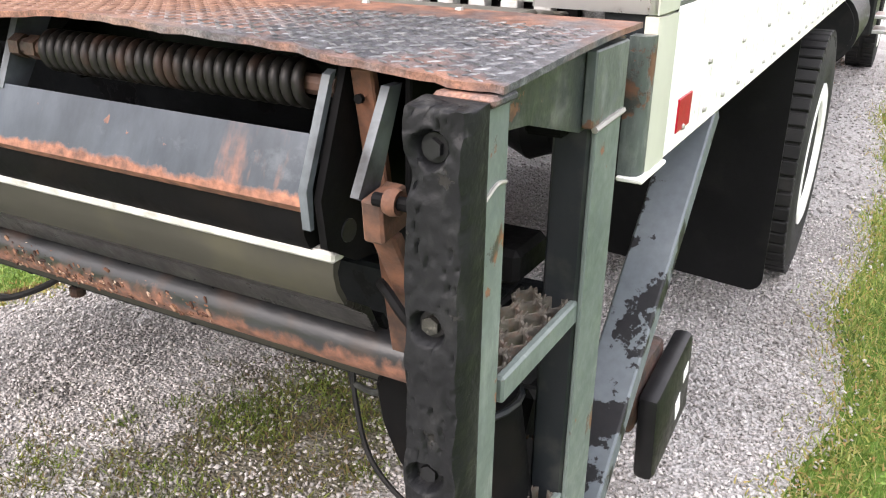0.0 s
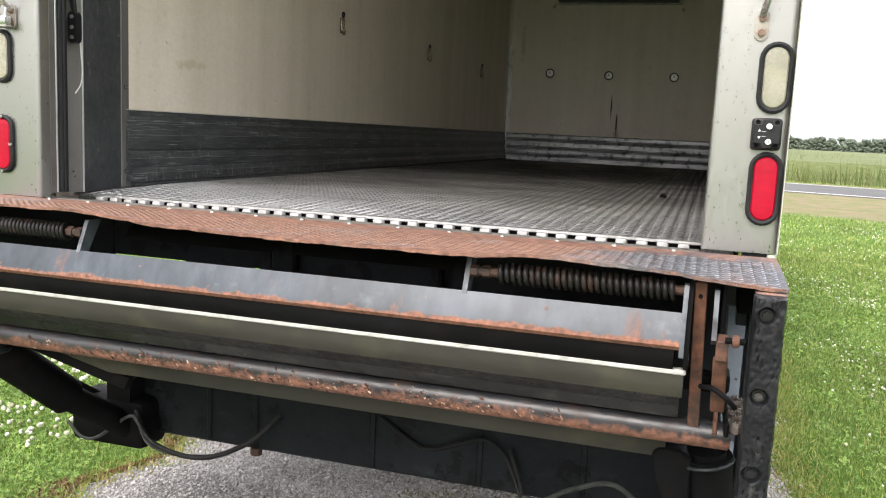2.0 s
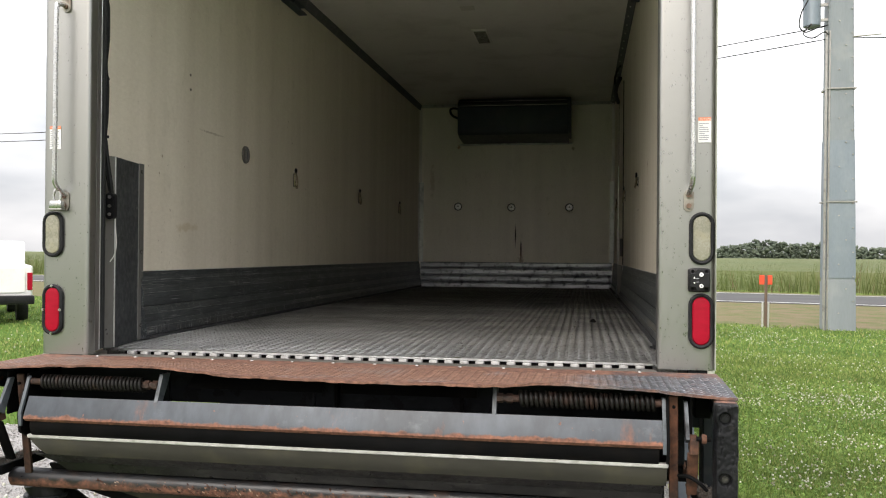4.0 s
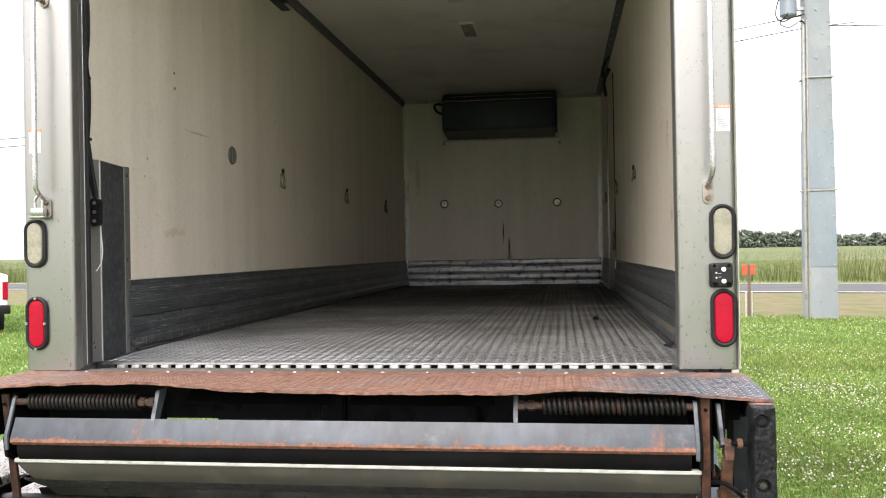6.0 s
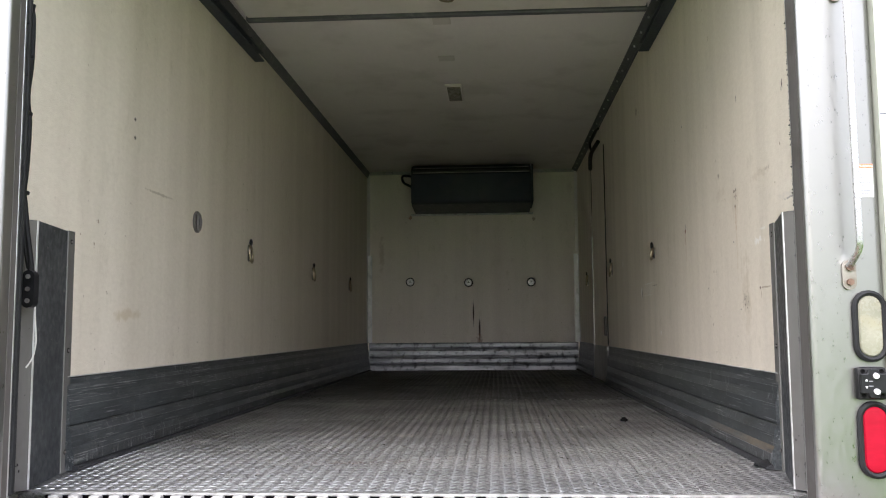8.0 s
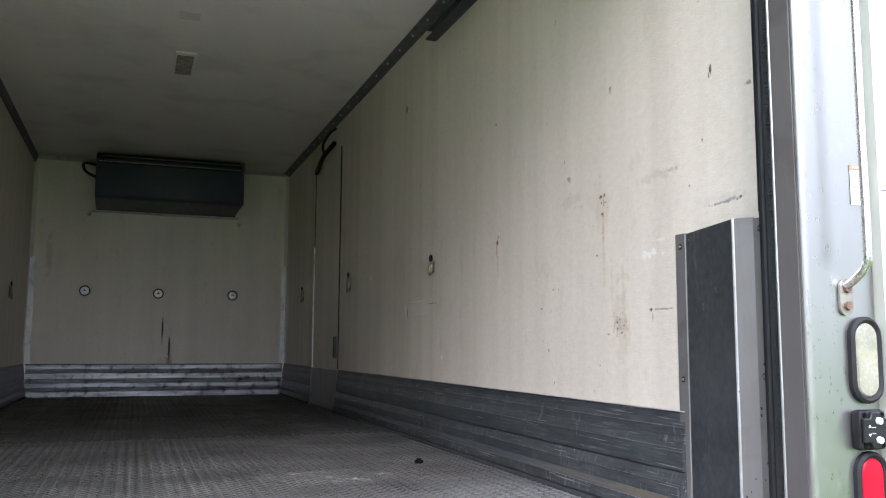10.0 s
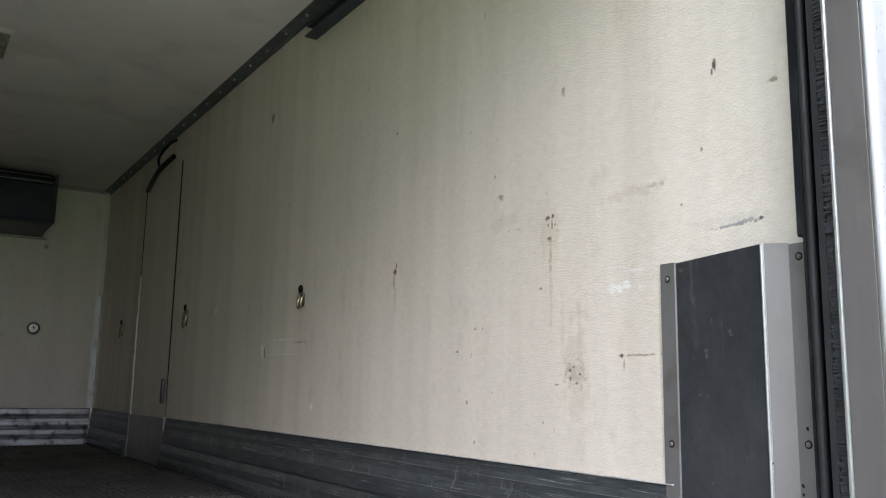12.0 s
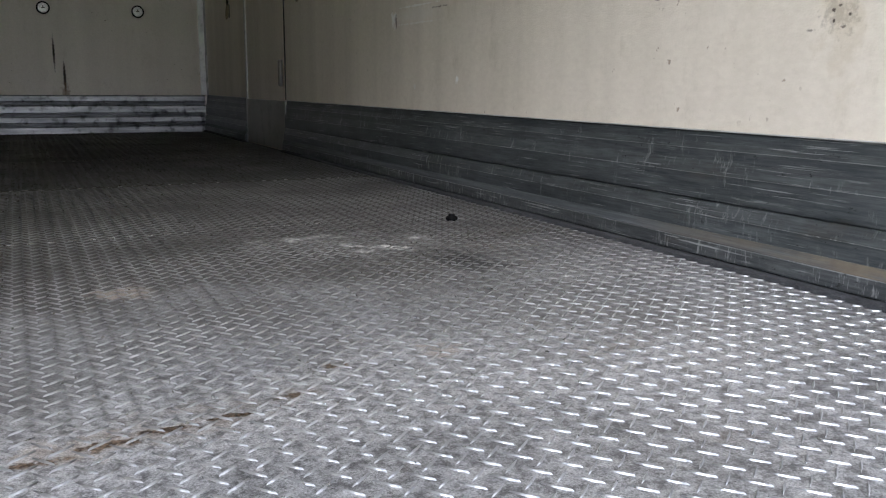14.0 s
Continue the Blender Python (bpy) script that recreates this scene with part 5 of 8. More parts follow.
# leaf colour is paled to stand in for the haze of distance
M_LEAF = island_colours("hazed_distant_leaves", [(0.0, (0.195, 0.238, 0.190)), (0.5, (0.212, 0.258, 0.200)), (1.0, (0.232, 0.278, 0.205))], 1.0, 0.0, translucent=0.5)
places, sizes = [], []
for i in range(330):
    u = -330 + i * 2.0 + rng.uniform(-1.5, 1.5)
    if 96 < u < 112:
        continue
    tall = 5.9 + 1.1 * math.sin(i * 0.17) + 0.6 * math.sin(i * 0.5 + 1) + rng.uniform(-0.6, 0.6)
    wid = rng.uniform(2.6, 4.2)
    for j in range(112):
        a, rr, hh_ = rng.uniform(0, 2 * np.pi), rng.uniform(0, 1) ** 0.5, rng.uniform(0.0, 1)
        bulge = wid * (1 - 0.75 * hh_ ** 2.4)
        uu, ww = u + bulge * rr * math.cos(a), 330 + bulge * rr * math.sin(a) + 12 * math.sin(i * 0.2)
        places.append((uu * RDX + ww * NX, uu * RDY + ww * NY, tall * hh_))
        s = rng.uniform(0.35, 0.75)
        sizes.append((s * 1.2, s * 1.2, s * 0.8))
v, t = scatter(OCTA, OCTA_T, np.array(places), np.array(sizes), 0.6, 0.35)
stuff("woods", v, t, M_LEAF, "low line of distant woods, leaves paled with painted haze", "woods")
places, sizes = [], []
for i in range(260):
    a, rr, hh_ = rng.uniform(0, 2 * np.pi), rng.uniform(0, 1) ** 0.5, rng.uniform(0, 1)
    places.append((78 + 3.0 * rr * math.cos(a), 62 + 3 * rr * math.sin(a), 2.2 + 4.6 * hh_))
    s = rng.uniform(0.2, 0.55)
    sizes.append((s, s, s * 0.7))
tree = thing("tree", (78, 62, 0), "lone leafy roadside tree beyond the field", "tree")
part("trunk", rod((78, 62, 0), (78, 62, 4.2), 0.22, 9, r1=0.09), M_WOOD_POST, tree)
v, t = scatter(OCTA, OCTA_T, np.array(places) - np.array((78, 62, 0)), np.array(sizes), 0.6, 0.35)
me = quick_mesh("crown", v, t)
me.materials.append(M_LEAF)
crown = new("crown", me)
crown.parent = tree

# ---- cargo box: the setting ----
OUT = 1.22


def east_west(s, name, lining, label):
    wall = thing(name, (s * WX, 3.5, FZ), label, "wall", kind="structure")
    part("lining", box(s * WX, s * (OUT - 0.012), 0.17, BY + 0.09, FZ - 0.02, CZ + 0.15), lining, wall, smooth=0)
    # stepped scuff panel: flat faces, grooves and ledges
    prof = [(0.0, 0.0), (0.027, 0.0), (0.027, 0.014), (0.033, 0.016), (0.033, 0.049), (0.023, 0.070), (0.023, 0.106), (0.013, 0.136), (0.009, 0.1365), (0.009, 0.141), (0.0155, 0.1415), (0.0155, 0.198), (0.0075, 0.228), (0.0075, 0.253), (0.003, 0.268), (0.003, 0.288), (0.0, 0.292)]
    spans = ((0.60, 4.60), (5.50, BY)) if s > 0 else ((0.54, BY),)
    for a, b2 in spans:
        part("scuff_panel", prism([(s * (WX - d), FZ + z) for d, z in prof], "y", a, b2), M_KICK, wall, "ribbed dark aluminium scuff panel", smooth=20)
        # thin overlays lighten the sloping ledges as light from above would
        for (d0, z0, d1, z1), mat in (((0.0332, 0.049, 0.0232, 0.070), M_LEDGE_MUD if s > 0 else M_LEDGE), ((0.0232, 0.106, 0.0132, 0.1355), M_LEDGE), ((0.0157, 0.198, 0.0077, 0.228), M_LEDGE), ((0.0077, 0.253, 0.0032, 0.268), M_LEDGE)):
            part("worn_lit_ledge", prism([(s * (WX - d0), FZ + z0), (s * (WX - d0 - 0.0006), FZ + z0 + 0.001), (s * (WX - d1 - 0.0006), FZ + z1), (s * (WX - d1), FZ + z1)], "y", a, b2), mat, wall, "worn sloping ledge of the scuff panel, lit tone in its colour", smooth=0)
        part("lower_face", box(s * (WX - 0.0338), s * (WX - 0.0326), a, b2, FZ + 0.0175, FZ + 0.0475), M_KICK_FACE, wall, "scratched lower face", smooth=0)
        for d, z in ((0.0340, 0.0488), (0.0237, 0.1058), (0.0162, 0.1978), (0.0082, 0.2528)):
            part("chafed_edge", box(s * (WX - d), s * (WX - d + 0.002), a, b2, FZ + z - 0.0009, FZ + z + 0.0009), M_CHAFED, wall, "chafed pale edge of a rib", smooth=0)
        part("top_edge", box(s * (WX - 0.0062), s * (WX - 0.0002), a, b2, FZ + 0.2925, FZ + 0.2955, 0.0008), M_TRIM_BRIGHT, wall, "thin pale edge above the scuff panel", smooth=0)
        part("floor_seal", prism([(s * (WX - 0.028), FZ), (s * (WX - 0.050), FZ), (s * (WX - 0.046), FZ + 0.008), (s * (WX - 0.036), FZ + 0.0125), (s * (WX - 0.028), FZ + 0.0128)], "y", a, b2), M_SEAL, wall)
    # outside skin: bottom rail and upright panels with joints
    part("bottom_rail", box(s * (OUT - 0.012), s * (OUT + 0.004), 0.155, BY + 0.09, 1.085, 1.30, 0.003), M_WHITE, wall, "white bottom rail")
    joints = [0.155] + [0.45 + 1.2 * k for k in range(6)] + [BY + 0.09]
    for y0, y1 in zip(joints, joints[1:]):
        part("outer_panel", box(s * (OUT - 0.012), s * OUT, y0, y1 - 0.005, 1.306, 3.58, 0.002), M_WHITE, wall)
        part("joint_sealant", box(s * (OUT - 0.011), s * (OUT - 0.001), y1 - 0.0048, y1 - 0.0002, 1.306, 3.57), M_LEDGE, wall, "dark sealant in the panel joint", smooth=0)
    part("rail_joint", box(s * (OUT - 0.011), s * (OUT + 0.0005), 0.156, BY + 0.085, 1.3005, 1.3058), M_LEDGE, wall, "dark joint over the bottom rail", smooth=0)
    part("post_joint", box(s * (OUT - 0.011), s * (OUT + 0.0005), 0.1495, 0.1545, 1.09, 3.57), M_DARK, wall, "dark joint beside the rear post", smooth=0)
    rivets = bmesh.new()
    for k in range(46):
        y0 = 0.24 + 0.145 * k
        for z in (1.115, 1.195) if k % 2 else (1.115,):
            rod((s * (OUT + 0.003), y0, z), (s * (OUT + 0.009), y0, z), 0.007, 7, rivets, 0.004)
    part("rivets", rivets, M_STEEL_DULL, wall)["kind"] = "stuff"
    part("reflector", box(s * (OUT + 0.003), s * (OUT + 0.0065), 0.20, 0.28, 1.112, 1.164, 0.001), M_LENS_RED, wall, "small red side reflector")
    return wall


wall_east = east_west(1, "wall_east", M_WALL_R, "cream fibreglass side wall with stains, rust marks and scuff panel")
wall_west = east_west(-1, "wall_west", M_WALL_L, "cream fibreglass side wall with dark ribbed scuff panel")

wall_north = thing("wall_north", (0, BY, FZ), "dim cream front wall of the cargo box with bright scuff panel", "wall", kind="structure")
part("lining", box(-WX, WX, BY, BY + 0.09, FZ - 0.02, CZ + 0.15), M_WALL_F, wall_north, smooth=0)
prof = [(0.0, 0.0), (0.020, 0.0), (0.020, 0.045), (0.010, 0.055), (0.010, 0.075), (0.020, 0.085), (0.020, 0.12), (0.010, 0.13), (0.010, 0.15), (0.018, 0.16), (0.018, 0.205), (0.008, 0.215), (0.008, 0.235), (0.014, 0.245), (0.014, 0.28), (0.0, 0.29)]
part("scuff_panel", prism([(BY - d, FZ + z) for d, z in prof], "x", -WX + 0.021, WX - 0.021), M_KICK_BRIGHT, wall_north, "ribbed bright aluminium scuff panel", smooth=20)
for d, z0, z1 in ((0.010, 0.056, 0.074), (0.010, 0.131, 0.149), (0.008, 0.216, 0.234)):
    part("groove_strip", box(-WX + 0.03, WX - 0.03, BY - d - 0.002, BY - d + 0.001, FZ + z0, FZ + z1), M_GROOVE, wall_north, "darker strip in the groove")
for s in (-1, 1):
    part("corner_angle", prism([(s * WX, BY), (s * WX, BY - 0.05), (s * (WX - 0.004), BY - 0.05), (s * (WX - 0.006), BY - 0.006), (s * (WX - 0.05), BY - 0.004), (s * (WX - 0.05), BY)], "z", FZ + 0.292, 2.52), M_TRIM_BRIGHT, wall_north, "pale metal corner angle")
    part("upper_corner", prism([(s * WX, BY), (s * WX, BY - 0.03), (s * (WX - 0.03), BY)], "z", 2.52, CZ), M_CEIL, wall_north)
part("top_trim", prism([(BY, CZ), (BY - 0.03, CZ), (BY, CZ - 0.03)], "x", -WX, WX), M_TRIM_BRIGHT, wall_north)

ceil = bmesh.new()
box(-OUT, OUT, 0.12, BY + 0.09, CZ, CZ + 0.15, bm=ceil)
ceiling = solid("ceiling", ceil, M_CEIL, "dim off-white cargo box ceiling panel", "ceiling", kind="structure", smooth=0)
for s in (-1, 1):
    flat, drop = (0.052, 0.034) if s > 0 else (0.026, 0.062)
    tr = prism([(s * WX, CZ), (s * (WX - flat), CZ), (s * (WX - flat), CZ - 0.006), (s * (WX - 0.010), CZ - drop + 0.010), (s * (WX - 0.010), CZ - drop), (s * WX, CZ - drop)], "y", 0.3, BY)
    solid("trim_ceiling_corner", tr, M_TRIM, "dark grey angle trim along the ceiling corner", "trim", kind="structure", at=(s * WX, 3, CZ - 0.05))
    scr = bmesh.new()
    for k in range(26):
        box(s * (WX - flat * 0.6) - 0.005, s * (WX - flat * 0.6) + 0.005, 0.7 + 0.24 * k, 0.710 + 0.24 * k, CZ - 0.024, CZ - 0.010, bm=scr)
    solid("trim_screw_heads", scr, M_ALU, "small pale screw heads along the ceiling trim", "screws", kind="stuff")

floor = thing("floor", (0, 3.4, FZ), "worn aluminium tread plate floor with raised lugs", "floor", kind="structure")
SEAM_A, SEAM_B = 3.17, 4.37
EDGE = 0.255      # rear edge of the floor plate
# the plates butt at cross seams
bm = prism([(EDGE, FZ - 0.020), (EDGE, FZ - 0.0125), (EDGE + 0.004, FZ - 0.0115), (0.735, FZ), (0.735, FZ - 0.10), (EDGE + 0.03, FZ - 0.10), (EDGE + 0.03, FZ - 0.020)], "x", -WX, WX)
part("floor_plate", bm, M_PLATE, floor, smooth=0)
part("plate_edge", prism([(EDGE - 0.002, FZ - 0.018), (EDGE - 0.002, FZ - 0.0115), (EDGE + 0.006, FZ - 0.0105), (EDGE + 0.006, FZ - 0.018)], "x", -WX + 0.09, WX - 0.09), M_ALU, floor, "bright cut edge of the plate", smooth=0)
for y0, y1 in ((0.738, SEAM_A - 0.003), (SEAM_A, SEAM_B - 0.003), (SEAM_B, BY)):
    part("floor_plate", box(-WX, WX, y0, y1, FZ - 0.10, FZ), M_PLATE if y0 < 2.5 else M_PLATE_DIM_GRIMY, floor, smooth=0)
# steep flanks and a flat narrow crest
LUG = np.array([(-1, 0, 0), (-0.2, -1, 0), (0.2, -1, 0), (1, 0, 0), (0.2, 1, 0), (-0.2, 1, 0), (-0.9, 0, 0.75), (-0.2, -0.34, 0.86), (0.2, -0.34, 0.86), (0.9, 0, 0.75), (0.2, 0.34, 0.86), (-0.2, 0.34, 0.86), (-0.78, 0, 1), (0.78, 0, 1)], dtype=float)
LUG_T = np.array([(i, (i + 1) % 6, 6 + (i + 1) % 6) for i in range(6)] + [(i, 6 + (i + 1) % 6, 6 + i) for i in range(6)]
                 + [(6, 7, 12), (7, 8, 13), (7, 13, 12), (8, 9, 13), (9, 10, 13), (10, 11, 12), (10, 12, 13), (11, 6, 12)])


LUG_LOW = np.array([(-1, 0, 0), (0, -1, 0), (1, 0, 0), (0, 1, 0), (-0.5, 0, 1), (0.5, 0, 1)], dtype=float)
LUG_LOW_T = np.array([(0, 1, 4), (1, 5, 4), (1, 2, 5), (2, 3, 5), (3, 4, 5), (3, 0, 4)])


def lugs(x0, x1, y0, y1, pitch, height_at, angle=0.9, ln=0.0160, wd=0.0026, ht=0.0030, shape=LUG, faces=LUG_T):
    """Raised bars of tread plate, in two crossing directions."""
    gx, gy = np.meshgrid(np.arange(x0 + 0.008, x1 - 0.006, pitch), np.arange(y0 + 0.008, y1 - 0.006, pitch))
    out = []
    for off, a in ((0.0, -angle), (pitch / 2, math.pi / 2 - angle)):
        px, py = gx.ravel() + off, gy.ravel() + off
        ok = (px < x1 - 0.004) & (py < y1 - 0.004)
        px, py = px[ok], py[ok]
        v = shape * np.array((ln, wd, ht))
        r = np.array(((math.cos(a), -math.sin(a), 0), (math.sin(a), math.cos(a), 0), (0, 0, 1)))
        v = (v @ r.T)[None] + np.stack([px, py, height_at(px, py)], 1)[:, None, :]
        t = faces[None] + (np.arange(len(px)) * len(shape))[:, None, None]
        out.append((v.reshape(-1, 3), t.reshape(-1, 3)))
    return join(out)


def floor_height(x, y):
    return FZ - 0.0002 - 0.012 * np.clip((0.735 - y) / (0.735 - EDGE), 0, 1)


for y0, y1, m_ in ((EDGE + 0.012, SEAM_A - 0.012, M_LUG_FLOOR), (SEAM_A + 0.012, BY - 0.02, M_LUG_DIM_GRIMY)):
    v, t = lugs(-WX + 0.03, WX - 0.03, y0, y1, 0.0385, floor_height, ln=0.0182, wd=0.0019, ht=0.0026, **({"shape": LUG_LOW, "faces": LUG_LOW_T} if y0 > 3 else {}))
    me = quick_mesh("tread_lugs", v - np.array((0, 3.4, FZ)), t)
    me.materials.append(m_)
    ob = new("tread_lugs", me)
    ob.parent = floor
    ob["kind"] = "stuff"
for k in range(46):
    x = -1.05 + 0.046 * k
    for y in (SEAM_A, SEAM_B):
        part("seam_weld", box(x - 0.008, x + 0.008, y - 0.006, y + 0.004, FZ, FZ + 0.0022, 0.001), M_LUG, floor, smooth=0)
    if x < 0.5:
        part("seam_weld", box(x - 0.009, x + 0.009, 2.036 + 0.03 * x, 2.043 + 0.03 * x, FZ, FZ + 0.0022, 0.001), M_LUG, floor, smooth=0)
# row of bright blocks over the dark joint at the rear edge, a dirty ledge, and the sill
# near-black recess and bar carry the shade of the gaps between blocks
part("threshold_recess", box(-WX + 0.09, WX - 0.09, 0.06, EDGE + 0.03, FZ - 0.085, FZ - 0.062), M_DARK, floor, "dark recessed joint", smooth=0)
part("threshold_bar", box(-WX + 0.09, WX - 0.09, EDGE + 0.012, EDGE + 0.028, FZ - 0.06, FZ - 0.021, 0.002), M_DARK, floor, "dark bar behind the blocks")
tab = to_mesh("tab", box(-0.016, 0.016, EDGE - 0.030, EDGE - 0.001, FZ - 0.055, FZ - 0.016, 0.005, 2))
tab.materials.append(M_BLOCK)
bmv = Vector((0, 3.4, FZ))
for k in range(35):
    o = new("threshold_block", tab)
    o.parent = floor
    o.location = Vector((-0.99 + 0.0582 * k, 0, 0.0012 * math.sin(k * 2.3))) - bmv
part("dirty_ledge", box(-WX + 0.09, WX - 0.09, EDGE - 0.085, EDGE - 0.031, FZ - 0.06, FZ - 0.027, 0.003), M_TREAD, floor, "ledge with packed dirt")
part("sill_strip", box(-WX + 0.09, WX - 0.09, 0.10, EDGE - 0.086, FZ - 0.06, FZ - 0.021, 0.004), M_STEEL_DULL, floor, "dull grey sill strip")
part("sill_strip", box(-WX + 0.09, WX - 0.09, 0.003, 0.099, FZ - 0.06, FZ - 0.013, 0.004), M_STEEL_DULL, floor)
plug = bmesh.new()
rod((0.84, 1.95, FZ), (0.84, 1.95, FZ + 0.020), 0.013, 10, plug, 0.009)
box(0.824, 0.858, 1.942, 1.960, FZ + 0.001, FZ + 0.014, 0.004, bm=plug)
solid("rubber_scrap", plug, M_DARK, "small black scrap lying on the tread plate floor", "scrap", at=(0.84, 1.95, FZ))

# rear frame of the box
frame_ob = thing("trim_rear_frame", (0, 0.05, FZ), "brushed stainless steel rear frame round the door opening", "door frame", kind="structure")
for s, f, j0, j1 in ((-1, 0.0, 0.050, 0.078), (1, 0.066, 0.083, 0.144)):
    # f: the post's face; j0 to j1: the dull jamb behind it
    o = [(s * 1.035, j0 - 0.001), (s * 1.035, f + 0.014), (s * 1.0362, f + 0.008), (s * 1.0395, f + 0.004), (s * 1.044, f + 0.002), (s * 1.052, f + 0.001), (s * (OUT - 0.018), f), (s * (OUT - 0.010), f + 0.0005), (s * (OUT - 0.003), f + 0.004), (s * OUT, f + 0.012), (s * OUT, f + 0.018), (s * OUT, 0.15), (s * (OUT - 0.03), 0.15), (s * (OUT - 0.03), j0 - 0.001)]
    part("post", prism(o, "z", FZ - 0.006, 3.6), M_STEEL, frame_ob, "tall brushed stainless post", smooth=50)
    part("jamb", box(s * 1.0355, s * 1.05, j0, j1, FZ + 0.002, 3.4, 0.002), M_GUARD_STEEL, frame_ob, "dull inner jamb face")
    # added dark plate in place of the foot's unlit inner face
    part("foot_shade_plate", box(s * 1.14, s * 1.1995, f + 0.012, 0.14, 1.10, FZ - 0.004, 0.002), M_POST, frame_ob, "dark plate standing for the foot's unlit inner face")
    part("foot_front", prism([(s * 1.190, f - 0.030), (s * (OUT - 0.012), f - 0.030), (s * (OUT - 0.003), f - 0.024), (s * OUT, f - 0.012), (s * OUT, f - 0.001), (s * 1.190, f - 0.001)], "z", 1.085, FZ - 0.030), M_UPPER, frame_ob, "grey folded front of the foot", smooth=50)
    part("post_foot", prism([(s * 1.200, f), (s * (OUT - 0.002), f), (s * (OUT + 0.003), f + 0.006), (s * (OUT + 0.003), 0.15), (s * 1.200, 0.15)], "z", 1.085, FZ - 0.008), M_CREAM, frame_ob, "lower end of the post beside the dock plate", smooth=50)
    part("jamb_strip", box(s * 1.038, s * 1.058, j1 + 0.002, j1 + 0.012, FZ + 0.002, 3.4, 0.003), M_ALU, frame_ob, "bright edge strip")
    bristle = bmesh.new()
    for k in range(660):
        z = FZ + 0.004 + 0.0031 * k
        w_ = 0.004 * rng.uniform(0, 1) + (0.004 if rng.uniform(0, 1) < 0.06 else 0.0)
        box(s * ((1.0475 if s > 0 else 1.050) - w_), s * 1.09, j1 + 0.014, j1 + 0.026 + 0.006 * rng.uniform(0, 1), z, z + 0.0029, bm=bristle)
    part("brush_seal", bristle, M_SEAL, frame_ob, "black brush seal with uneven tufts", smooth=0)
    part("side_skin", box(s * (OUT + 0.0005), s * (OUT + 0.003), 0.045, 0.149, FZ - 0.004, 3.6, 0.0008), M_CREAM, frame_ob, "aged cream paint on the side of the post")
    part("foot_plate", box(s * 1.19, s * (OUT + 0.008), f - 0.034, 0.152, 1.077, 1.0845, 0.002), M_WHITE, frame_ob)
part("header", box(-OUT, OUT, 0.0, 0.12, 3.42, 3.6, 0.01), M_STEEL, frame_ob)
part("sill", box(-1.0, 1.0, 0.0, 0.10, 1.158, FZ - 0.087, 0.004), M_DARK, frame_ob, "dark steel sill below the threshold")

# ---- roll-up door, stored open under the ceiling ----
for s, ty in ((-1, 0.118), (1, 0.183)):
    track = thing("door_track", (s * 1.09, 0.15, FZ), "dark steel roller track running up the jamb and under the ceiling", "door track", "door tracks")
    prof = [(0, 0), (0.05, 0), (0.05, 0.006), (0.006, 0.006), (0.006, 0.044), (0.05, 0.044), (0.05, 0.05), (0, 0.05)]
    part("upright", prism([(s * (1.118 - a), ty + b2) for a, b2 in prof], "z", FZ + 0.002, 3.0), M_POST, track)
    part("track_lip", box(s * 1.052, s * 1.068, ty - 0.005, ty + 0.010, FZ + 0.002, 3.0, 0.002), M_LIPGREY, track, "grey inner lip of the track")
    part("track_bead", rod((s * 1.070, ty + 0.034, FZ + 0.002), (s * 1.070, ty + 0.034, 3.0), 0.0085, 12), M_BEAD, track, "rounded dark rubber bead")
    part("wall_cover", box(s * 1.085, s * 1.1235, ty + 0.052, ty + 0.075, 2.07, 3.0, 0.003), M_POST, track, "dark cover strip beside the wall")
    bend = [(s * 1.09, 0.215 + 0.3 * (1 - math.cos(a)), 3.0 + 0.3 * math.sin(a)) for a in [math.pi / 2 * k / 8 for k in range(9)]]
    part("bend", hose(bend, 0.026, 8, 1), M_BLACK, track)
    part("runner", prism([(s * (1.124 - a), 3.285 + b2) for a, b2 in [(0, 0), (0.055, 0), (0.055, 0.008), (0.01, 0.008), (0.01, 0.048), (0.048, 0.048), (0.048, 0.056), (0, 0.056)]], "y", 0.515, 2.58), M_UNIT, track)
    part("hanger", box(s * 1.085, s * 1.122, 2.38, 2.44, 3.32, CZ - 0.064, 0.004), M_UNIT, track)
roll_door = thing("roll_up_door", (0, 1.3, 3.36), "pale roll-up cargo door stored open under the ceiling", "door")
for k in range(4):
    y0 = 0.335 + 0.445 * k
    part("panel", box(-1.03, 1.03, y0, y0 + 0.437, 3.365, 3.395, 0.006), M_DOOR_PANEL, roll_door)
    for x in (-0.36, 0.36):
        part("hinge", box(x - 0.025, x + 0.025, y0 - 0.03, y0 + 0.09, 3.353, 3.366, 0.004), M_UNIT, roll_door, "dark steel hinge")
    for s in (-1, 1):
        part("roller_bracket", box(s * 0.94, s * 1.035, y0 + 0.02, y0 + 0.08, 3.345, 3.366, 0.004), M_CHROME, roll_door)
part("edge_seal", box(-1.04, 1.04, 2.115, 2.16, 3.355, 3.40, 0.005), M_TRIM, roll_door, "grey rubber edge seal")
part("label_plate", box(0.30, 0.46, 1.775, 1.825, 3.3625, 3.3652), M_PAPER, roll_door)
part("pull_strap", hose([(-0.02, 1.865, 3.362), (0.0, 1.895, 3.345), (0.05, 1.905, 3.344), (0.07, 1.875, 3.362)], 0.006, 6), M_BRONZE, roll_door)

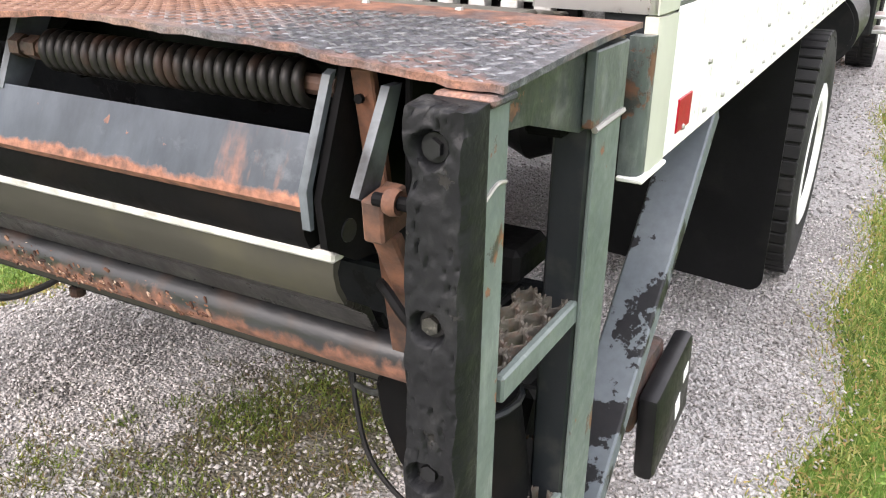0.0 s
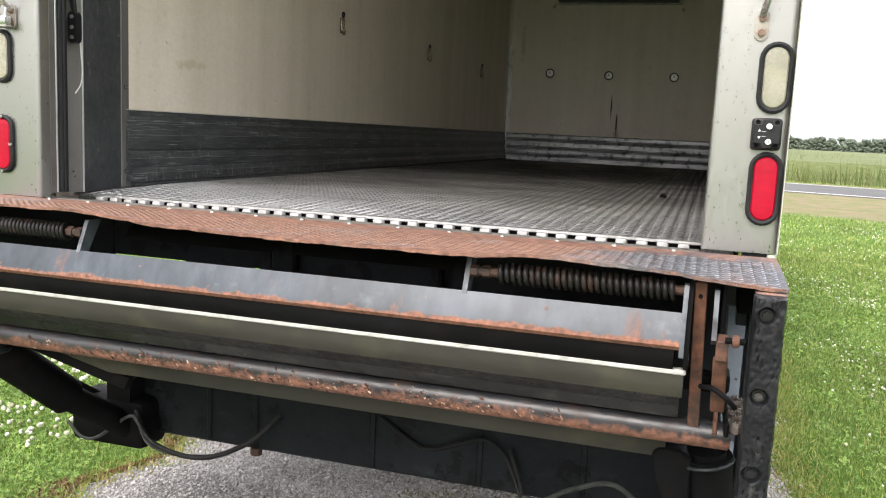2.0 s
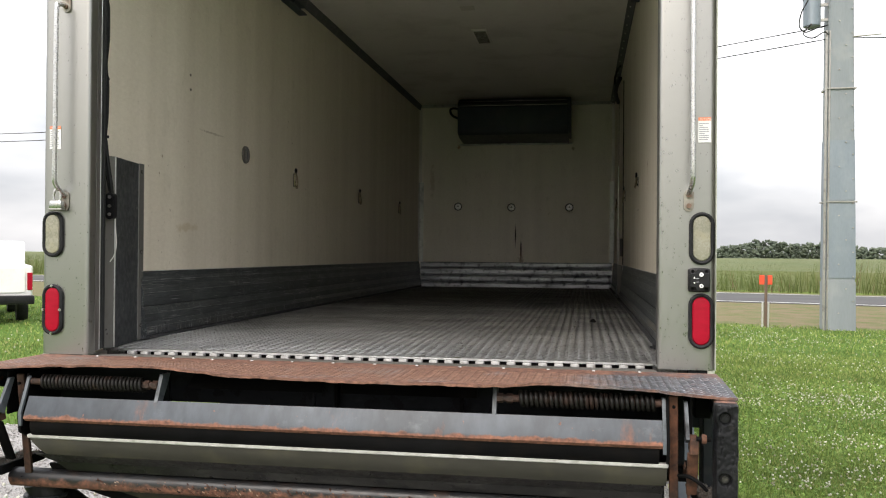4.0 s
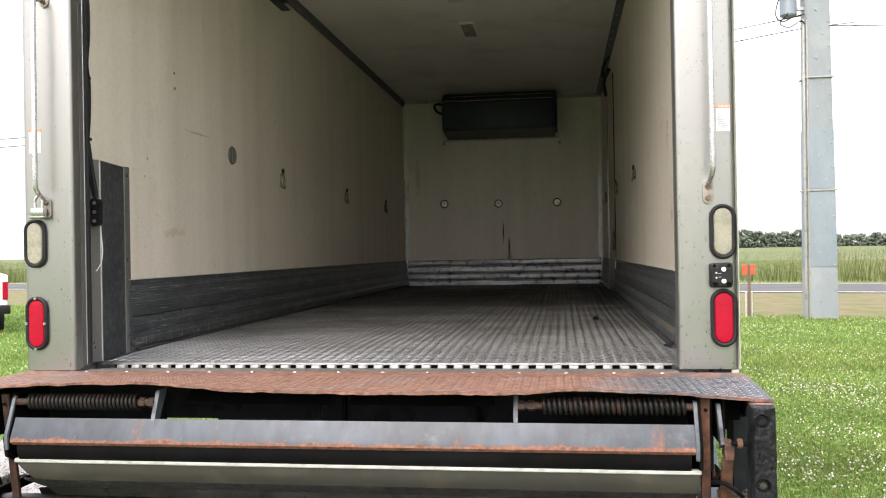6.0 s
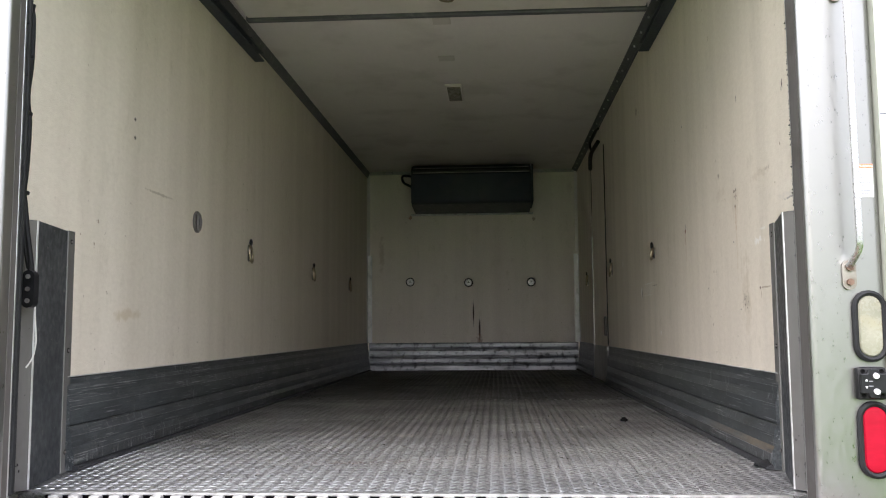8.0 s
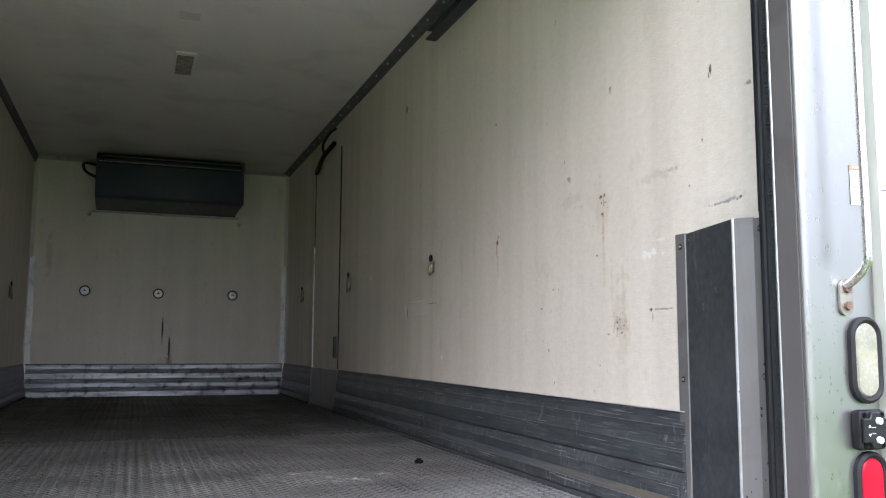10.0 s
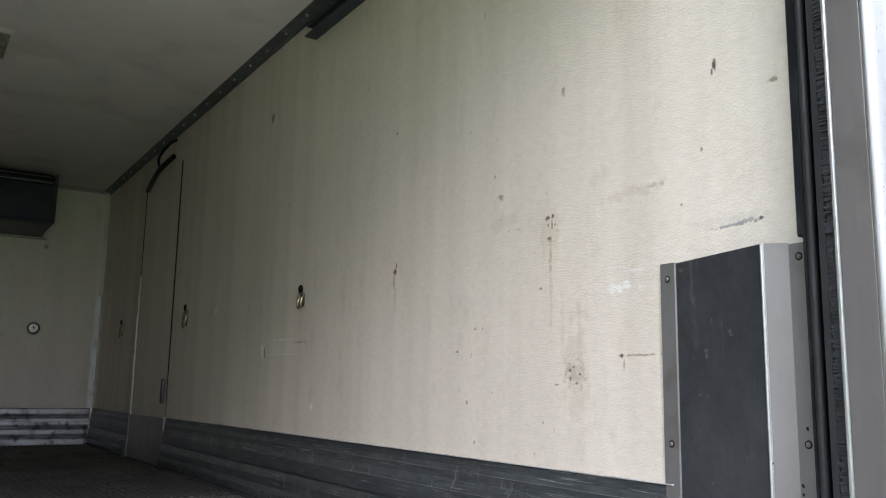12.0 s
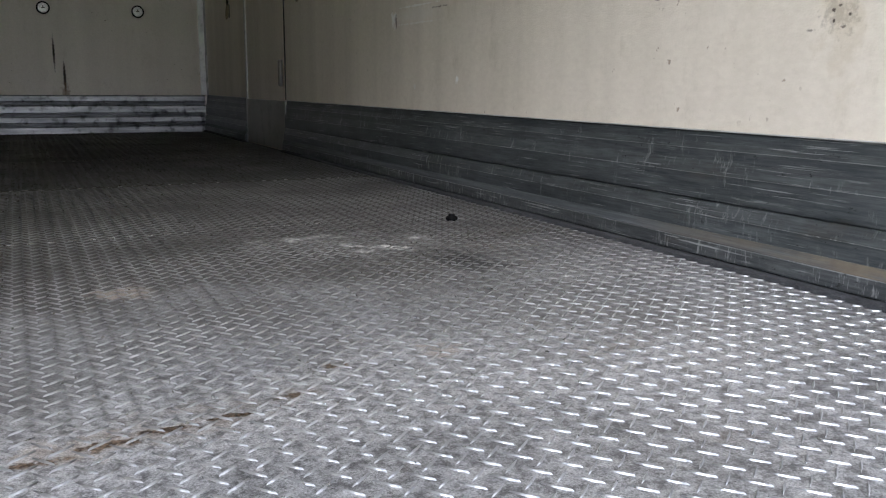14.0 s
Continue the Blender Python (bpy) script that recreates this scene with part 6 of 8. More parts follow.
# ---- corner guards by the opening ----
GUARDS = ((1, 1.062, 0.318, 0.580, 1.089, 0.279, 0.236, "scuffed dark corner guard plate protecting the door track"),
          (-1, 1.078, 0.256, 0.515, 1.103, 0.195, 0.180, "dark corner guard plate beside the pendant control"))
for s, ex, ey, oy, rx0, ry0, ty, who in GUARDS:
    guard = thing("corner_guard", (s * 1.09, 0.4, FZ), who, "corner guard", "corner guards")
    base = FZ - 0.006
    part("face_plate", prism([(s * (WX - 0.001), oy), (s * ex, ey), (s * (ex + 0.004), ey - 0.003), (s * WX, oy - 0.004)], "z", base, 2.063), M_GUARD, guard, smooth=0)
    part("wall_flange", prism([(s * (WX - 0.001), oy), (s * (WX - 0.004), oy + 0.002), (s * (WX - 0.004), oy + 0.042), (s * (WX - 0.0005), oy + 0.042)], "z", base, 2.065), M_FLANGE, guard, "flat steel flange against the wall", smooth=0)
    part("bright_edge", rod((s * (ex + 0.001), ey - 0.002, base), (s * (ex + 0.001), ey - 0.002, 2.063), 0.0042, 8), M_ALU, guard, "worn bright folded edge")
    part("return_plate", prism([(s * ex, ey - 0.005), (s * (ex + 0.004), ey - 0.003), (s * (rx0 + 0.004), ry0 + 0.001), (s * rx0, ry0 - 0.001)], "z", base, 2.063), M_FLANGE, guard, smooth=0)
    part("track_flange", prism([(s * rx0, ry0), (s * (rx0 + 0.004), ry0), (s * (rx0 + 0.004), ty), (s * rx0, ty)], "z", base, 2.06), M_FLANGE, guard, smooth=0)
    for y0, x0, zs in ((oy + 0.022, WX - 0.004, (2.03, 1.68, 1.36)), ((ry0 + ty) / 2, rx0, (2.035, 1.70, 1.38))):
        for z in zs:
            rivet = part("rivet", rod((s * x0, y0, z), (s * (x0 - 0.004), y0, z), 0.0058, 9, r1=0.0032), M_GUARD_STEEL, guard)
            part("grime_ring", lathe([(0.0055, s * 0.0002), (0.0080, s * 0.0002), (0.0075, -s * 0.0008), (0.0056, -s * 0.0011)], (s * x0, y0, z), "x", 12), M_GRIME, rivet, "ring of black grime round the rivet")
    flakes = bmesh.new()
    for k in range(30):
        u, z = rng.uniform(0, 1), 1.33 + 0.42 * rng.uniform(0, 1) ** 1.9
        if k % 3:
            px, py = rx0 - 0.0004, ry0 + (ty - ry0) * u
        else:
            px, py = ex + (rx0 - ex) * u - 0.0006, ey + (ry0 - ey) * u - 0.0048
        r = 0.0008 + 0.0019 * rng.uniform(0, 1) ** 3
        box(s * px - 0.0008, s * px + 0.0008, py - r, py + r, z - 1.6 * r, z + 1.6 * r, 0.0004, bm=flakes, turn=pose(0, 0, 0, rng.uniform(-40, 40)))
    part("grime_flakes", flakes, M_GRIME, guard, "specks of black grime", smooth=0)["kind"] = "stuff"

flap_ = bmesh.new()
for k_, (y0, z0, w0) in enumerate(((0.61, 0.014, 0.02), (0.635, 0.026, 0.035), (0.665, 0.020, 0.04), (0.70, 0.009, 0.03), (0.73, 0.004, 0.012))):
    for dx, dz in ((0.0, z0 + 0.006), (-w0, max(0.004, z0 * 0.55)), (-w0, max(0.001, z0 * 0.55 - 0.004)), (0.0, z0)):
        flap_.verts.new((WX - 0.030 + dx, y0, FZ - 0.003 + dz))
flap_.verts.ensure_lookup_table()
for k_ in range(4):
    for q in range(4):
        flap_.faces.new([flap_.verts[i] for i in (k_ * 4 + q, k_ * 4 + (q + 1) % 4, k_ * 4 + 4 + (q + 1) % 4, k_ * 4 + 4 + q)])
flap_.faces.new(flap_.verts[0:4])
flap_.faces.new(flap_.verts[16:20])
solid("torn_seal_flap", flap_, M_RUBBER, "torn black rubber seal flap curling off the floor edge", "rubber flap", at=(WX - 0.04, 0.68, FZ))

# ---- side door in the east wall ----
side_door = thing("door_1", (WX, 5.05, FZ), "flush cream side door with a bright hinge edge, shut", "door", kind="structure")
part("leaf", box(WX - 0.006, WX + 0.0, 4.615, 5.485, FZ + 0.295, 3.19, 0.002), M_WALL_L, side_door)
part("kick_plate", box(WX - 0.014, WX - 0.002, 4.605, 5.49, FZ + 0.006, FZ + 0.290, 0.003), M_STEEL_DULL, side_door, "plain grey kick plate")
part("hinge_strip", box(WX - 0.016, WX, 5.488, 5.512, FZ + 0.004, 2.55, 0.003), M_TRIM_BRIGHT, side_door, "bright upright strip")
part("gasket", box(WX - 0.008, WX, 4.604, 4.611, FZ + 0.295, 3.2, 0.002), M_SEAL, side_door)
part("gasket_upper", box(WX - 0.009, WX, 5.488, 5.50, 2.55, 3.2, 0.002), M_SEAL, side_door)
part("latch", box(WX - 0.026, WX - 0.004, 4.645, 4.69, 1.675, 1.83, 0.010, 2), M_GUARD_STEEL, side_door, "dull steel latch handle")
part("release_bar", hose([(WX - 0.02, 5.42, 3.155), (WX - 0.05, 5.15, 3.175), (WX - 0.06, 4.95, 3.20), (WX - 0.03, 4.74, 3.25)], 0.018, 8), M_BLACK, side_door, "black overhead release bar")
part("release_hook", hose([(WX - 0.05, 4.98, 3.2), (WX - 0.07, 4.96, 3.28), (WX - 0.05, 4.8, 3.34), (WX - 0.03, 4.70, 3.35)], 0.010, 8), M_BLACK, side_door)


# ---- tie-down rings ----
def tie_ring(s, y, z, label, group, hang=0.050):
    """A tie-down ring: an oval back plate, a small eye above and a tarnished ring; hang: the ring's half height."""
    t_ = thing("tie_down_ring", (s * WX, y, z), label, "tie-down ring", group)
    back = [(y + p, z + q) for p, q in stadium(0.0, 0.0, 0.034, hang * 1.9)]
    part("back_plate", prism(back, "x", s * WX, s * (WX - 0.004)), M_GUARD_STEEL, t_, "thin dark back plate")
    w_ = 0.56 * hang
    pts = [(s * (WX - 0.010 - 0.010 * (1 - math.sin(a)) / 2), y + w_ * math.cos(a), z - 0.004 + hang * math.sin(a)) for a in [2 * math.pi * k / 24 for k in range(24)]]
    part("ring", hose(pts, 0.0062, 8, 1, closed=True), M_RING, t_, "tarnished brassy ring")
    eye = [(s * (WX - 0.014), y + 0.013 * math.cos(a), z + hang + 0.010 + 0.014 * math.sin(a)) for a in [2 * math.pi * k / 12 for k in range(12)]]
    part("eye", hose(eye, 0.0055, 7, 1, closed=True), M_BLACK, t_, "dark eye over the ring")
    for dz in (hang + 0.010, 0.020, -0.016):
        part("bolt", rod((s * (WX - 0.004), y, z + dz), (s * (WX - 0.014), y, z + dz), 0.0075, 8, r1=0.005), M_CHROME if dz > 0.015 else M_BLACK, t_)


def tie_socket(s, y, z, label, group):
    """A round socket with a dark rim and a shallow blue-grey cup."""
    t_ = thing("tie_down_socket", (s * WX, y, z), label, "tie-down socket", group)
    part("rim", lathe([(r, -s * d) for r, d in ((0.050, 0.0), (0.050, 0.006), (0.045, 0.011), (0.038, 0.010), (0.035, 0.004), (0.032, 0.002))], (s * WX, y, z), "x", 28), M_GUARD_STEEL, t_, "dark worn rim")
    part("cup", lathe([(r, -s * d) for r, d in ((0.034, 0.0), (0.034, 0.003), (0.024, 0.0015), (0.004, 0.001))], (s * WX, y, z), "x", 24), M_UNIT, t_, "blue-grey cup")
    part("cross_pin", rod((s * (WX - 0.006), y, z - 0.033), (s * (WX - 0.006), y, z + 0.033), 0.0055, 8), M_GUARD_STEEL, t_, "dull pin across the cup")


tie_socket(-1, 1.684, 2.239, "round dark-rimmed tie-down socket on the cream side wall", "sockets on the west wall")
for y, z in ((2.51, 2.168), (4.15, 2.158), (5.74, 2.150)):
    tie_ring(-1, y, z, "tarnished tie-down ring on the cream side wall", "rings on the west wall")
tie_ring(1, 2.60, 2.148, "folded tie-down ring on the stained side wall", "rings on the east wall", 0.032)
for y, z in ((4.30, 2.178), (5.98, 2.19)):
    tie_ring(1, y, z, "tarnished tie-down ring on the stained side wall", "rings on the east wall")
for x, z in ((-0.664, 2.238), (-0.041, 2.227), (0.622, 2.226)):
    t_ = thing("anchor_ring", (x, BY, z), "round bright anchor socket on the front wall", "anchor", "anchors on the front wall")
    part("rim", lathe([(0.046, 0.0), (0.047, -0.008), (0.042, -0.012), (0.039, -0.010), (0.037, -0.004)], (x, BY, z), "y", 28), M_BLACK, t_, "dark rim")
    part("cup", lathe([(0.002, -0.0125), (0.020, -0.0122), (0.034, -0.0095), (0.0375, -0.002)], (x, BY, z), "y", 24), M_CUP, t_, "pale domed cup")
    part("cross_bar", box(x - 0.012, x + 0.012, BY - 0.017, BY - 0.010, z - 0.0035, z + 0.0035, 0.002), M_GUARD_STEEL, t_)
    part("stem", box(x - 0.0035, x + 0.0035, BY - 0.0175, BY - 0.0105, z - 0.004, z + 0.016, 0.002), M_GUARD_STEEL, t_)

# ---- refrigeration unit ----
unit = thing("refrigeration_unit", (0, 6.6, 3.4), "dark evaporator unit of the refrigerated box below the ceiling", "refrigeration unit")
part("case", prism([(6.34, 3.30), (6.36, 3.022), (6.40, 3.005), (6.878, 3.005), (6.878, CZ - 0.005), (6.52, CZ - 0.005)], "x", -0.60, 0.615, bev=0.008), M_UNIT, unit)
part("top_louvre", prism([(6.355, 3.315), (6.37, 3.33), (6.46, 3.395), (6.45, 3.405), (6.352, 3.335)], "x", -0.60, 0.615), M_BLACK, unit, "slim dark louvre")
# two rods added for the bright reflections along the case top
for y_, z_ in ((6.348, 3.318), (6.40, 3.375)):
    part("glint_line", rod((-0.58, y_, z_), (0.60, y_, z_), 0.0035, 6), M_STEEL_DULL, unit, "thin bright rod standing for a reflection on the case")
for k in range(4):
    part("slat", box(-0.57, 0.585, 6.37 + 0.03 * k, 6.376 + 0.03 * k, 3.315 + 0.02 * k, 3.33 + 0.02 * k, 0.001), M_TRIM, unit)
part("drip_pan", prism([(6.41, 3.004), (6.45, 2.995), (6.80, 2.966), (6.878, 2.966), (6.878, 3.004)], "x", -0.60, 0.615), M_TRIM, unit, "grey drip pan below the case")
part("pan_edge", box(-0.645, 0.652, 6.80, 6.878, 2.948, 2.959, 0.003), M_TRIM_BRIGHT, unit, "pale drip tray edge")
part("side_cap", box(0.616, 0.64, 6.37, 6.87, 3.01, 3.40, 0.006), M_UNIT, unit)
part("pipe", hose([(-0.60, 6.5, 3.20), (-0.68, 6.5, 3.24), (-0.71, 6.53, 3.30), (-0.69, 6.58, 3.335), (-0.60, 6.62, 3.33)], 0.013, 8), M_BLACK, unit, "black bent drain pipe")
lamp = thing("ceiling_lamp", (-0.01, 3.8, CZ), "small square unlit lamp plate on the ceiling", "ceiling lamp")
part("bezel", box(-0.088, 0.034, 3.61, 4.045, CZ - 0.010, CZ, 0.004), M_CEIL, lamp)
part("diffuser", box(-0.074, 0.020, 3.65, 4.005, CZ - 0.016, CZ - 0.0105, 0.003), M_LENS_CLEAR, lamp, "grey diffuser")
for x, y in ((-0.03, 3.05), (-0.02, 2.4)):
    solid("ceiling_patch", box(x - 0.06, x + 0.04, y - 0.05, y + 0.05, CZ - 0.004, CZ, 0.0015), M_DOOR_PANEL, "small pale patch on the ceiling", "patch", "patches on the ceiling", at=(x, y, CZ))


# ---- lamps and fittings on the rear posts ----
def oval_ring(x, z, w, h, wi, hi, y0, y1):
    own = bmesh.new()
    a, b2 = stadium(x, z, w, h), stadium(x, z, wi, hi)
    rings = []
    mid = stadium(x, z, (w + wi) / 2, (h + hi) / 2)
    for o, y in ((a, y0), (a, y0 - (y0 - y1) * 0.7), (mid, y1), (b2, y0 - (y0 - y1) * 0.7), (b2, y0)):
        rings.append([own.verts.new((p[0], y, p[1])) for p in o])
    k = len(a)
    for r0, r1 in zip(rings, rings[1:]):
        for i in range(k):
            own.faces.new((r0[i], r0[(i + 1) % k], r1[(i + 1) % k], r1[i]))
    return own


def oval_lens(x, z, w, h, y0, y1):
    own = bmesh.new()
    rings = []
    for f, y in ((1.0, y0), (0.97, y0 + (y1 - y0) * 0.7), (0.86, y1), (0.4, y1 - 0.0015)):
        rings.append([own.verts.new((p[0], y, p[1])) for p in stadium(x, z, w * f, h - w * (1 - f))])
    k = len(rings[0])
    for r0, r1 in zip(rings, rings[1:]):
        for i in range(k):
            own.faces.new((r0[i], r0[(i + 1) % k], r1[(i + 1) % k], r1[i]))
    own.faces.new(rings[-1])
    own.faces.new(rings[0][::-1])
    return own


def oval_lamp(x, z, h, lens, label, name, group, flange=False):
    t_ = thing(name, (x, 0, z), label, "vehicle lamp", group)
    part("grommet", oval_ring(x, z, 0.082, h, 0.058, h - 0.026, 0.001, -0.014), M_RUBBER, t_, "black rubber grommet")
    part("lens", oval_lens(x, z, 0.059, h - 0.025, 0.0, -0.012), lens, t_)
    if flange:
        for dx, dz in ((0.0345, 0), (-0.0345, 0), (0, h / 2 - 0.007), (0, -h / 2 + 0.007)):
            part("screw", rod((x + dx, -0.012, z + dz), (x + dx, -0.017, z + dz), 0.005, 8), M_CHROME, t_)
    return t_


oval_lamp(1.172, 1.462, 0.188, M_LENS_RED, "red oval tail lamp in a black grommet", "tail_lamp", "tail lamps")
oval_lamp(-1.174, 1.462, 0.190, M_LENS_RED, "red oval tail lamp in a screwed black flange", "tail_lamp", "tail lamps", True)
oval_lamp(1.173, 1.74, 0.178, M_LENS_CLEAR, "yellowed clear oval reversing lamp", "reversing_lamp", "reversing lamps")
oval_lamp(-1.176, 1.744, 0.172, M_LENS_CLEAR, "yellowed clear oval reversing lamp", "reversing_lamp", "reversing lamps")

switch = thing("switch_box", (1.166, 0, 1.6), "black liftgate switch box with two round buttons", "switch box")
part("case", box(1.128, 1.200, -0.024, 0.0, 1.560, 1.640, 0.008, 2), M_PLASTIC, switch)
part("raised_face", prism([(1.133, 1.576), (1.150, 1.576), (1.154, 1.564), (1.176, 1.564), (1.180, 1.576), (1.195, 1.576), (1.195, 1.624), (1.180, 1.624), (1.176, 1.636), (1.154, 1.636), (1.150, 1.624), (1.133, 1.624)], "y", -0.0245, -0.032, bev=0.002), M_BLACK, switch, "raised middle of the case")
for z in (1.619, 1.581):
    knob = part("button", rod((1.169, -0.0325, z), (1.169, -0.039, z), 0.0074, 16, r1=0.0066), M_PAPER, switch, "pale round button")
    part("button_mark", rod((1.169, -0.0385, z), (1.169, -0.0396, z), 0.0026, 10), M_PRINT, knob)
for x in (1.142, 1.187):
    for z in (1.570, 1.630):
        part("screw", lathe([(0.0022, 0.0004), (0.0036, -0.0012), (0.0052, -0.0016), (0.0058, 0.0)], (x, -0.0242, z), "y", 12), M_DARK, switch)
for z, d in ((1.606, 1), (1.594, -1)):
    part("arrow_mark", prism([(1.143, z), (1.150, z), (1.1465, z + 0.006 * d)], "y", -0.0322, -0.0328), M_PAPER, switch, "small pale arrow")
    part("legend", box(1.152, 1.162, -0.0328, -0.0322, z - 0.0008, z + 0.0012), M_PRINT, switch)

for s in (-1, 1):
    grab = thing("grab_bar", (s * 1.135, 0, 1.85), "bright upright grab bar on the rear post", "grab bar", "grab bars")
    part("bar", hose([(s * 1.135, -0.005, 2.60), (s * 1.135, -0.045, 2.592), (s * 1.135, -0.058, 2.55), (s * 1.136, -0.058, 2.2), (s * 1.137, -0.058, 1.97), (s * 1.137, -0.052, 1.93), (s * 1.132, -0.03, 1.905), (s * 1.128, -0.008, 1.89)], 0.0085, 10, 6), M_CHROME, grab)
    for z in (2.612, 1.868):
        part("foot", prism(stadium(s * 1.130, z, 0.034, 0.075), "y", 0.0, -0.006), M_FOOT, grab, "tarnished mounting foot")
        for dz in (0.018, -0.018):
            part("bolt", rod((s * 1.130, -0.005, z + dz), (s * 1.130, -0.014, z + dz), 0.009, 6), M_BOLT, grab)
    st = thing("warning_sticker", (s * 1.168, 0, 2.06), "small white warning sticker with an orange header", "sticker", "warning stickers")
    x0, x1 = (1.160, 1.202) if s > 0 else (-1.196, -1.150)
    part("sheet", box(x0, x1, -0.0014, -0.0004, 2.064, 2.149), M_PAPER, st, smooth=0)
    part("header", box(x0, x1, -0.0022, -0.0015, 2.138, 2.149), M_WARN, st, smooth=0)
    for k, wd in enumerate((0.9, 0.3, 0.8, 0.85, 0.9, 0.5, 0.85, 0.9, 0.8)):
        part("print_line", box(x0 + 0.003, x0 + 0.003 + (x1 - x0 - 0.006) * wd, -0.0022, -0.0015, 2.127 - 0.0068 * k, 2.130 - 0.0068 * k), M_PRINT, st, smooth=0)
    fc = bpy.data.curves.new("word", "FONT")
    fc.body, fc.size, fc.extrude = "WARNING", 0.0078, 0.0002
    tmp = new("word", fc)
    word = bpy.data.meshes.new_from_object(tmp.evaluated_get(bpy.context.evaluated_depsgraph_get()))
    bpy.data.objects.remove(tmp)
    word.materials.append(M_PAPER)
    wo = new("heading_text", word)
    wo.parent = st
    wo.matrix_basis = pose(x0 + 0.005 - s * 1.168, -0.0026, 2.1408 - 2.06, 90)
lock = thing("padlock", (-1.146, 0, 1.86), "worn padlock hanging from the grab bar foot", "padlock")
part("body", box(-1.172, -1.122, -0.040, -0.012, 1.838, 1.868, 0.006, 2), M_CHROME, lock)
part("base_cap", box(-1.174, -1.120, -0.041, -0.011, 1.831, 1.8395, 0.003), M_STEEL_DULL, lock)
part("shackle", hose([(-1.160, -0.026, 1.866), (-1.160, -0.026, 1.895), (-1.147, -0.026, 1.912), (-1.134, -0.026, 1.895), (-1.134, -0.026, 1.866)], 0.005, 8), M_CHROME, lock)

for ob in [o for o in bpy.data.objects if o.parent is None and o.name.split(".")[0] in ("tail_lamp", "reversing_lamp", "switch_box", "grab_bar", "warning_sticker", "padlock")]:
    if ob.location.x > 0:
        ob.location += Vector((0.004, 0.0655, 0))

pendant = thing("pendant_control", (-1.063, 0.205, 1.86), "black pendant control on a cable beside the guard", "control")
part("body", prism(stadium(-1.065, 1.861, 0.036, 0.106), "y", 0.216, 0.190), M_PLASTIC, pendant)
for z in (1.896, 1.861, 1.828):
    part("button", rod((-1.064, 0.191, z), (-1.064, 0.185, z), 0.0065, 10), M_STEEL_DULL, pendant)
part("lead", hose([(-1.066, 0.205, 1.912), (-1.068, 0.202, 1.95), (-1.080, 0.20, 2.03), (-1.090, 0.20, 2.11), (-1.094, 0.20, 2.14), (-1.088, 0.20, 2.22), (-1.086, 0.20, 2.34), (-1.094, 0.20, 2.42), (-1.086, 0.20, 2.52), (-1.086, 0.20, 2.64), (-1.092, 0.20, 2.68)], 0.0085, 8), M_CABLE, pendant, "black cable")
part("second_lead", hose([(-1.072, 0.205, 1.92), (-1.082, 0.198, 1.99), (-1.094, 0.195, 2.10), (-1.094, 0.195, 2.2), (-1.092, 0.195, 2.36), (-1.088, 0.195, 2.40), (-1.094, 0.195, 2.5), (-1.092, 0.195, 2.64), (-1.082, 0.195, 2.69)], 0.007, 8), M_CABLE, pendant)
for z in (2.13, 2.36, 2.53):
    part("cable_clip", box(-1.106, -1.078, 0.185, 0.208, z, z + 0.012, 0.003), M_CABLE, pendant)
solid("white_cord", hose([(-1.068, 0.215, 1.918), (-1.064, 0.222, 1.88), (-1.060, 0.226, 1.78), (-1.055, 0.226, 1.715), (-1.060, 0.222, 1.67), (-1.072, 0.21, 1.64)], 0.0022, 6), M_CORD, "thin white cord looped against the corner guard", "cord", at=(-1.065, 0.22, 1.8))

# ---- liftgate ----
LIP = ((-1.30, 1.296), (-1.1, 1.303), (-0.95, 1.313), (-0.75, 1.319), (-0.55, 1.321), (-0.46, 1.314), (-0.32, 1.303), (-0.1, 1.298), (0.05, 1.297), (0.30, 1.298), (0.52, 1.300), (0.72, 1.310), (0.91, 1.303), (1.05, 1.292), (1.13, 1.284), (1.20, 1.280), (1.30, 1.278))


def dock_height(x, y):
    """The bent dock plate: level by the box, wavy at the lip."""
    lip = np.interp(x, [p[0] for p in LIP], [p[1] for p in LIP])
    k = np.clip((-y - 0.08) / 0.33, 0, 1) ** 1.5
    return 1.2945 * (1 - k) + lip * k


liftgate = thing("liftgate", (0, -0.3, 0.7), "rusty folded steel liftgate with springs, tubes and dock plate", "liftgate")
bm = bmesh.new()
NXS, NYS = 180, 10
grid = []
for i in range(NXS + 1):
    x = -1.212 + 2.428 * i / NXS
    col = []
    for j in range(NYS + 1):
        lipy = -0.418 + 0.008 * min(1.0, max(0.0, (x - 1.04) / 0.07)) - 0.008 * math.sin(3.1 * x + 0.5) - 0.004 * math.sin(17 * x)
        y = 0.0 + (lipy - 0.0) * j / NYS
        rag = 0.004 * noise.noise(Vector((x * 24, 1.5, 0.3))) + 0.003 * noise.noise(Vector((x * 70, 4.5, 2.3))) if j == NYS else 0.0
        col.append(bm.verts.new((x, y + rag, float(dock_height(x, y)) + rag * 0.5)))
    grid.append(col)
for i in range(NXS):
    for j in range(NYS):
        bm.faces.new((grid[i][j], grid[i][j + 1], grid[i + 1][j + 1], grid[i + 1][j]))
ext = bmesh.ops.extrude_face_region(bm, geom=list(bm.faces))
bmesh.ops.translate(bm, vec=(0, 0, -0.007), verts=[e for e in ext["geom"] if isinstance(e, bmesh.types.BMVert)])
part("dock_plate", bm, M_DOCK, liftgate, "bent rusty tread plate with a wavy lip", smooth=50)
v, t = lugs(-1.20, 1.205, -0.402, -0.105, 0.0245, dock_height, 0.5, 0.0105, 0.0026, 0.0014)
me = quick_mesh("tread_lug_field", v - np.array((0, -0.3, 0.7)), t)
me.materials.append(M_DOCK_LUG)
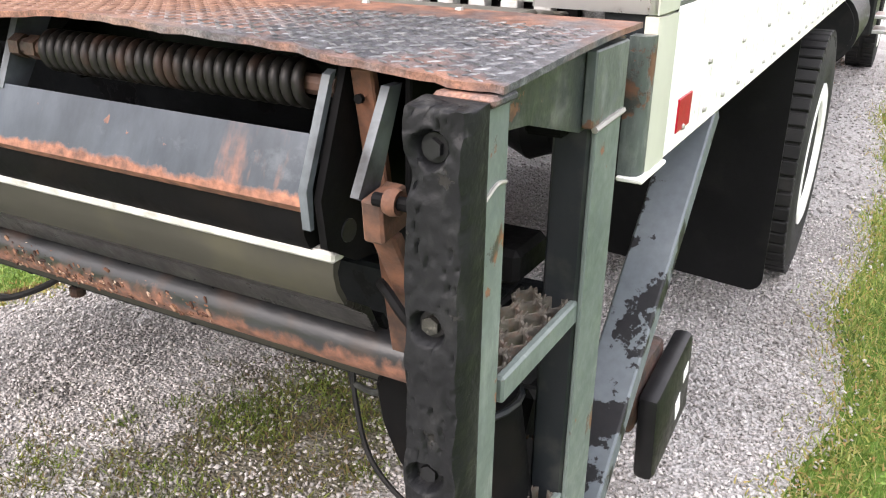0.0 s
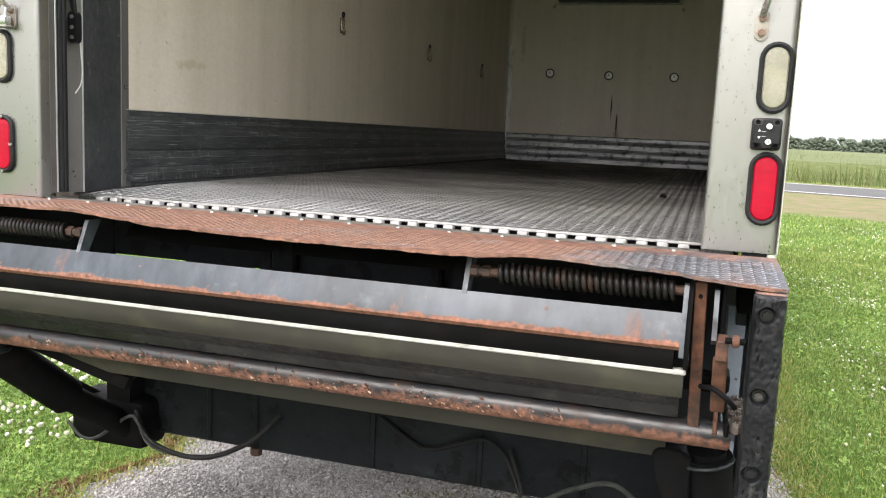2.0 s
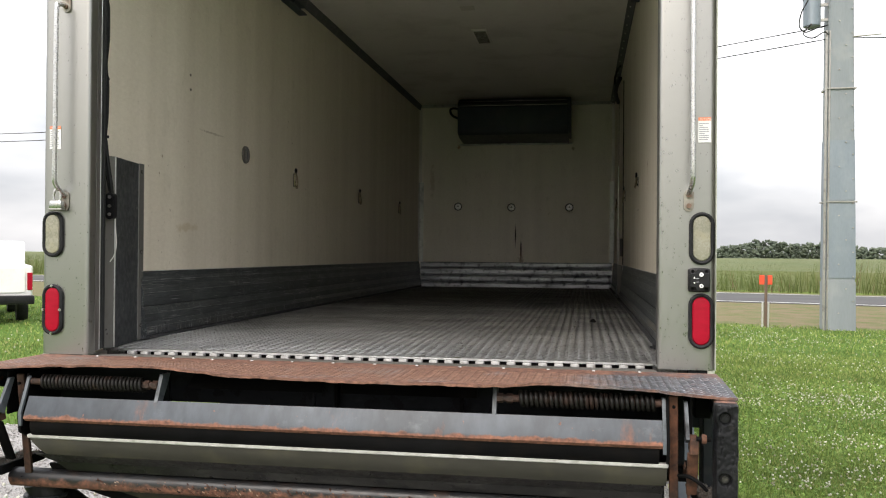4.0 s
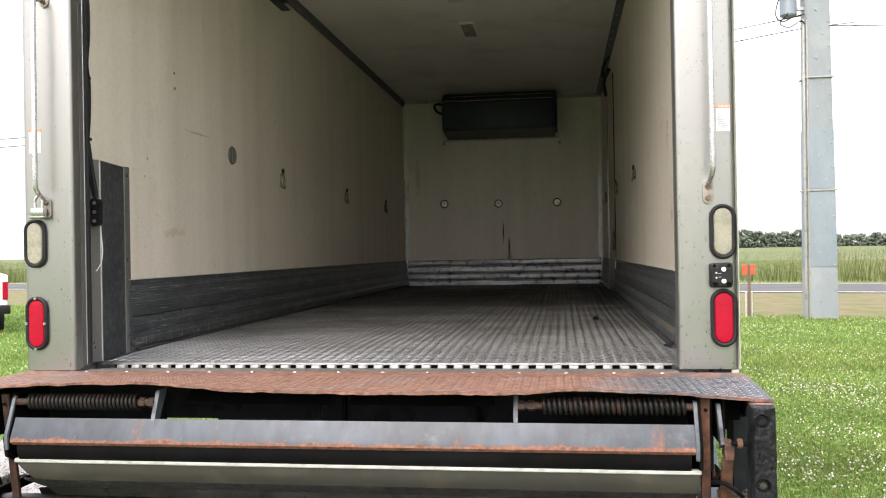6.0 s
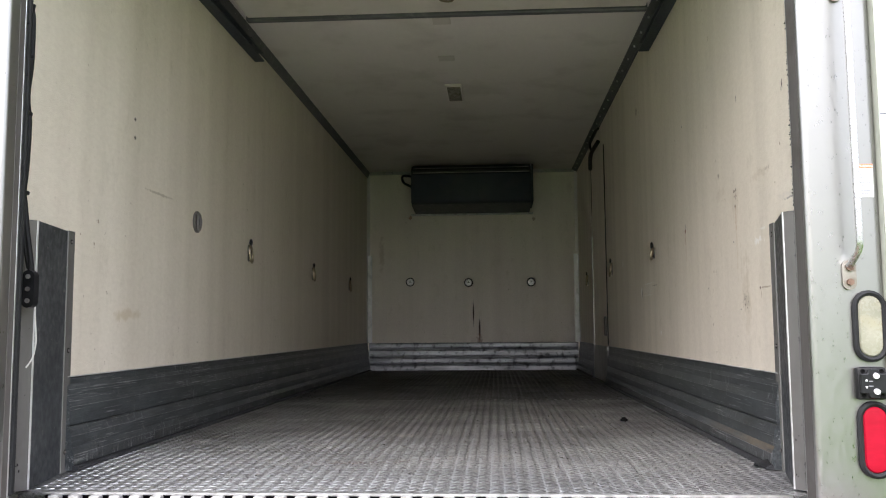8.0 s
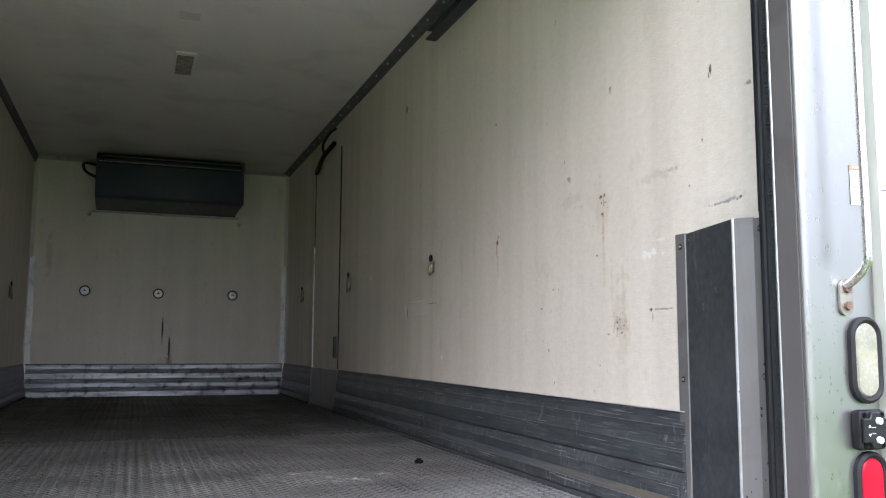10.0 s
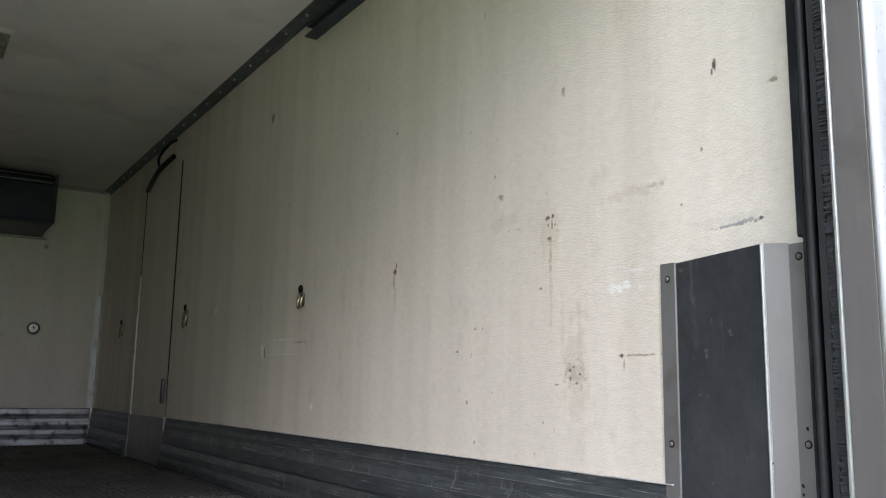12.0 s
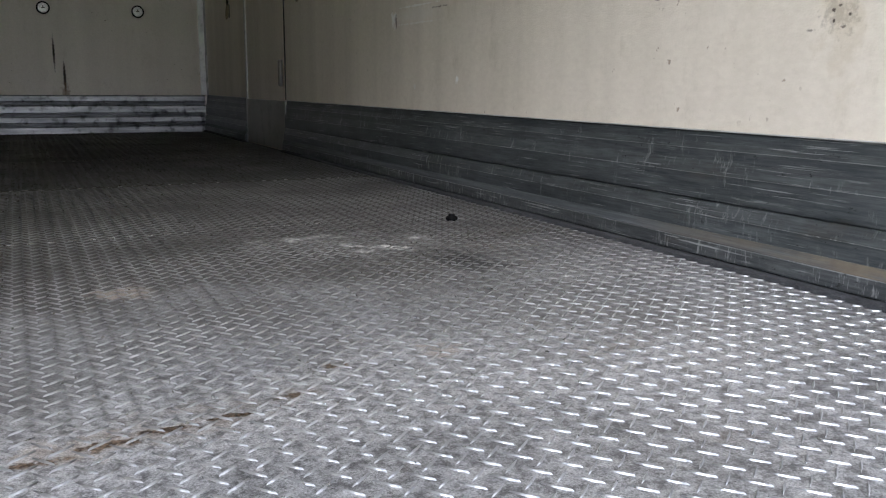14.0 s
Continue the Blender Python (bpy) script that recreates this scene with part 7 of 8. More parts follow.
ob = new("tread_lug_field", me)
ob.parent = liftgate
ob["kind"] = "stuff"
for k in range(14):
    x = -0.98 + 0.15 * k
    part("dock_bolt", rod((x, -0.020, 1.2935), (x, -0.020, 1.2985), 0.0075, 8, r1=0.005), M_STEEL_DULL, liftgate)
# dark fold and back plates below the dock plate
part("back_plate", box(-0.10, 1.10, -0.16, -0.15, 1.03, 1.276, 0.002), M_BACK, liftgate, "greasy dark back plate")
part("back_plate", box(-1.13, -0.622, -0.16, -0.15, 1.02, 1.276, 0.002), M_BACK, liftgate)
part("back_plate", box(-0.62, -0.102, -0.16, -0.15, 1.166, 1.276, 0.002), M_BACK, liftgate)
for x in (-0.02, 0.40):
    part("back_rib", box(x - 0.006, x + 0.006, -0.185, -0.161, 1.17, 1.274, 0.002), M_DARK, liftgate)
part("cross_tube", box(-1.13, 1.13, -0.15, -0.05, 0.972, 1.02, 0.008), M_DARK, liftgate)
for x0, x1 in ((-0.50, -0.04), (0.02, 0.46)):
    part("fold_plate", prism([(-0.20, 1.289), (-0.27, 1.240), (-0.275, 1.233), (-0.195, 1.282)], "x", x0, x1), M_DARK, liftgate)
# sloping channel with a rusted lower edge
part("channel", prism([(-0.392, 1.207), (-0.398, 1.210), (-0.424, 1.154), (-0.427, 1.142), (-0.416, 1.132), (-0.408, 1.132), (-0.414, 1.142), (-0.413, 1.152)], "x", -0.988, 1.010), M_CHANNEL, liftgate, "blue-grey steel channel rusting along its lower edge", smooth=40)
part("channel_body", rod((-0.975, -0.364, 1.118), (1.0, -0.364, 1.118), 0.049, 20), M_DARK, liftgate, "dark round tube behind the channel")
# springs
for s, x0, x1 in ((1, 0.600, 0.992), (-1, -0.955, -0.600)):
    pts, turns = [], 27
    for k in range(turns * 18 + 1):
        a = 2 * math.pi * k / 18
        pts.append((x0 + (x1 - x0) * k / (turns * 18), -0.372 + 0.0195 * math.cos(a), 1.254 + 0.0195 * math.sin(a)))
    part("spring", hose(pts, 0.0064 if s > 0 else 0.0058, 8, 1), M_SPRING, liftgate, "coiled torsion spring, dark with surface rust", smooth=70)
    part("spring_rod", rod((x0 - 0.05, -0.372, 1.254), (x1 + 0.03, -0.372, 1.254), 0.011, 10), M_NUT, liftgate)
    xb = 0.527 if s > 0 else -0.545
    part("spring_bracket", prism([(-0.365, 1.288), (-0.315, 1.288), (-0.375, 1.190), (-0.402, 1.205)], "x", xb - 0.006, xb + 0.006), M_BRACE, liftgate, "grey steel bracket plate")
    for dx in (0.006, 0.035):
        part("rod_nut", rod((xb + s * dx, -0.372, 1.254), (xb + s * (dx + 0.018), -0.372, 1.254), 0.015, 6), M_NUT, liftgate)
    # end plates, arm and hinge at each side
    xs = 1.0 if s > 0 else -0.985
    part("end_plate", prism([(-0.384, 1.268), (-0.374, 1.272), (-0.420, 1.160), (-0.420, 1.118), (-0.426, 1.118), (-0.430, 1.160)], "x", xs + s * 0.010, xs + s * 0.020), M_BRACE, liftgate, "grey steel end plate")
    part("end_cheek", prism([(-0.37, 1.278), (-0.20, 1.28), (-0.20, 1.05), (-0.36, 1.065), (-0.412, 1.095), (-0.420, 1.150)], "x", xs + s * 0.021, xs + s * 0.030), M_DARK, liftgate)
    part("cheek_hole", rod((xs + s * 0.030, -0.375, 1.105), (xs + s * 0.032, -0.375, 1.105), 0.013, 14), M_BLACK, liftgate)
    part("lift_arm", wedge((s * 1.044, -0.362, 1.275), (s * 1.053, -0.300, 0.925), 0.026, 0.012, bev=0.002, axis=(0, 1, 0.15)), M_RUST if s > 0 else M_NUT, liftgate, "rusty flat steel arm")
    part("arm_hole", rod((s * 1.0445, -0.3735, 1.245), (s * 1.0445, -0.3685, 1.245), 0.005, 10), M_DARK, liftgate)
    part("blade", prism([(-0.375, 1.262), (-0.352, 1.262), (-0.402, 1.150), (-0.432, 1.165)], "x", s * 1.073, s * 1.083), M_BRACE, liftgate, "thin grey steel blade")
    part("dark_web", box(s * 1.090, s * 1.098, -0.36, -0.20, 1.14, 1.28, 0.002), M_DARK, liftgate)
    part("hinge_block", prism([(-0.432, 1.165), (-0.385, 1.172), (-0.375, 1.128), (-0.428, 1.120)], "x", s * 1.084, s * 1.108, bev=0.003), M_RUST, liftgate, "rust-coated hinge block")
    part("hinge_eye", lathe([(0.007, -0.006), (0.012, -0.007), (0.014, 0), (0.012, 0.007), (0.007, 0.006)], (s * 1.121, -0.430, 1.168), "x", 18), M_RUST, liftgate)
    part("hinge_pin", rod((s * 1.10, -0.430, 1.168), (s * 1.140, -0.430, 1.168), 0.007, 10), M_DARK, liftgate)
    part("link_bar", wedge((s * 1.095, -0.405, 1.125), (s * 1.100, -0.330, 0.985), 0.030, 0.020, bev=0.003, axis=(0, 1, 0)), M_RUST if s > 0 else M_DARK, liftgate)
    if s > 0:
      part("stay_rod", hose([(s * 1.06, -0.36, 1.045), (s * 1.085, -0.385, 1.05), (s * 1.115, -0.40, 1.035), (s * 1.135, -0.395, 1.015)], 0.006, 7), M_DARK, liftgate)
# folded platform: bent edge, tube, and the sheet sloping away below
own = prism([(-0.395, 1.076), (-0.388, 1.079), (-0.378, 1.079), (-0.388, 1.060), (-0.384, 1.042), (-0.372, 1.022), (-0.378, 1.018), (-0.391, 1.039), (-0.396, 1.058)], "x", -0.992, 1.024)
for vert in own.verts:
    if vert.co.x < 0:
        vert.co.x += 0.9 * (1.079 - vert.co.z)
part("platform_edge", own, M_OLIVE, liftgate, "bent weathered aluminium platform edge", smooth=25)
own = prism([(-0.377, 1.017), (-0.371, 1.021), (-0.318, 0.988), (-0.300, 0.955), (-0.308, 0.951), (-0.326, 0.982)], "x", -0.985, 1.018)
for vert in own.verts:
    if vert.co.x < 0:
        vert.co.x += 1.1 * (1.024 - vert.co.z)
part("edge_underside", own, M_UNDER, liftgate, "bent underside of the platform edge, coloured dark as if shaded", smooth=25)
part("bright_lip", box(-0.994, 1.028, -0.4005, -0.378, 1.0735, 1.0865, 0.003), M_LIP, liftgate, "worn top edge, whitened for the sky it reflects")
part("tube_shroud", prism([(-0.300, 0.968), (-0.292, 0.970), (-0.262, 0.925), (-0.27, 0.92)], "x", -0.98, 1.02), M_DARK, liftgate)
part("roller_tube", rod((-1.125, -0.283, 0.915), (1.136, -0.283, 0.915), 0.0315, 24, bev=0.004), M_TUBE, liftgate, "round steel tube scabbed with rust")
crust = bmesh.new()
for k in range(1500):
    x = -0.80 + 1.56 * rng.uniform(0, 1)
    clump = noise.noise(Vector((x * 9, 2.2, 0.4))) + 0.6 * noise.noise(Vector((x * 31, 0.2, 4.4)))
    if rng.uniform(-0.9, 0.7) > clump:
        continue
    a = rng.normal(-2.92 + 0.25 * noise.noise(Vector((x * 14, 5.0, 1.0))), 0.36)
    cy, cz = -0.283 + 0.0312 * math.cos(a), 0.915 + 0.0312 * math.sin(a)
    r = 0.0006 + 0.0022 * rng.uniform(0, 1) ** 2.5
    box(x - r * 2.2, x + r * 2.2, cy - r * 0.8, cy + r * 0.8, cz - r, cz + r, r * 0.5, bm=crust, turn=pose(0, 0, 0, rng.uniform(0, 90), rng.uniform(0, 60), rng.uniform(-30, 30)))
ob = part("rust_crust", crust, island_colours("flaking_rust", [(0.0, (0.020, 0.011, 0.009)), (0.35, (0.075, 0.034, 0.022)), (0.7, (0.16, 0.078, 0.048)), (0.9, (0.25, 0.15, 0.105)), (1.0, (0.46, 0.38, 0.30))], 0.8, 0.3, 200), liftgate, "flaking rust scabs along the tube", smooth=0)
ob["kind"] = "stuff"
own = prism([(-0.265, 0.905), (-0.258, 0.908), (-0.205, 0.822), (-0.212, 0.818)], "x", -0.86, 0.995)
for vert in own.verts:
    if vert.co.x < 0 and vert.co.z < 0.86:
        vert.co.x = -0.60
part("lower_sheet", own, M_OLIVE, liftgate, "weathered aluminium sheet of the folded platform", smooth=0)
part("platform_arm", wedge((-0.90, -0.235, 0.90), (-0.56, -0.17, 0.78), 0.045, 0.03, bev=0.004, axis=(0, 1, 0)), M_DARK, liftgate)
# rear cross beam below the box, with stiffeners
part("lower_beam", box(-0.98, 1.06, 0.355, 0.47, 0.405, 0.70, 0.008), M_BEAM, liftgate, "greasy black lower beam")
for x in (-0.62, -0.43, 0.02, 0.40, 0.74):
    part("beam_rib", box(x - 0.010, x + 0.010, 0.349, 0.356, 0.41, 0.70, 0.003), M_BEAM, liftgate)
part("beam_bolt", rod((-0.43, 0.36, 0.41), (-0.43, 0.36, 0.385), 0.022, 8), M_NUT, liftgate)
# cylinders
part("hydraulic_cylinder", rod((1.090, -0.185, 0.845), (1.122, -0.145, 0.535), 0.060, 22, bev=0.014), M_DARK, liftgate, "black hydraulic cylinder")
part("cylinder_mount", prism([(0.965, 0.83), (0.982, 0.85), (1.03, 0.85), (1.06, 0.83), (1.06, 0.67), (1.04, 0.665), (1.0, 0.715), (0.975, 0.77)], "y", -0.235, -0.13, bev=0.006), M_DARK, liftgate, "black cylinder mount plate")
part("cylinder_collar", hose([(1.092 + 0.061 * math.cos(a), -0.182 + 0.067 * math.sin(a), 0.815 + 0.012 * math.cos(a)) for a in [2 * math.pi * k / 16 for k in range(16)]], 0.005, 6, 1, closed=True), M_POST, liftgate)
part("hydraulic_cylinder", rod((-1.055, -0.205, 0.845), (-0.982, 0.06, 0.605), 0.064, 22, bev=0.014), M_DARK, liftgate)
part("cylinder_rod", rod((-0.985, 0.05, 0.615), (-0.93, 0.29, 0.44), 0.046, 18), M_DARK, liftgate)
part("cylinder_neck", rod((-1.065, -0.225, 0.895), (-1.04, -0.20, 0.82), 0.056, 20), M_BLACK, liftgate)
part("cylinder_collar", lathe([(0.056, -0.006), (0.071, -0.006), (0.073, 0), (0.071, 0.006), (0.056, 0.006)], (-1.055, -0.205, 0.835), "z", 20), M_POST, liftgate)
part("arm_knuckle", box(-1.16, -0.84, 0.26, 0.42, 0.36, 0.545, 0.03, 2), M_DARK, liftgate, "black greasy arm knuckle")
part("knuckle_pin", rod((-0.98, 0.25, 0.47), (-0.98, 0.27, 0.47), 0.035, 12), M_RUST, liftgate)
part("knuckle_lug", prism([(0.27, 0.60), (0.31, 0.63), (0.40, 0.60), (0.40, 0.52), (0.27, 0.52)], "x", -1.0, -0.90), M_DARK, liftgate)
part("swing_arm", wedge((-1.28, 0.05, 0.72), (-1.05, 0.34, 0.47), 0.085, 0.06, bev=0.006), M_DARK, liftgate)
part("swing_arm", wedge((1.06, -0.10, 0.60), (1.03, 0.45, 0.50), 0.14, 0.06, bev=0.006), M_DARK, liftgate)

part("arm_knuckle", wedge((1.085, -0.11, 0.76), (1.06, 0.06, 0.66), 0.075, 0.11, bev=0.012, axis=(1, 0, 0)), M_DARK, liftgate, "greasy tilted knuckle block")
for k_ in range(3):
    part("knuckle_rib", wedge((1.126, -0.10 + 0.045 * k_, 0.755 - 0.03 * k_), (1.124, -0.075 + 0.045 * k_, 0.70 - 0.03 * k_), 0.006, 0.012, bev=0.002), M_RUST, liftgate)
part("bent_wire", hose([(1.10, -0.30, 1.06), (1.10, -0.20, 1.02), (1.10, -0.165, 1.0), (1.10, -0.145, 1.035)], 0.005, 6, 2), M_RUST, liftgate, "bent rusty wire")
part("bent_wire", hose([(1.10, -0.33, 0.93), (1.10, -0.28, 0.955), (1.10, -0.22, 0.985)], 0.005, 6, 2), M_RUST, liftgate)

# hanging hoses and leads
solid("hanging_lead", hose([(0.50, 0.34, 0.56), (0.545, 0.31, 0.47), (0.575, 0.28, 0.39), (0.65, 0.22, 0.31), (0.76, 0.18, 0.265), (0.88, 0.155, 0.268), (0.98, 0.12, 0.33), (1.03, 0.105, 0.42), (1.035, 0.09, 0.50)], 0.0064, 8), M_CABLE, "black electric lead hanging in a loop below the liftgate", "cable", at=(0.8, 0.16, 0.27))
solid("hydraulic_hose", hose([(0.555, 0.30, 0.425), (0.63, 0.28, 0.435), (0.71, 0.26, 0.49), (0.83, 0.23, 0.545), (0.91, 0.20, 0.52), (0.96, 0.16, 0.46), (1.02, 0.10, 0.42)], 0.008, 8), M_HOSE, "faded grey hydraulic hose looping to the cylinder", "hose", at=(0.83, 0.23, 0.5))
solid("beam_lead", hose([(0.05, 0.345, 0.60), (0.20, 0.34, 0.52), (0.32, 0.335, 0.55), (0.42, 0.33, 0.585), (0.50, 0.33, 0.52), (0.555, 0.30, 0.42)], 0.007, 7), M_CABLE, "thin dark lead clipped along the lower beam", "cable", at=(0.3, 0.34, 0.55))
solid("slack_hose", hose([(-0.86, 0.25, 0.52), (-0.80, 0.22, 0.45), (-0.72, 0.21, 0.415), (-0.60, 0.20, 0.405), (-0.50, 0.22, 0.42), (-0.40, 0.28, 0.47), (-0.33, 0.34, 0.55)], 0.009, 8), M_CABLE, "black hose sagging below the lower beam", "hose", at=(-0.6, 0.2, 0.41))
solid("slack_lead", hose([(-1.15, 0.24, 0.44), (-1.08, 0.23, 0.395), (-1.0, 0.22, 0.41), (-0.87, 0.22, 0.505), (-0.83, 0.22, 0.49), (-0.78, 0.215, 0.42), (-0.66, 0.21, 0.40), (-0.52, 0.23, 0.41)], 0.006, 7), M_HOSE, "thin pale lead strung between the lift arms", "cable", at=(-0.8, 0.22, 0.41))

# ---- bumper steps each side ----


def grip_mesh(bm, x0, x1, y0, y1, z):
    """Serrated grip grating: zigzag strips with teeth."""
    nx = 4
    for i in range(nx):
        xa = x0 + (x1 - x0) * i / (nx - 1)
        steps = 8
        for j in range(steps):
            ya, yb = y0 + (y1 - y0) * j / steps, y0 + (y1 - y0) * (j + 1) / steps
            d = 0.011 * (1 if (j + i) % 2 else -1)
            wedge((xa - d, ya, z - 0.006), (xa + d, yb, z - 0.006), 0.022, 0.004, bm, axis=(1, 0, 0.001))
            for q in (0.25, 0.75):
                yy = ya + (yb - ya) * q
                xx = xa - d + 2 * d * q
                rod((xx, yy, z + 0.002), (xx + 0.002, yy, z + 0.010), 0.0042, 4, bm, 0.0012)


for s in (-1, 1):
    st = thing("bumper_step", (s * 1.17, -0.2, 0.4), "green-grey steel step frame with grip treads beside the liftgate", "step", "bumper steps")
    inn = 1.152 if s > 0 else 1.118
    part("front_post", box(s * inn, s * 1.202, -0.412, -0.368, 0.36, 1.262, 0.006), M_FRONT, st)
    part("side_strip", box(s * 1.2025, s * 1.207, -0.417, -0.370, 0.36, 1.262, 0.0015), M_STRIP, st, "green-grey outer strip")
    part("corner_cap", box(s * inn, s * 1.2135, -0.416, -0.366, 1.263, 1.2725, 0.003), M_DOCK, st, "rusty corner cap below the dock plate")
    part("weld_bead", hose([(s * 1.2065, -0.418, 1.178), (s * 1.2085, -0.395, 1.190), (s * 1.2070, -0.372, 1.187)], 0.0022, 6), M_STEEL_DULL, st)
    if s > 0:
        part("rear_post", box(1.158, 1.205, -0.135, -0.045, 0.45, 1.195, 0.004), M_POST, st)
        part("side_strip", box(1.2055, 1.212, -0.133, -0.043, 0.45, 1.188, 0.0015), M_STRIP, st)
        part("upper_plate", box(1.1985, 1.2125, -0.152, -0.036, 1.190, 1.2785, 0.002), M_UPPER, st, "worn green-grey plate welded over the rear post")
        part("weld_bead", hose([(1.2115, -0.140, 1.187), (1.2135, -0.09, 1.191), (1.2120, -0.038, 1.192)], 0.0045, 6), M_STEEL_DULL, st)
    part("side_plate", prism([(-0.366, 1.277), (-0.366, 1.231), (-0.304, 1.225), (-0.154, 1.185), (-0.006, 1.190), (-0.006, 1.2775)], "x", s * 1.186, s * 1.198), M_SIDE, st, "scuffed dark side plate")
    part("inner_plate", box(s * 1.13, s * 1.18, -0.155, -0.01, 1.175, 1.2745, 0.004), M_DARK, st)
    for z in (0.962, 0.668):
        part("tread_rail", box(s * 1.194, s * 1.206, -0.352, -0.118, z - 0.028, z + 0.004, 0.003), M_STRIP, st)
        part("tread_rail", box(s * 1.118, s * 1.128, -0.352, -0.118, z - 0.028, z + 0.004, 0.003), M_DARK, st)
        g = bmesh.new()
        grip_mesh(g, 1.134, 1.188, -0.348, -0.122, z - 0.002)
        if s < 0:
            bmesh.ops.scale(g, vec=(-1, 1, 1), verts=g.verts)
        part("grip_tread", g, M_TREAD, st, "serrated grip tread, dirty and worn", smooth=0)
    part("bottom_rail", box(s * 1.142, s * 1.206, -0.352, -0.118, 0.36, 0.40, 0.004), M_POST, st)
    # rubber bumper with bolt holes
    bump = thing("dock_bumper", (s * 1.178, -0.43, 0.87), "scuffed black rubber dock bumper bolted to the step post", "bumper", "dock bumpers")
    i2 = 1.148 if s > 0 else 1.112
    own = bmesh.new()
    loop = [(i2, -0.418), (i2, -0.435), (i2, -0.451)] + [(i2 + 0.004 + (1.206 - i2 - 0.004) * q / 26, -0.462) for q in range(27)] + [(1.210, -0.451), (1.210, -0.435), (1.210, -0.418)]
    holes = (1.232, 1.064, 0.900)
    levels = 190
    sheets = []
    for q in range(levels + 1):
        z = 0.845 + 0.425 * q / levels
        ring = []
        for x, y in loop:
            nz = noise.noise(Vector((x * 38, 3.1 * s + y * 20, z * 26)))
            nf = noise.noise(Vector((x * 120, 7.7 * s, z * 90)))
            nn = noise.noise(Vector((x * 210, 1.7 * s, z * 70)))
            chew = max(0.0, (z - 1.17) / 0.10)
            front = min(1.0, max(0.0, (-y - 0.422) / 0.03))
            pit = max(0.0, nn - 0.32) * 0.012 * min(1.0, max(0.0, (x - i2 - 0.004) * 200))
            dy = front * (0.0030 * nz + 0.0018 * nf + pit + 0.013 * chew * max(0.0, nz + 0.25) + (0.02 if q == levels else 0.0))
            for hz in holes:
                rad = math.hypot(x - 1.174, z - hz)
                dy += front * 0.016 * min(1.0, max(0.0, (0.0185 - rad) / 0.004))
            dx = 0.003 * nz * front + (0.012 * chew * max(0.0, nz + 0.2) if x < i2 + 0.02 else 0.0)
            ring.append(own.verts.new((s * (x + dx), y + dy, z - 0.006 * chew * max(0.0, nf))))
        sheets.append(ring)
    for r0, r1 in zip(sheets, sheets[1:]):
        for q in range(len(loop) - 1):
            own.faces.new((r0[q], r0[q + 1], r1[q + 1], r1[q]))
        own.faces.new((r0[-1], r0[0], r1[0], r1[-1]))
    own.faces.new(sheets[0])
    own.faces.new(sheets[-1][::-1])
    part("rubber_block", own, M_BUMP, bump, smooth=60)
    for z in holes:
        part("bolt_head", rod((s * 1.174, -0.444, z), (s * 1.174, -0.4545, z), 0.0095, 6), M_BOLT_GRIMY if 1 < z < 1.2 else M_BLACK, bump)
        part("washer", rod((s * 1.174, -0.440, z), (s * 1.174, -0.4485, z), 0.0135, 14), M_BLACK, bump)
    if s < 0:
        continue
    # brace down from the box
    brace = thing("step_brace", (s * 1.175, 0.3, 0.55), "blue-grey steel brace with peeling paint", "brace")
    part("tube", wedge((s * 1.172, 0.595, 1.072), (s * 1.168, 0.045, 0.495), 0.048, 0.080, bev=0.004), M_PEEL, brace)
    part("toe", wedge((s * 1.168, 0.075, 0.53), (s * 1.165, -0.12, 0.395), 0.06, 0.02, bev=0.003), M_PEEL, brace)

roller = thing("guide_bracket", (1.2, 0.42, 0.4), "black cover plate on a rusty stub below the box", "bracket")
part("plate", box(1.190, 1.232, 0.315, 0.575, 0.405, 0.605, 0.014, 2, turn=pose(0, 0, 0, 8, 0, 0)), M_PLASTIC, roller, "black plastic cover plate")
part("stub", box(1.12, 1.188, 0.30, 0.50, 0.50, 0.625, 0.014, 2), M_NUT, roller, "rusty steel stub")
for y, z, h in ((0.46, 0.46, 0.05), (0.50, 0.53, 0.03)):
    part("worn_print", box(1.2325, 1.2335, y, y + 0.035, z, z + h, turn=pose(0, 0, 0, 20, 0, 0)), M_PAPER, roller, "worn white print")
part("arm", wedge((1.12, 0.34, 0.52), (1.11, 0.12, 0.30), 0.11, 0.05, bev=0.006), M_DARK, roller)

# ---- truck chassis, wheels, cab ----
truck = thing("box_truck", (0, 4, 0), "white box truck chassis with dual rear wheels and orange cab", "truck")
for s in (-1, 1):
    part("chassis_rail", box(s * 0.36, s * 0.45, 0.62, 9.2, 0.78, 1.04, 0.01), M_BLACK, truck)
    part("body_sill", box(s * 0.48, s * 0.56, 0.1, 6.9, 1.05, 1.18, 0.01), M_BLACK, truck)
for k in range(9):
    part("floor_bearer", box(-1.17, 1.17, 0.35 + 0.75 * k, 0.45 + 0.75 * k, 1.10, 1.20, 0.006), M_BLACK, truck)
part("rear_axle", rod((-0.9, 2.65, 0.50), (0.9, 2.65, 0.50), 0.09, 16), M_BLACK, truck)
part("differential", lathe([(0.02, -0.2), (0.15, -0.12), (0.2, 0), (0.15, 0.12), (0.02, 0.2)], (0, 2.65, 0.5), "x", 24), M_BLACK, truck)


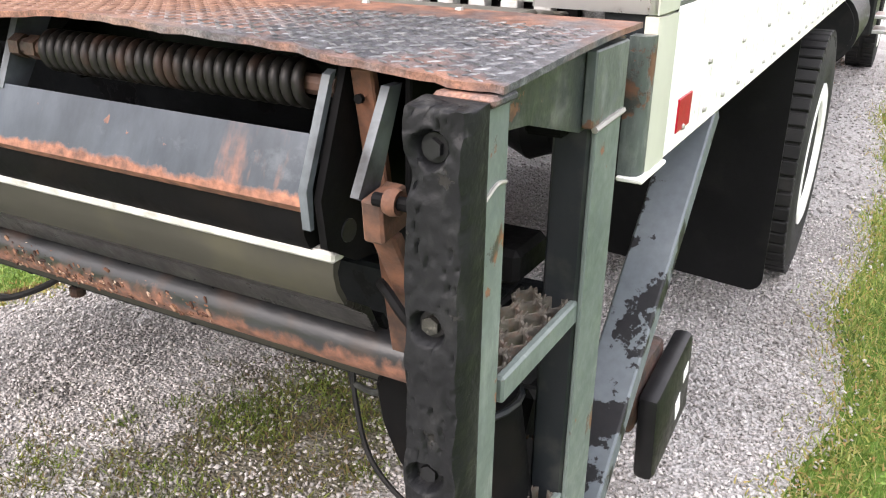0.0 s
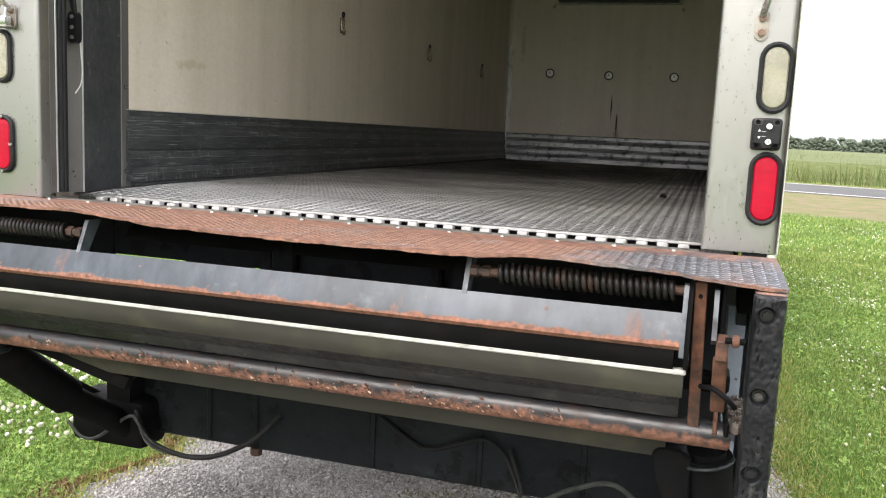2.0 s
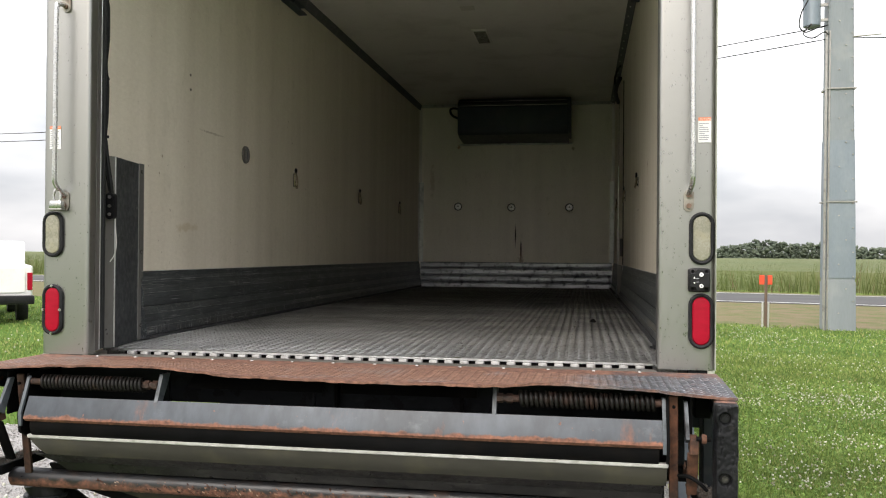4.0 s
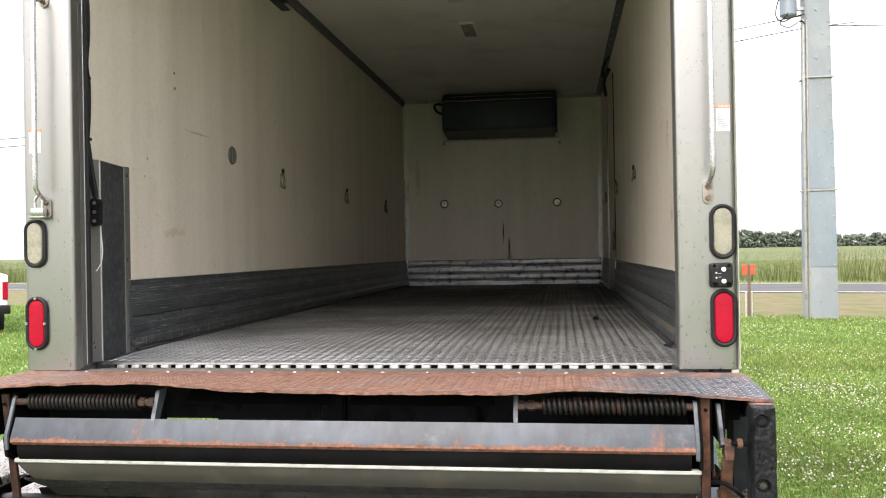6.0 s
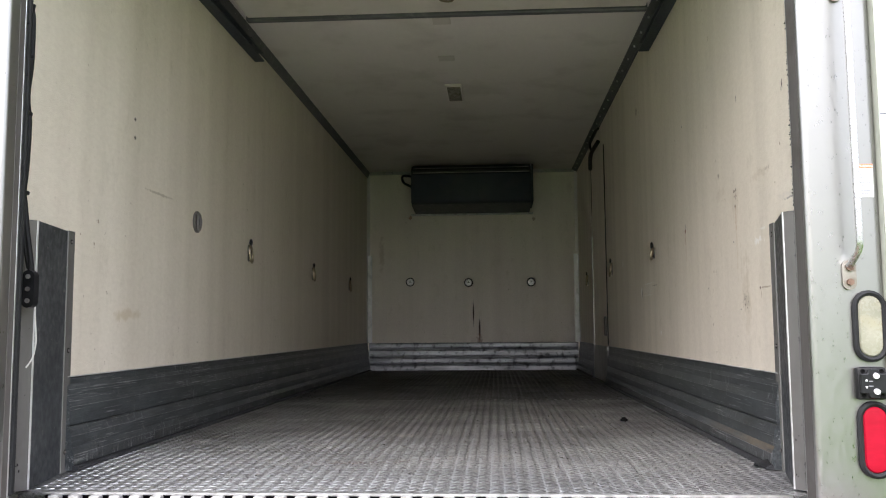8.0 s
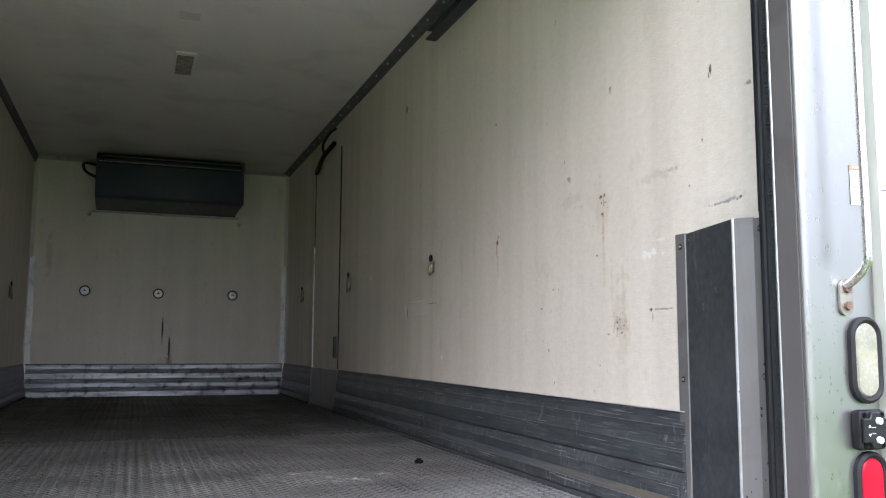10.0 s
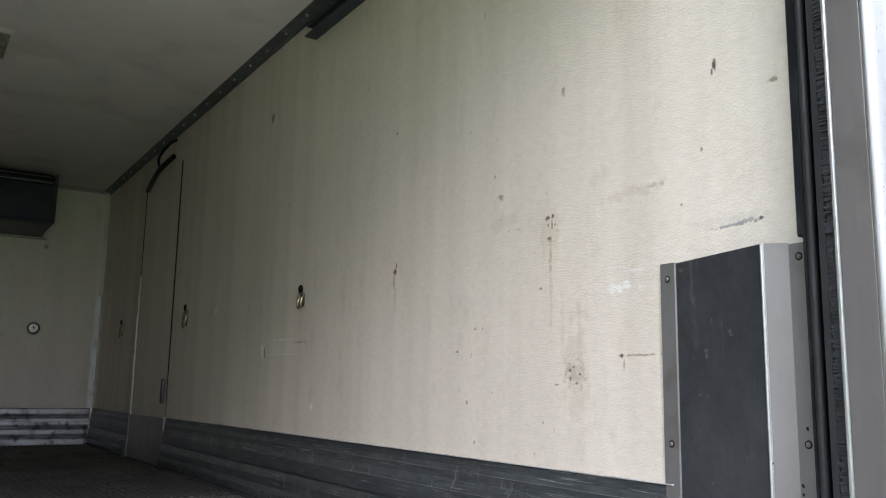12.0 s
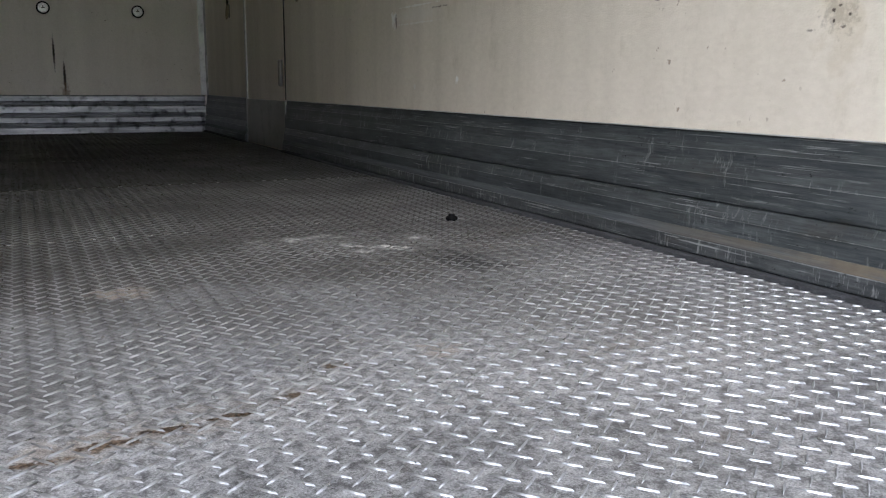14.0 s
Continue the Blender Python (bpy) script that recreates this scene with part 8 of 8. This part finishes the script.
def wheel(cx, cy, w, r, s, parent):
    """A truck tyre with tread blocks on a painted rim; s: the outer side."""
    prof = [(r * 0.56, -w * 0.42), (r * 0.66, -w * 0.5), (r * 0.88, -w * 0.5), (r * 0.974, -w * 0.44), (r * 0.986, 0), (r * 0.974, w * 0.44), (r * 0.88, w * 0.5), (r * 0.66, w * 0.5), (r * 0.56, w * 0.42)]
    tyre = part("tyre", lathe(prof, (cx, cy, r), "x", 56), M_TYRE, parent, "dusty black tyre")
    tread = bmesh.new()
    for k in range(52):
        a = 2 * math.pi * k / 52
        for sx in (-1, 1):
            m = Matrix.Rotation(-a, 4, "X")
            b2 = box(-w * 0.20, w * 0.20, -r * 0.049, r * 0.049, -r * 0.03, r * 0.03, 0.004)
            off = Vector((sx * w * 0.27, 0, 0)) + m @ Vector((0, 0, r * 0.972))
            bmesh.ops.transform(b2, matrix=Matrix.Translation(Vector((cx, cy, r)) + off) @ m, verts=b2.verts)
            merge(b2, tread)
    part("tread", tread, M_TYRE, tyre, smooth=0)
    d = s * w * 0.5
    part("rim", lathe([(r * 0.57, d * 0.8), (r * 0.585, d * 0.97), (r * 0.55, d * 1.02), (r * 0.44, d * 0.94), (r * 0.36, d * 0.55), (r * 0.22, d * 0.75), (r * 0.05, d * 0.8)][::1 if s > 0 else -1], (cx, cy, r), "x", 40), M_RIM, tyre, "white painted rim")


for s in (-1, 1):
    for cx in (1.113, 0.80):
        wh = part("wheel", rod((s * (cx - 0.05), 2.65, 0.5), (s * (cx + 0.05), 2.65, 0.5), 0.1, 12), M_BLACK, truck)
        ORIGIN[wh.name] = ORIGIN[truck.name]
        wheel(s * cx, 2.65, 0.245, 0.50, s, wh)
    wh = part("wheel", rod((s * 1.0, 8.6, 0.48), (s * 1.1, 8.6, 0.48), 0.1, 12), M_BLACK, truck)
    wheel(s * 1.06, 8.6, 0.26, 0.48, s, wh)
    edge = [(s * 0.62, 1.08), (s * 0.62, 0.27)] + [(s * (1.173 + 0.045 * math.sin(a)), 0.275 - 0.045 * math.cos(a)) for a in [math.pi / 2 * q / 6 for q in range(7)]] + [(s * 1.212, 1.08)]
    part("mud_flap", prism(edge, "y", 1.75, 1.760), M_FLAP, truck, "black rubber mud flap with a rounded corner", smooth=0)
    part("flap_bracket", box(s * 0.5, s * 1.2, 1.765, 1.795, 1.02, 1.07, 0.004), M_BLACK, truck)
    part("fuel_tank", rod((s * 0.86, 5.7, 0.66), (s * 0.86, 6.9, 0.66), 0.29, 28, bev=0.03), M_BLACK, truck, "black fuel tank")
    part("tank_step", box(s * 1.06, s * 1.30, 7.05, 7.45, 0.50, 0.53, 0.006), M_ALU, truck, "bare aluminium cab step")
    part("tank_step", box(s * 1.10, s * 1.30, 7.05, 7.45, 0.62, 0.65, 0.006), M_ALU, truck)
    part("battery_box", box(s * 0.75, s * 1.18, 7.0, 7.6, 0.48, 1.0, 0.02), M_BLACK, truck)
cab = part("cab", prism([(7.35, 0.75), (8.05, 0.75), (8.12, 1.02), (8.6, 1.12), (9.08, 1.02), (9.15, 0.70), (9.95, 0.70), (9.98, 1.65), (8.95, 1.85), (8.45, 2.72), (7.40, 2.80), (7.33, 2.6)], "x", -1.24, 1.24, bev=0.04), M_ORANGE, truck, "bright orange painted cab")
part("cab_window", prism([(7.75, 1.75), (8.80, 1.75), (8.38, 2.50), (7.75, 2.52)], "x", 1.238, 1.246), M_GLASS_DARK, cab)
part("cab_window", prism([(7.75, 1.75), (8.80, 1.75), (8.38, 2.50), (7.75, 2.52)], "x", -1.246, -1.238), M_GLASS_DARK, cab)
part("rear_marker", box(1.215, 1.30, 7.30, 7.36, 1.25, 1.36, 0.008), M_WARN, cab)
part("hand_rail", hose([(1.25, 7.42, 1.3), (1.30, 7.42, 1.34), (1.30, 7.42, 2.1), (1.25, 7.42, 2.14)], 0.014, 8), M_BLACK, cab)

# ---- utility pole, marker post, wires ----
PX, PY = 6.60, 17.95
pole = thing("utility_pole", (PX, PY, 0), "tall weathered grey utility pole with bolted cover plates", "utility pole")


def slab(z0, z1, grow, depth):
    def half(z):
        return 0.325 - 0.0068 * z + grow
    own = bmesh.new()
    vs = []
    for z in (z0, z1):
        h, d = half(z), 0.24 - 0.004 * z + depth
        for i, j in ((-1, -1), (1, -1), (1, 1), (-1, 1)):
            vs.append(own.verts.new((PX + i * h, PY + j * d, z)))
    for f in ((3, 2, 1, 0), (4, 5, 6, 7), (0, 1, 5, 4), (1, 2, 6, 5), (2, 3, 7, 6), (3, 0, 4, 7)):
        own.faces.new([vs[i] for i in f])
    bmesh.ops.bevel(own, geom=list(own.edges), offset=0.03, segments=2, affect="EDGES")
    return own


part("shaft", slab(-0.2, 14.0, 0, 0), M_POLE, pole)
for z0, z1 in ((-0.1, 1.15), (1.17, 2.95), (2.97, 4.4)):
    part("cover_plate", slab(z0, z1, 0.012, 0.012), M_POLE_PLATE if z0 > 0 else M_POLE, pole, "bolted grey cover plate")
for k in range(46):
    z = 0.4 + 0.28 * k
    x = PX + (0.27 if k % 2 else -0.05 + 0.16 * ((k // 2) % 2)) * (1 - 0.02 * z)
    d = 0.24 - 0.004 * z + (0.013 if z < 4.4 else 0.0)
    part("bolt", rod((x, PY - d + 0.004, z), (x, PY - d - 0.022, z), 0.018, 6), M_STEEL_DULL, pole)
for dx, r in ((-0.375, 0.032), (-0.30, 0.024)):
    part("conduit", rod((PX + dx, PY - 0.25, 0), (PX + dx + 0.055, PY - 0.21, 6.9), r, 10), M_STEEL_DULL, pole, "grey conduit pipe")
part("strap", box(PX - 0.33, PX + 0.33, PY - 0.255, PY + 0.25, 5.55, 5.58), M_STEEL_DULL, pole)
part("strap", box(PX - 0.345, PX + 0.345, PY - 0.262, PY + 0.26, 2.94, 2.97), M_STEEL_DULL, pole)
part("cross_arm", wedge((PX + 0.2, PY - 0.2, 9.6), (PX + 0.95, PY - 0.2, 10.3), 0.09, 0.09, axis=(0, 1, 0)), M_STEEL_DULL, pole)
part("side_stub", rod((PX + 0.25, PY - 0.2, 6.75), (PX + 0.85, PY - 0.25, 6.78), 0.018, 8), M_STEEL_DULL, pole)
tf = thing("transformer", (5.98, PY - 0.1, 7.0), "grey cylindrical transformer hung on the pole", "transformer")
part("tank", rod((5.98, PY - 0.1, 7.02), (5.98, PY - 0.1, 7.66), 0.19, 24, bev=0.02), M_POLE_PLATE, tf)
part("lid", rod((5.98, PY - 0.1, 7.66), (5.98, PY - 0.1, 7.70), 0.205, 24, r1=0.17), M_POLE_PLATE, tf)
part("bushing", rod((5.96, PY - 0.1, 7.70), (5.96, PY - 0.1, 7.88), 0.05, 12, r1=0.03), M_TRIM_BRIGHT, tf)
for z in (7.15, 7.5):
    part("bracket", box(6.12, 6.36, PY - 0.14, PY - 0.06, z, z + 0.06), M_STEEL_DULL, tf)
part("lead", hose([(5.85, PY - 0.3, 7.6), (5.70, PY - 0.3, 7.3), (5.66, PY - 0.3, 7.0), (5.80, PY - 0.3, 6.86), (6.05, PY - 0.3, 6.95), (6.3, PY - 0.25, 7.02)], 0.014, 6), M_CABLE, tf)
part("lead", hose([(5.92, PY - 0.3, 7.05), (5.75, PY - 0.3, 6.82), (5.95, PY - 0.3, 6.72), (6.2, PY - 0.3, 6.85), (6.3, PY - 0.25, 6.8)], 0.014, 6), M_CABLE, tf)
for a, b2, sag in (((6.3, PY, 6.75), (-34, 26, 6.2), 1.1), ((6.3, PY, 7.05), (-34, 26, 6.6), 1.2), ((6.9, PY, 6.78), (46, 12, 7.0), 0.9), ((6.9, PY, 12.4), (46, 12, 12.6), 0.8)):
    line = [Vector(a).lerp(Vector(b2), k / 12) - Vector((0, 0, sag * 4 * (k / 12) * (1 - k / 12))) for k in range(13)]
    solid("overhead_wire", hose(line, 0.012, 5, 1), M_CABLE, "thin dark overhead wire from the pole", "wire", "overhead wires", at=a)

post = thing("marker_post", (5.06, 18.2, 0), "brown marker post with an orange reflector board between two white stakes", "marker post")
part("wood_stake", rod((5.055, 18.18, -0.05), (5.068, 18.18, 1.25), 0.034, 10), M_WOOD_POST, post, "dark brown stake")
for x in (4.995, 5.125):
    part("white_stake", rod((x, 18.22, -0.05), (x + 0.005, 18.22, 0.60), 0.022, 10), M_TRIM_BRIGHT, post, "thin white stake")
for x0, x1 in ((4.915, 5.035), (5.095, 5.215)):
    part("reflector_board", box(x0, x1, 18.20, 18.215, 1.02, 1.245, 0.006), M_BOARD, post, "orange reflector board")
part("board_web", box(5.03, 5.13, 18.205, 18.212, 1.05, 1.22, 0.003), M_BOARD, post)

# ---- parked pickup ----
pick = thing("pickup_truck", (-19.3, 21.9, 0), "white pickup truck parked on the lawn", "pickup truck")
X0, Y0, Y1 = -16.35, 21.0, 22.85
part("bed", prism([(X0, 0.62), (X0 + 0.02, 1.34), (X0 - 2.1, 1.36), (X0 - 2.1, 0.62), (X0 - 1.65, 0.62), (X0 - 1.5, 0.92), (X0 - 1.15, 1.02), (X0 - 0.8, 0.92), (X0 - 0.65, 0.62)], "y", Y0, Y1, bev=0.03), M_WHITE, pick)
part("cabin", prism([(X0 - 2.12, 0.60), (X0 - 2.12, 1.40), (X0 - 2.3, 1.92), (X0 - 3.5, 1.94), (X0 - 4.2, 1.38), (X0 - 5.5, 1.25), (X0 - 5.6, 0.62), (X0 - 5.0, 0.6), (X0 - 4.7, 0.95), (X0 - 4.35, 0.95), (X0 - 4.05, 0.6)], "y", Y0, Y1, bev=0.04), M_WHITE, pick)
part("side_window", prism([(X0 - 2.3, 1.45), (X0 - 2.42, 1.86), (X0 - 3.42, 1.88), (X0 - 3.95, 1.45)], "y", Y0 - 0.004, Y0 + 0.004), M_GLASS_DARK, pick)
part("tailgate", box(X0 + 0.012, X0 + 0.035, Y0 + 0.16, Y1 - 0.16, 0.72, 1.30, 0.008), M_WHITE, pick)
part("rear_bumper", box(X0 - 0.05, X0 + 0.20, Y0 - 0.03, Y1 + 0.03, 0.46, 0.66, 0.03, 2), M_BLACK, pick, "dark rear bumper")
part("number_plate", box(X0 + 0.2, X0 + 0.21, 21.75, 22.1, 0.5, 0.62), M_PAPER, pick, "blank plate")
for y in (Y0 + 0.06, Y1 - 0.06):
    part("tail_light", box(X0 - 0.02, X0 + 0.04, y - 0.055, y + 0.055, 0.78, 1.18, 0.01), M_LENS_RED, pick)
part("tow_bar", box(X0 + 0.1, X0 + 0.34, 21.85, 22.0, 0.36, 0.46, 0.01), M_DARK, pick)
for x in (X0 - 1.15, X0 - 4.52):
    for y, s in ((Y0 + 0.14, -1), (Y1 - 0.14, 1)):
        wl_ = part("wheel", lathe([(0.2, -0.11), (0.36, -0.12), (0.385, -0.08), (0.385, 0.08), (0.36, 0.12), (0.2, 0.11)], (x, y, 0.385), "y", 28), M_TYRE, pick)
        part("rim", rod((x, y + s * 0.06, 0.385), (x, y + s * 0.122, 0.385), 0.21, 18, r1=0.17), M_ALU, wl_)

# the pickup stands with its tailgate towards the drive
pick.location = (-14.40, 16.5, 0)
pick.rotation_euler = (0, 0, radians(-50))
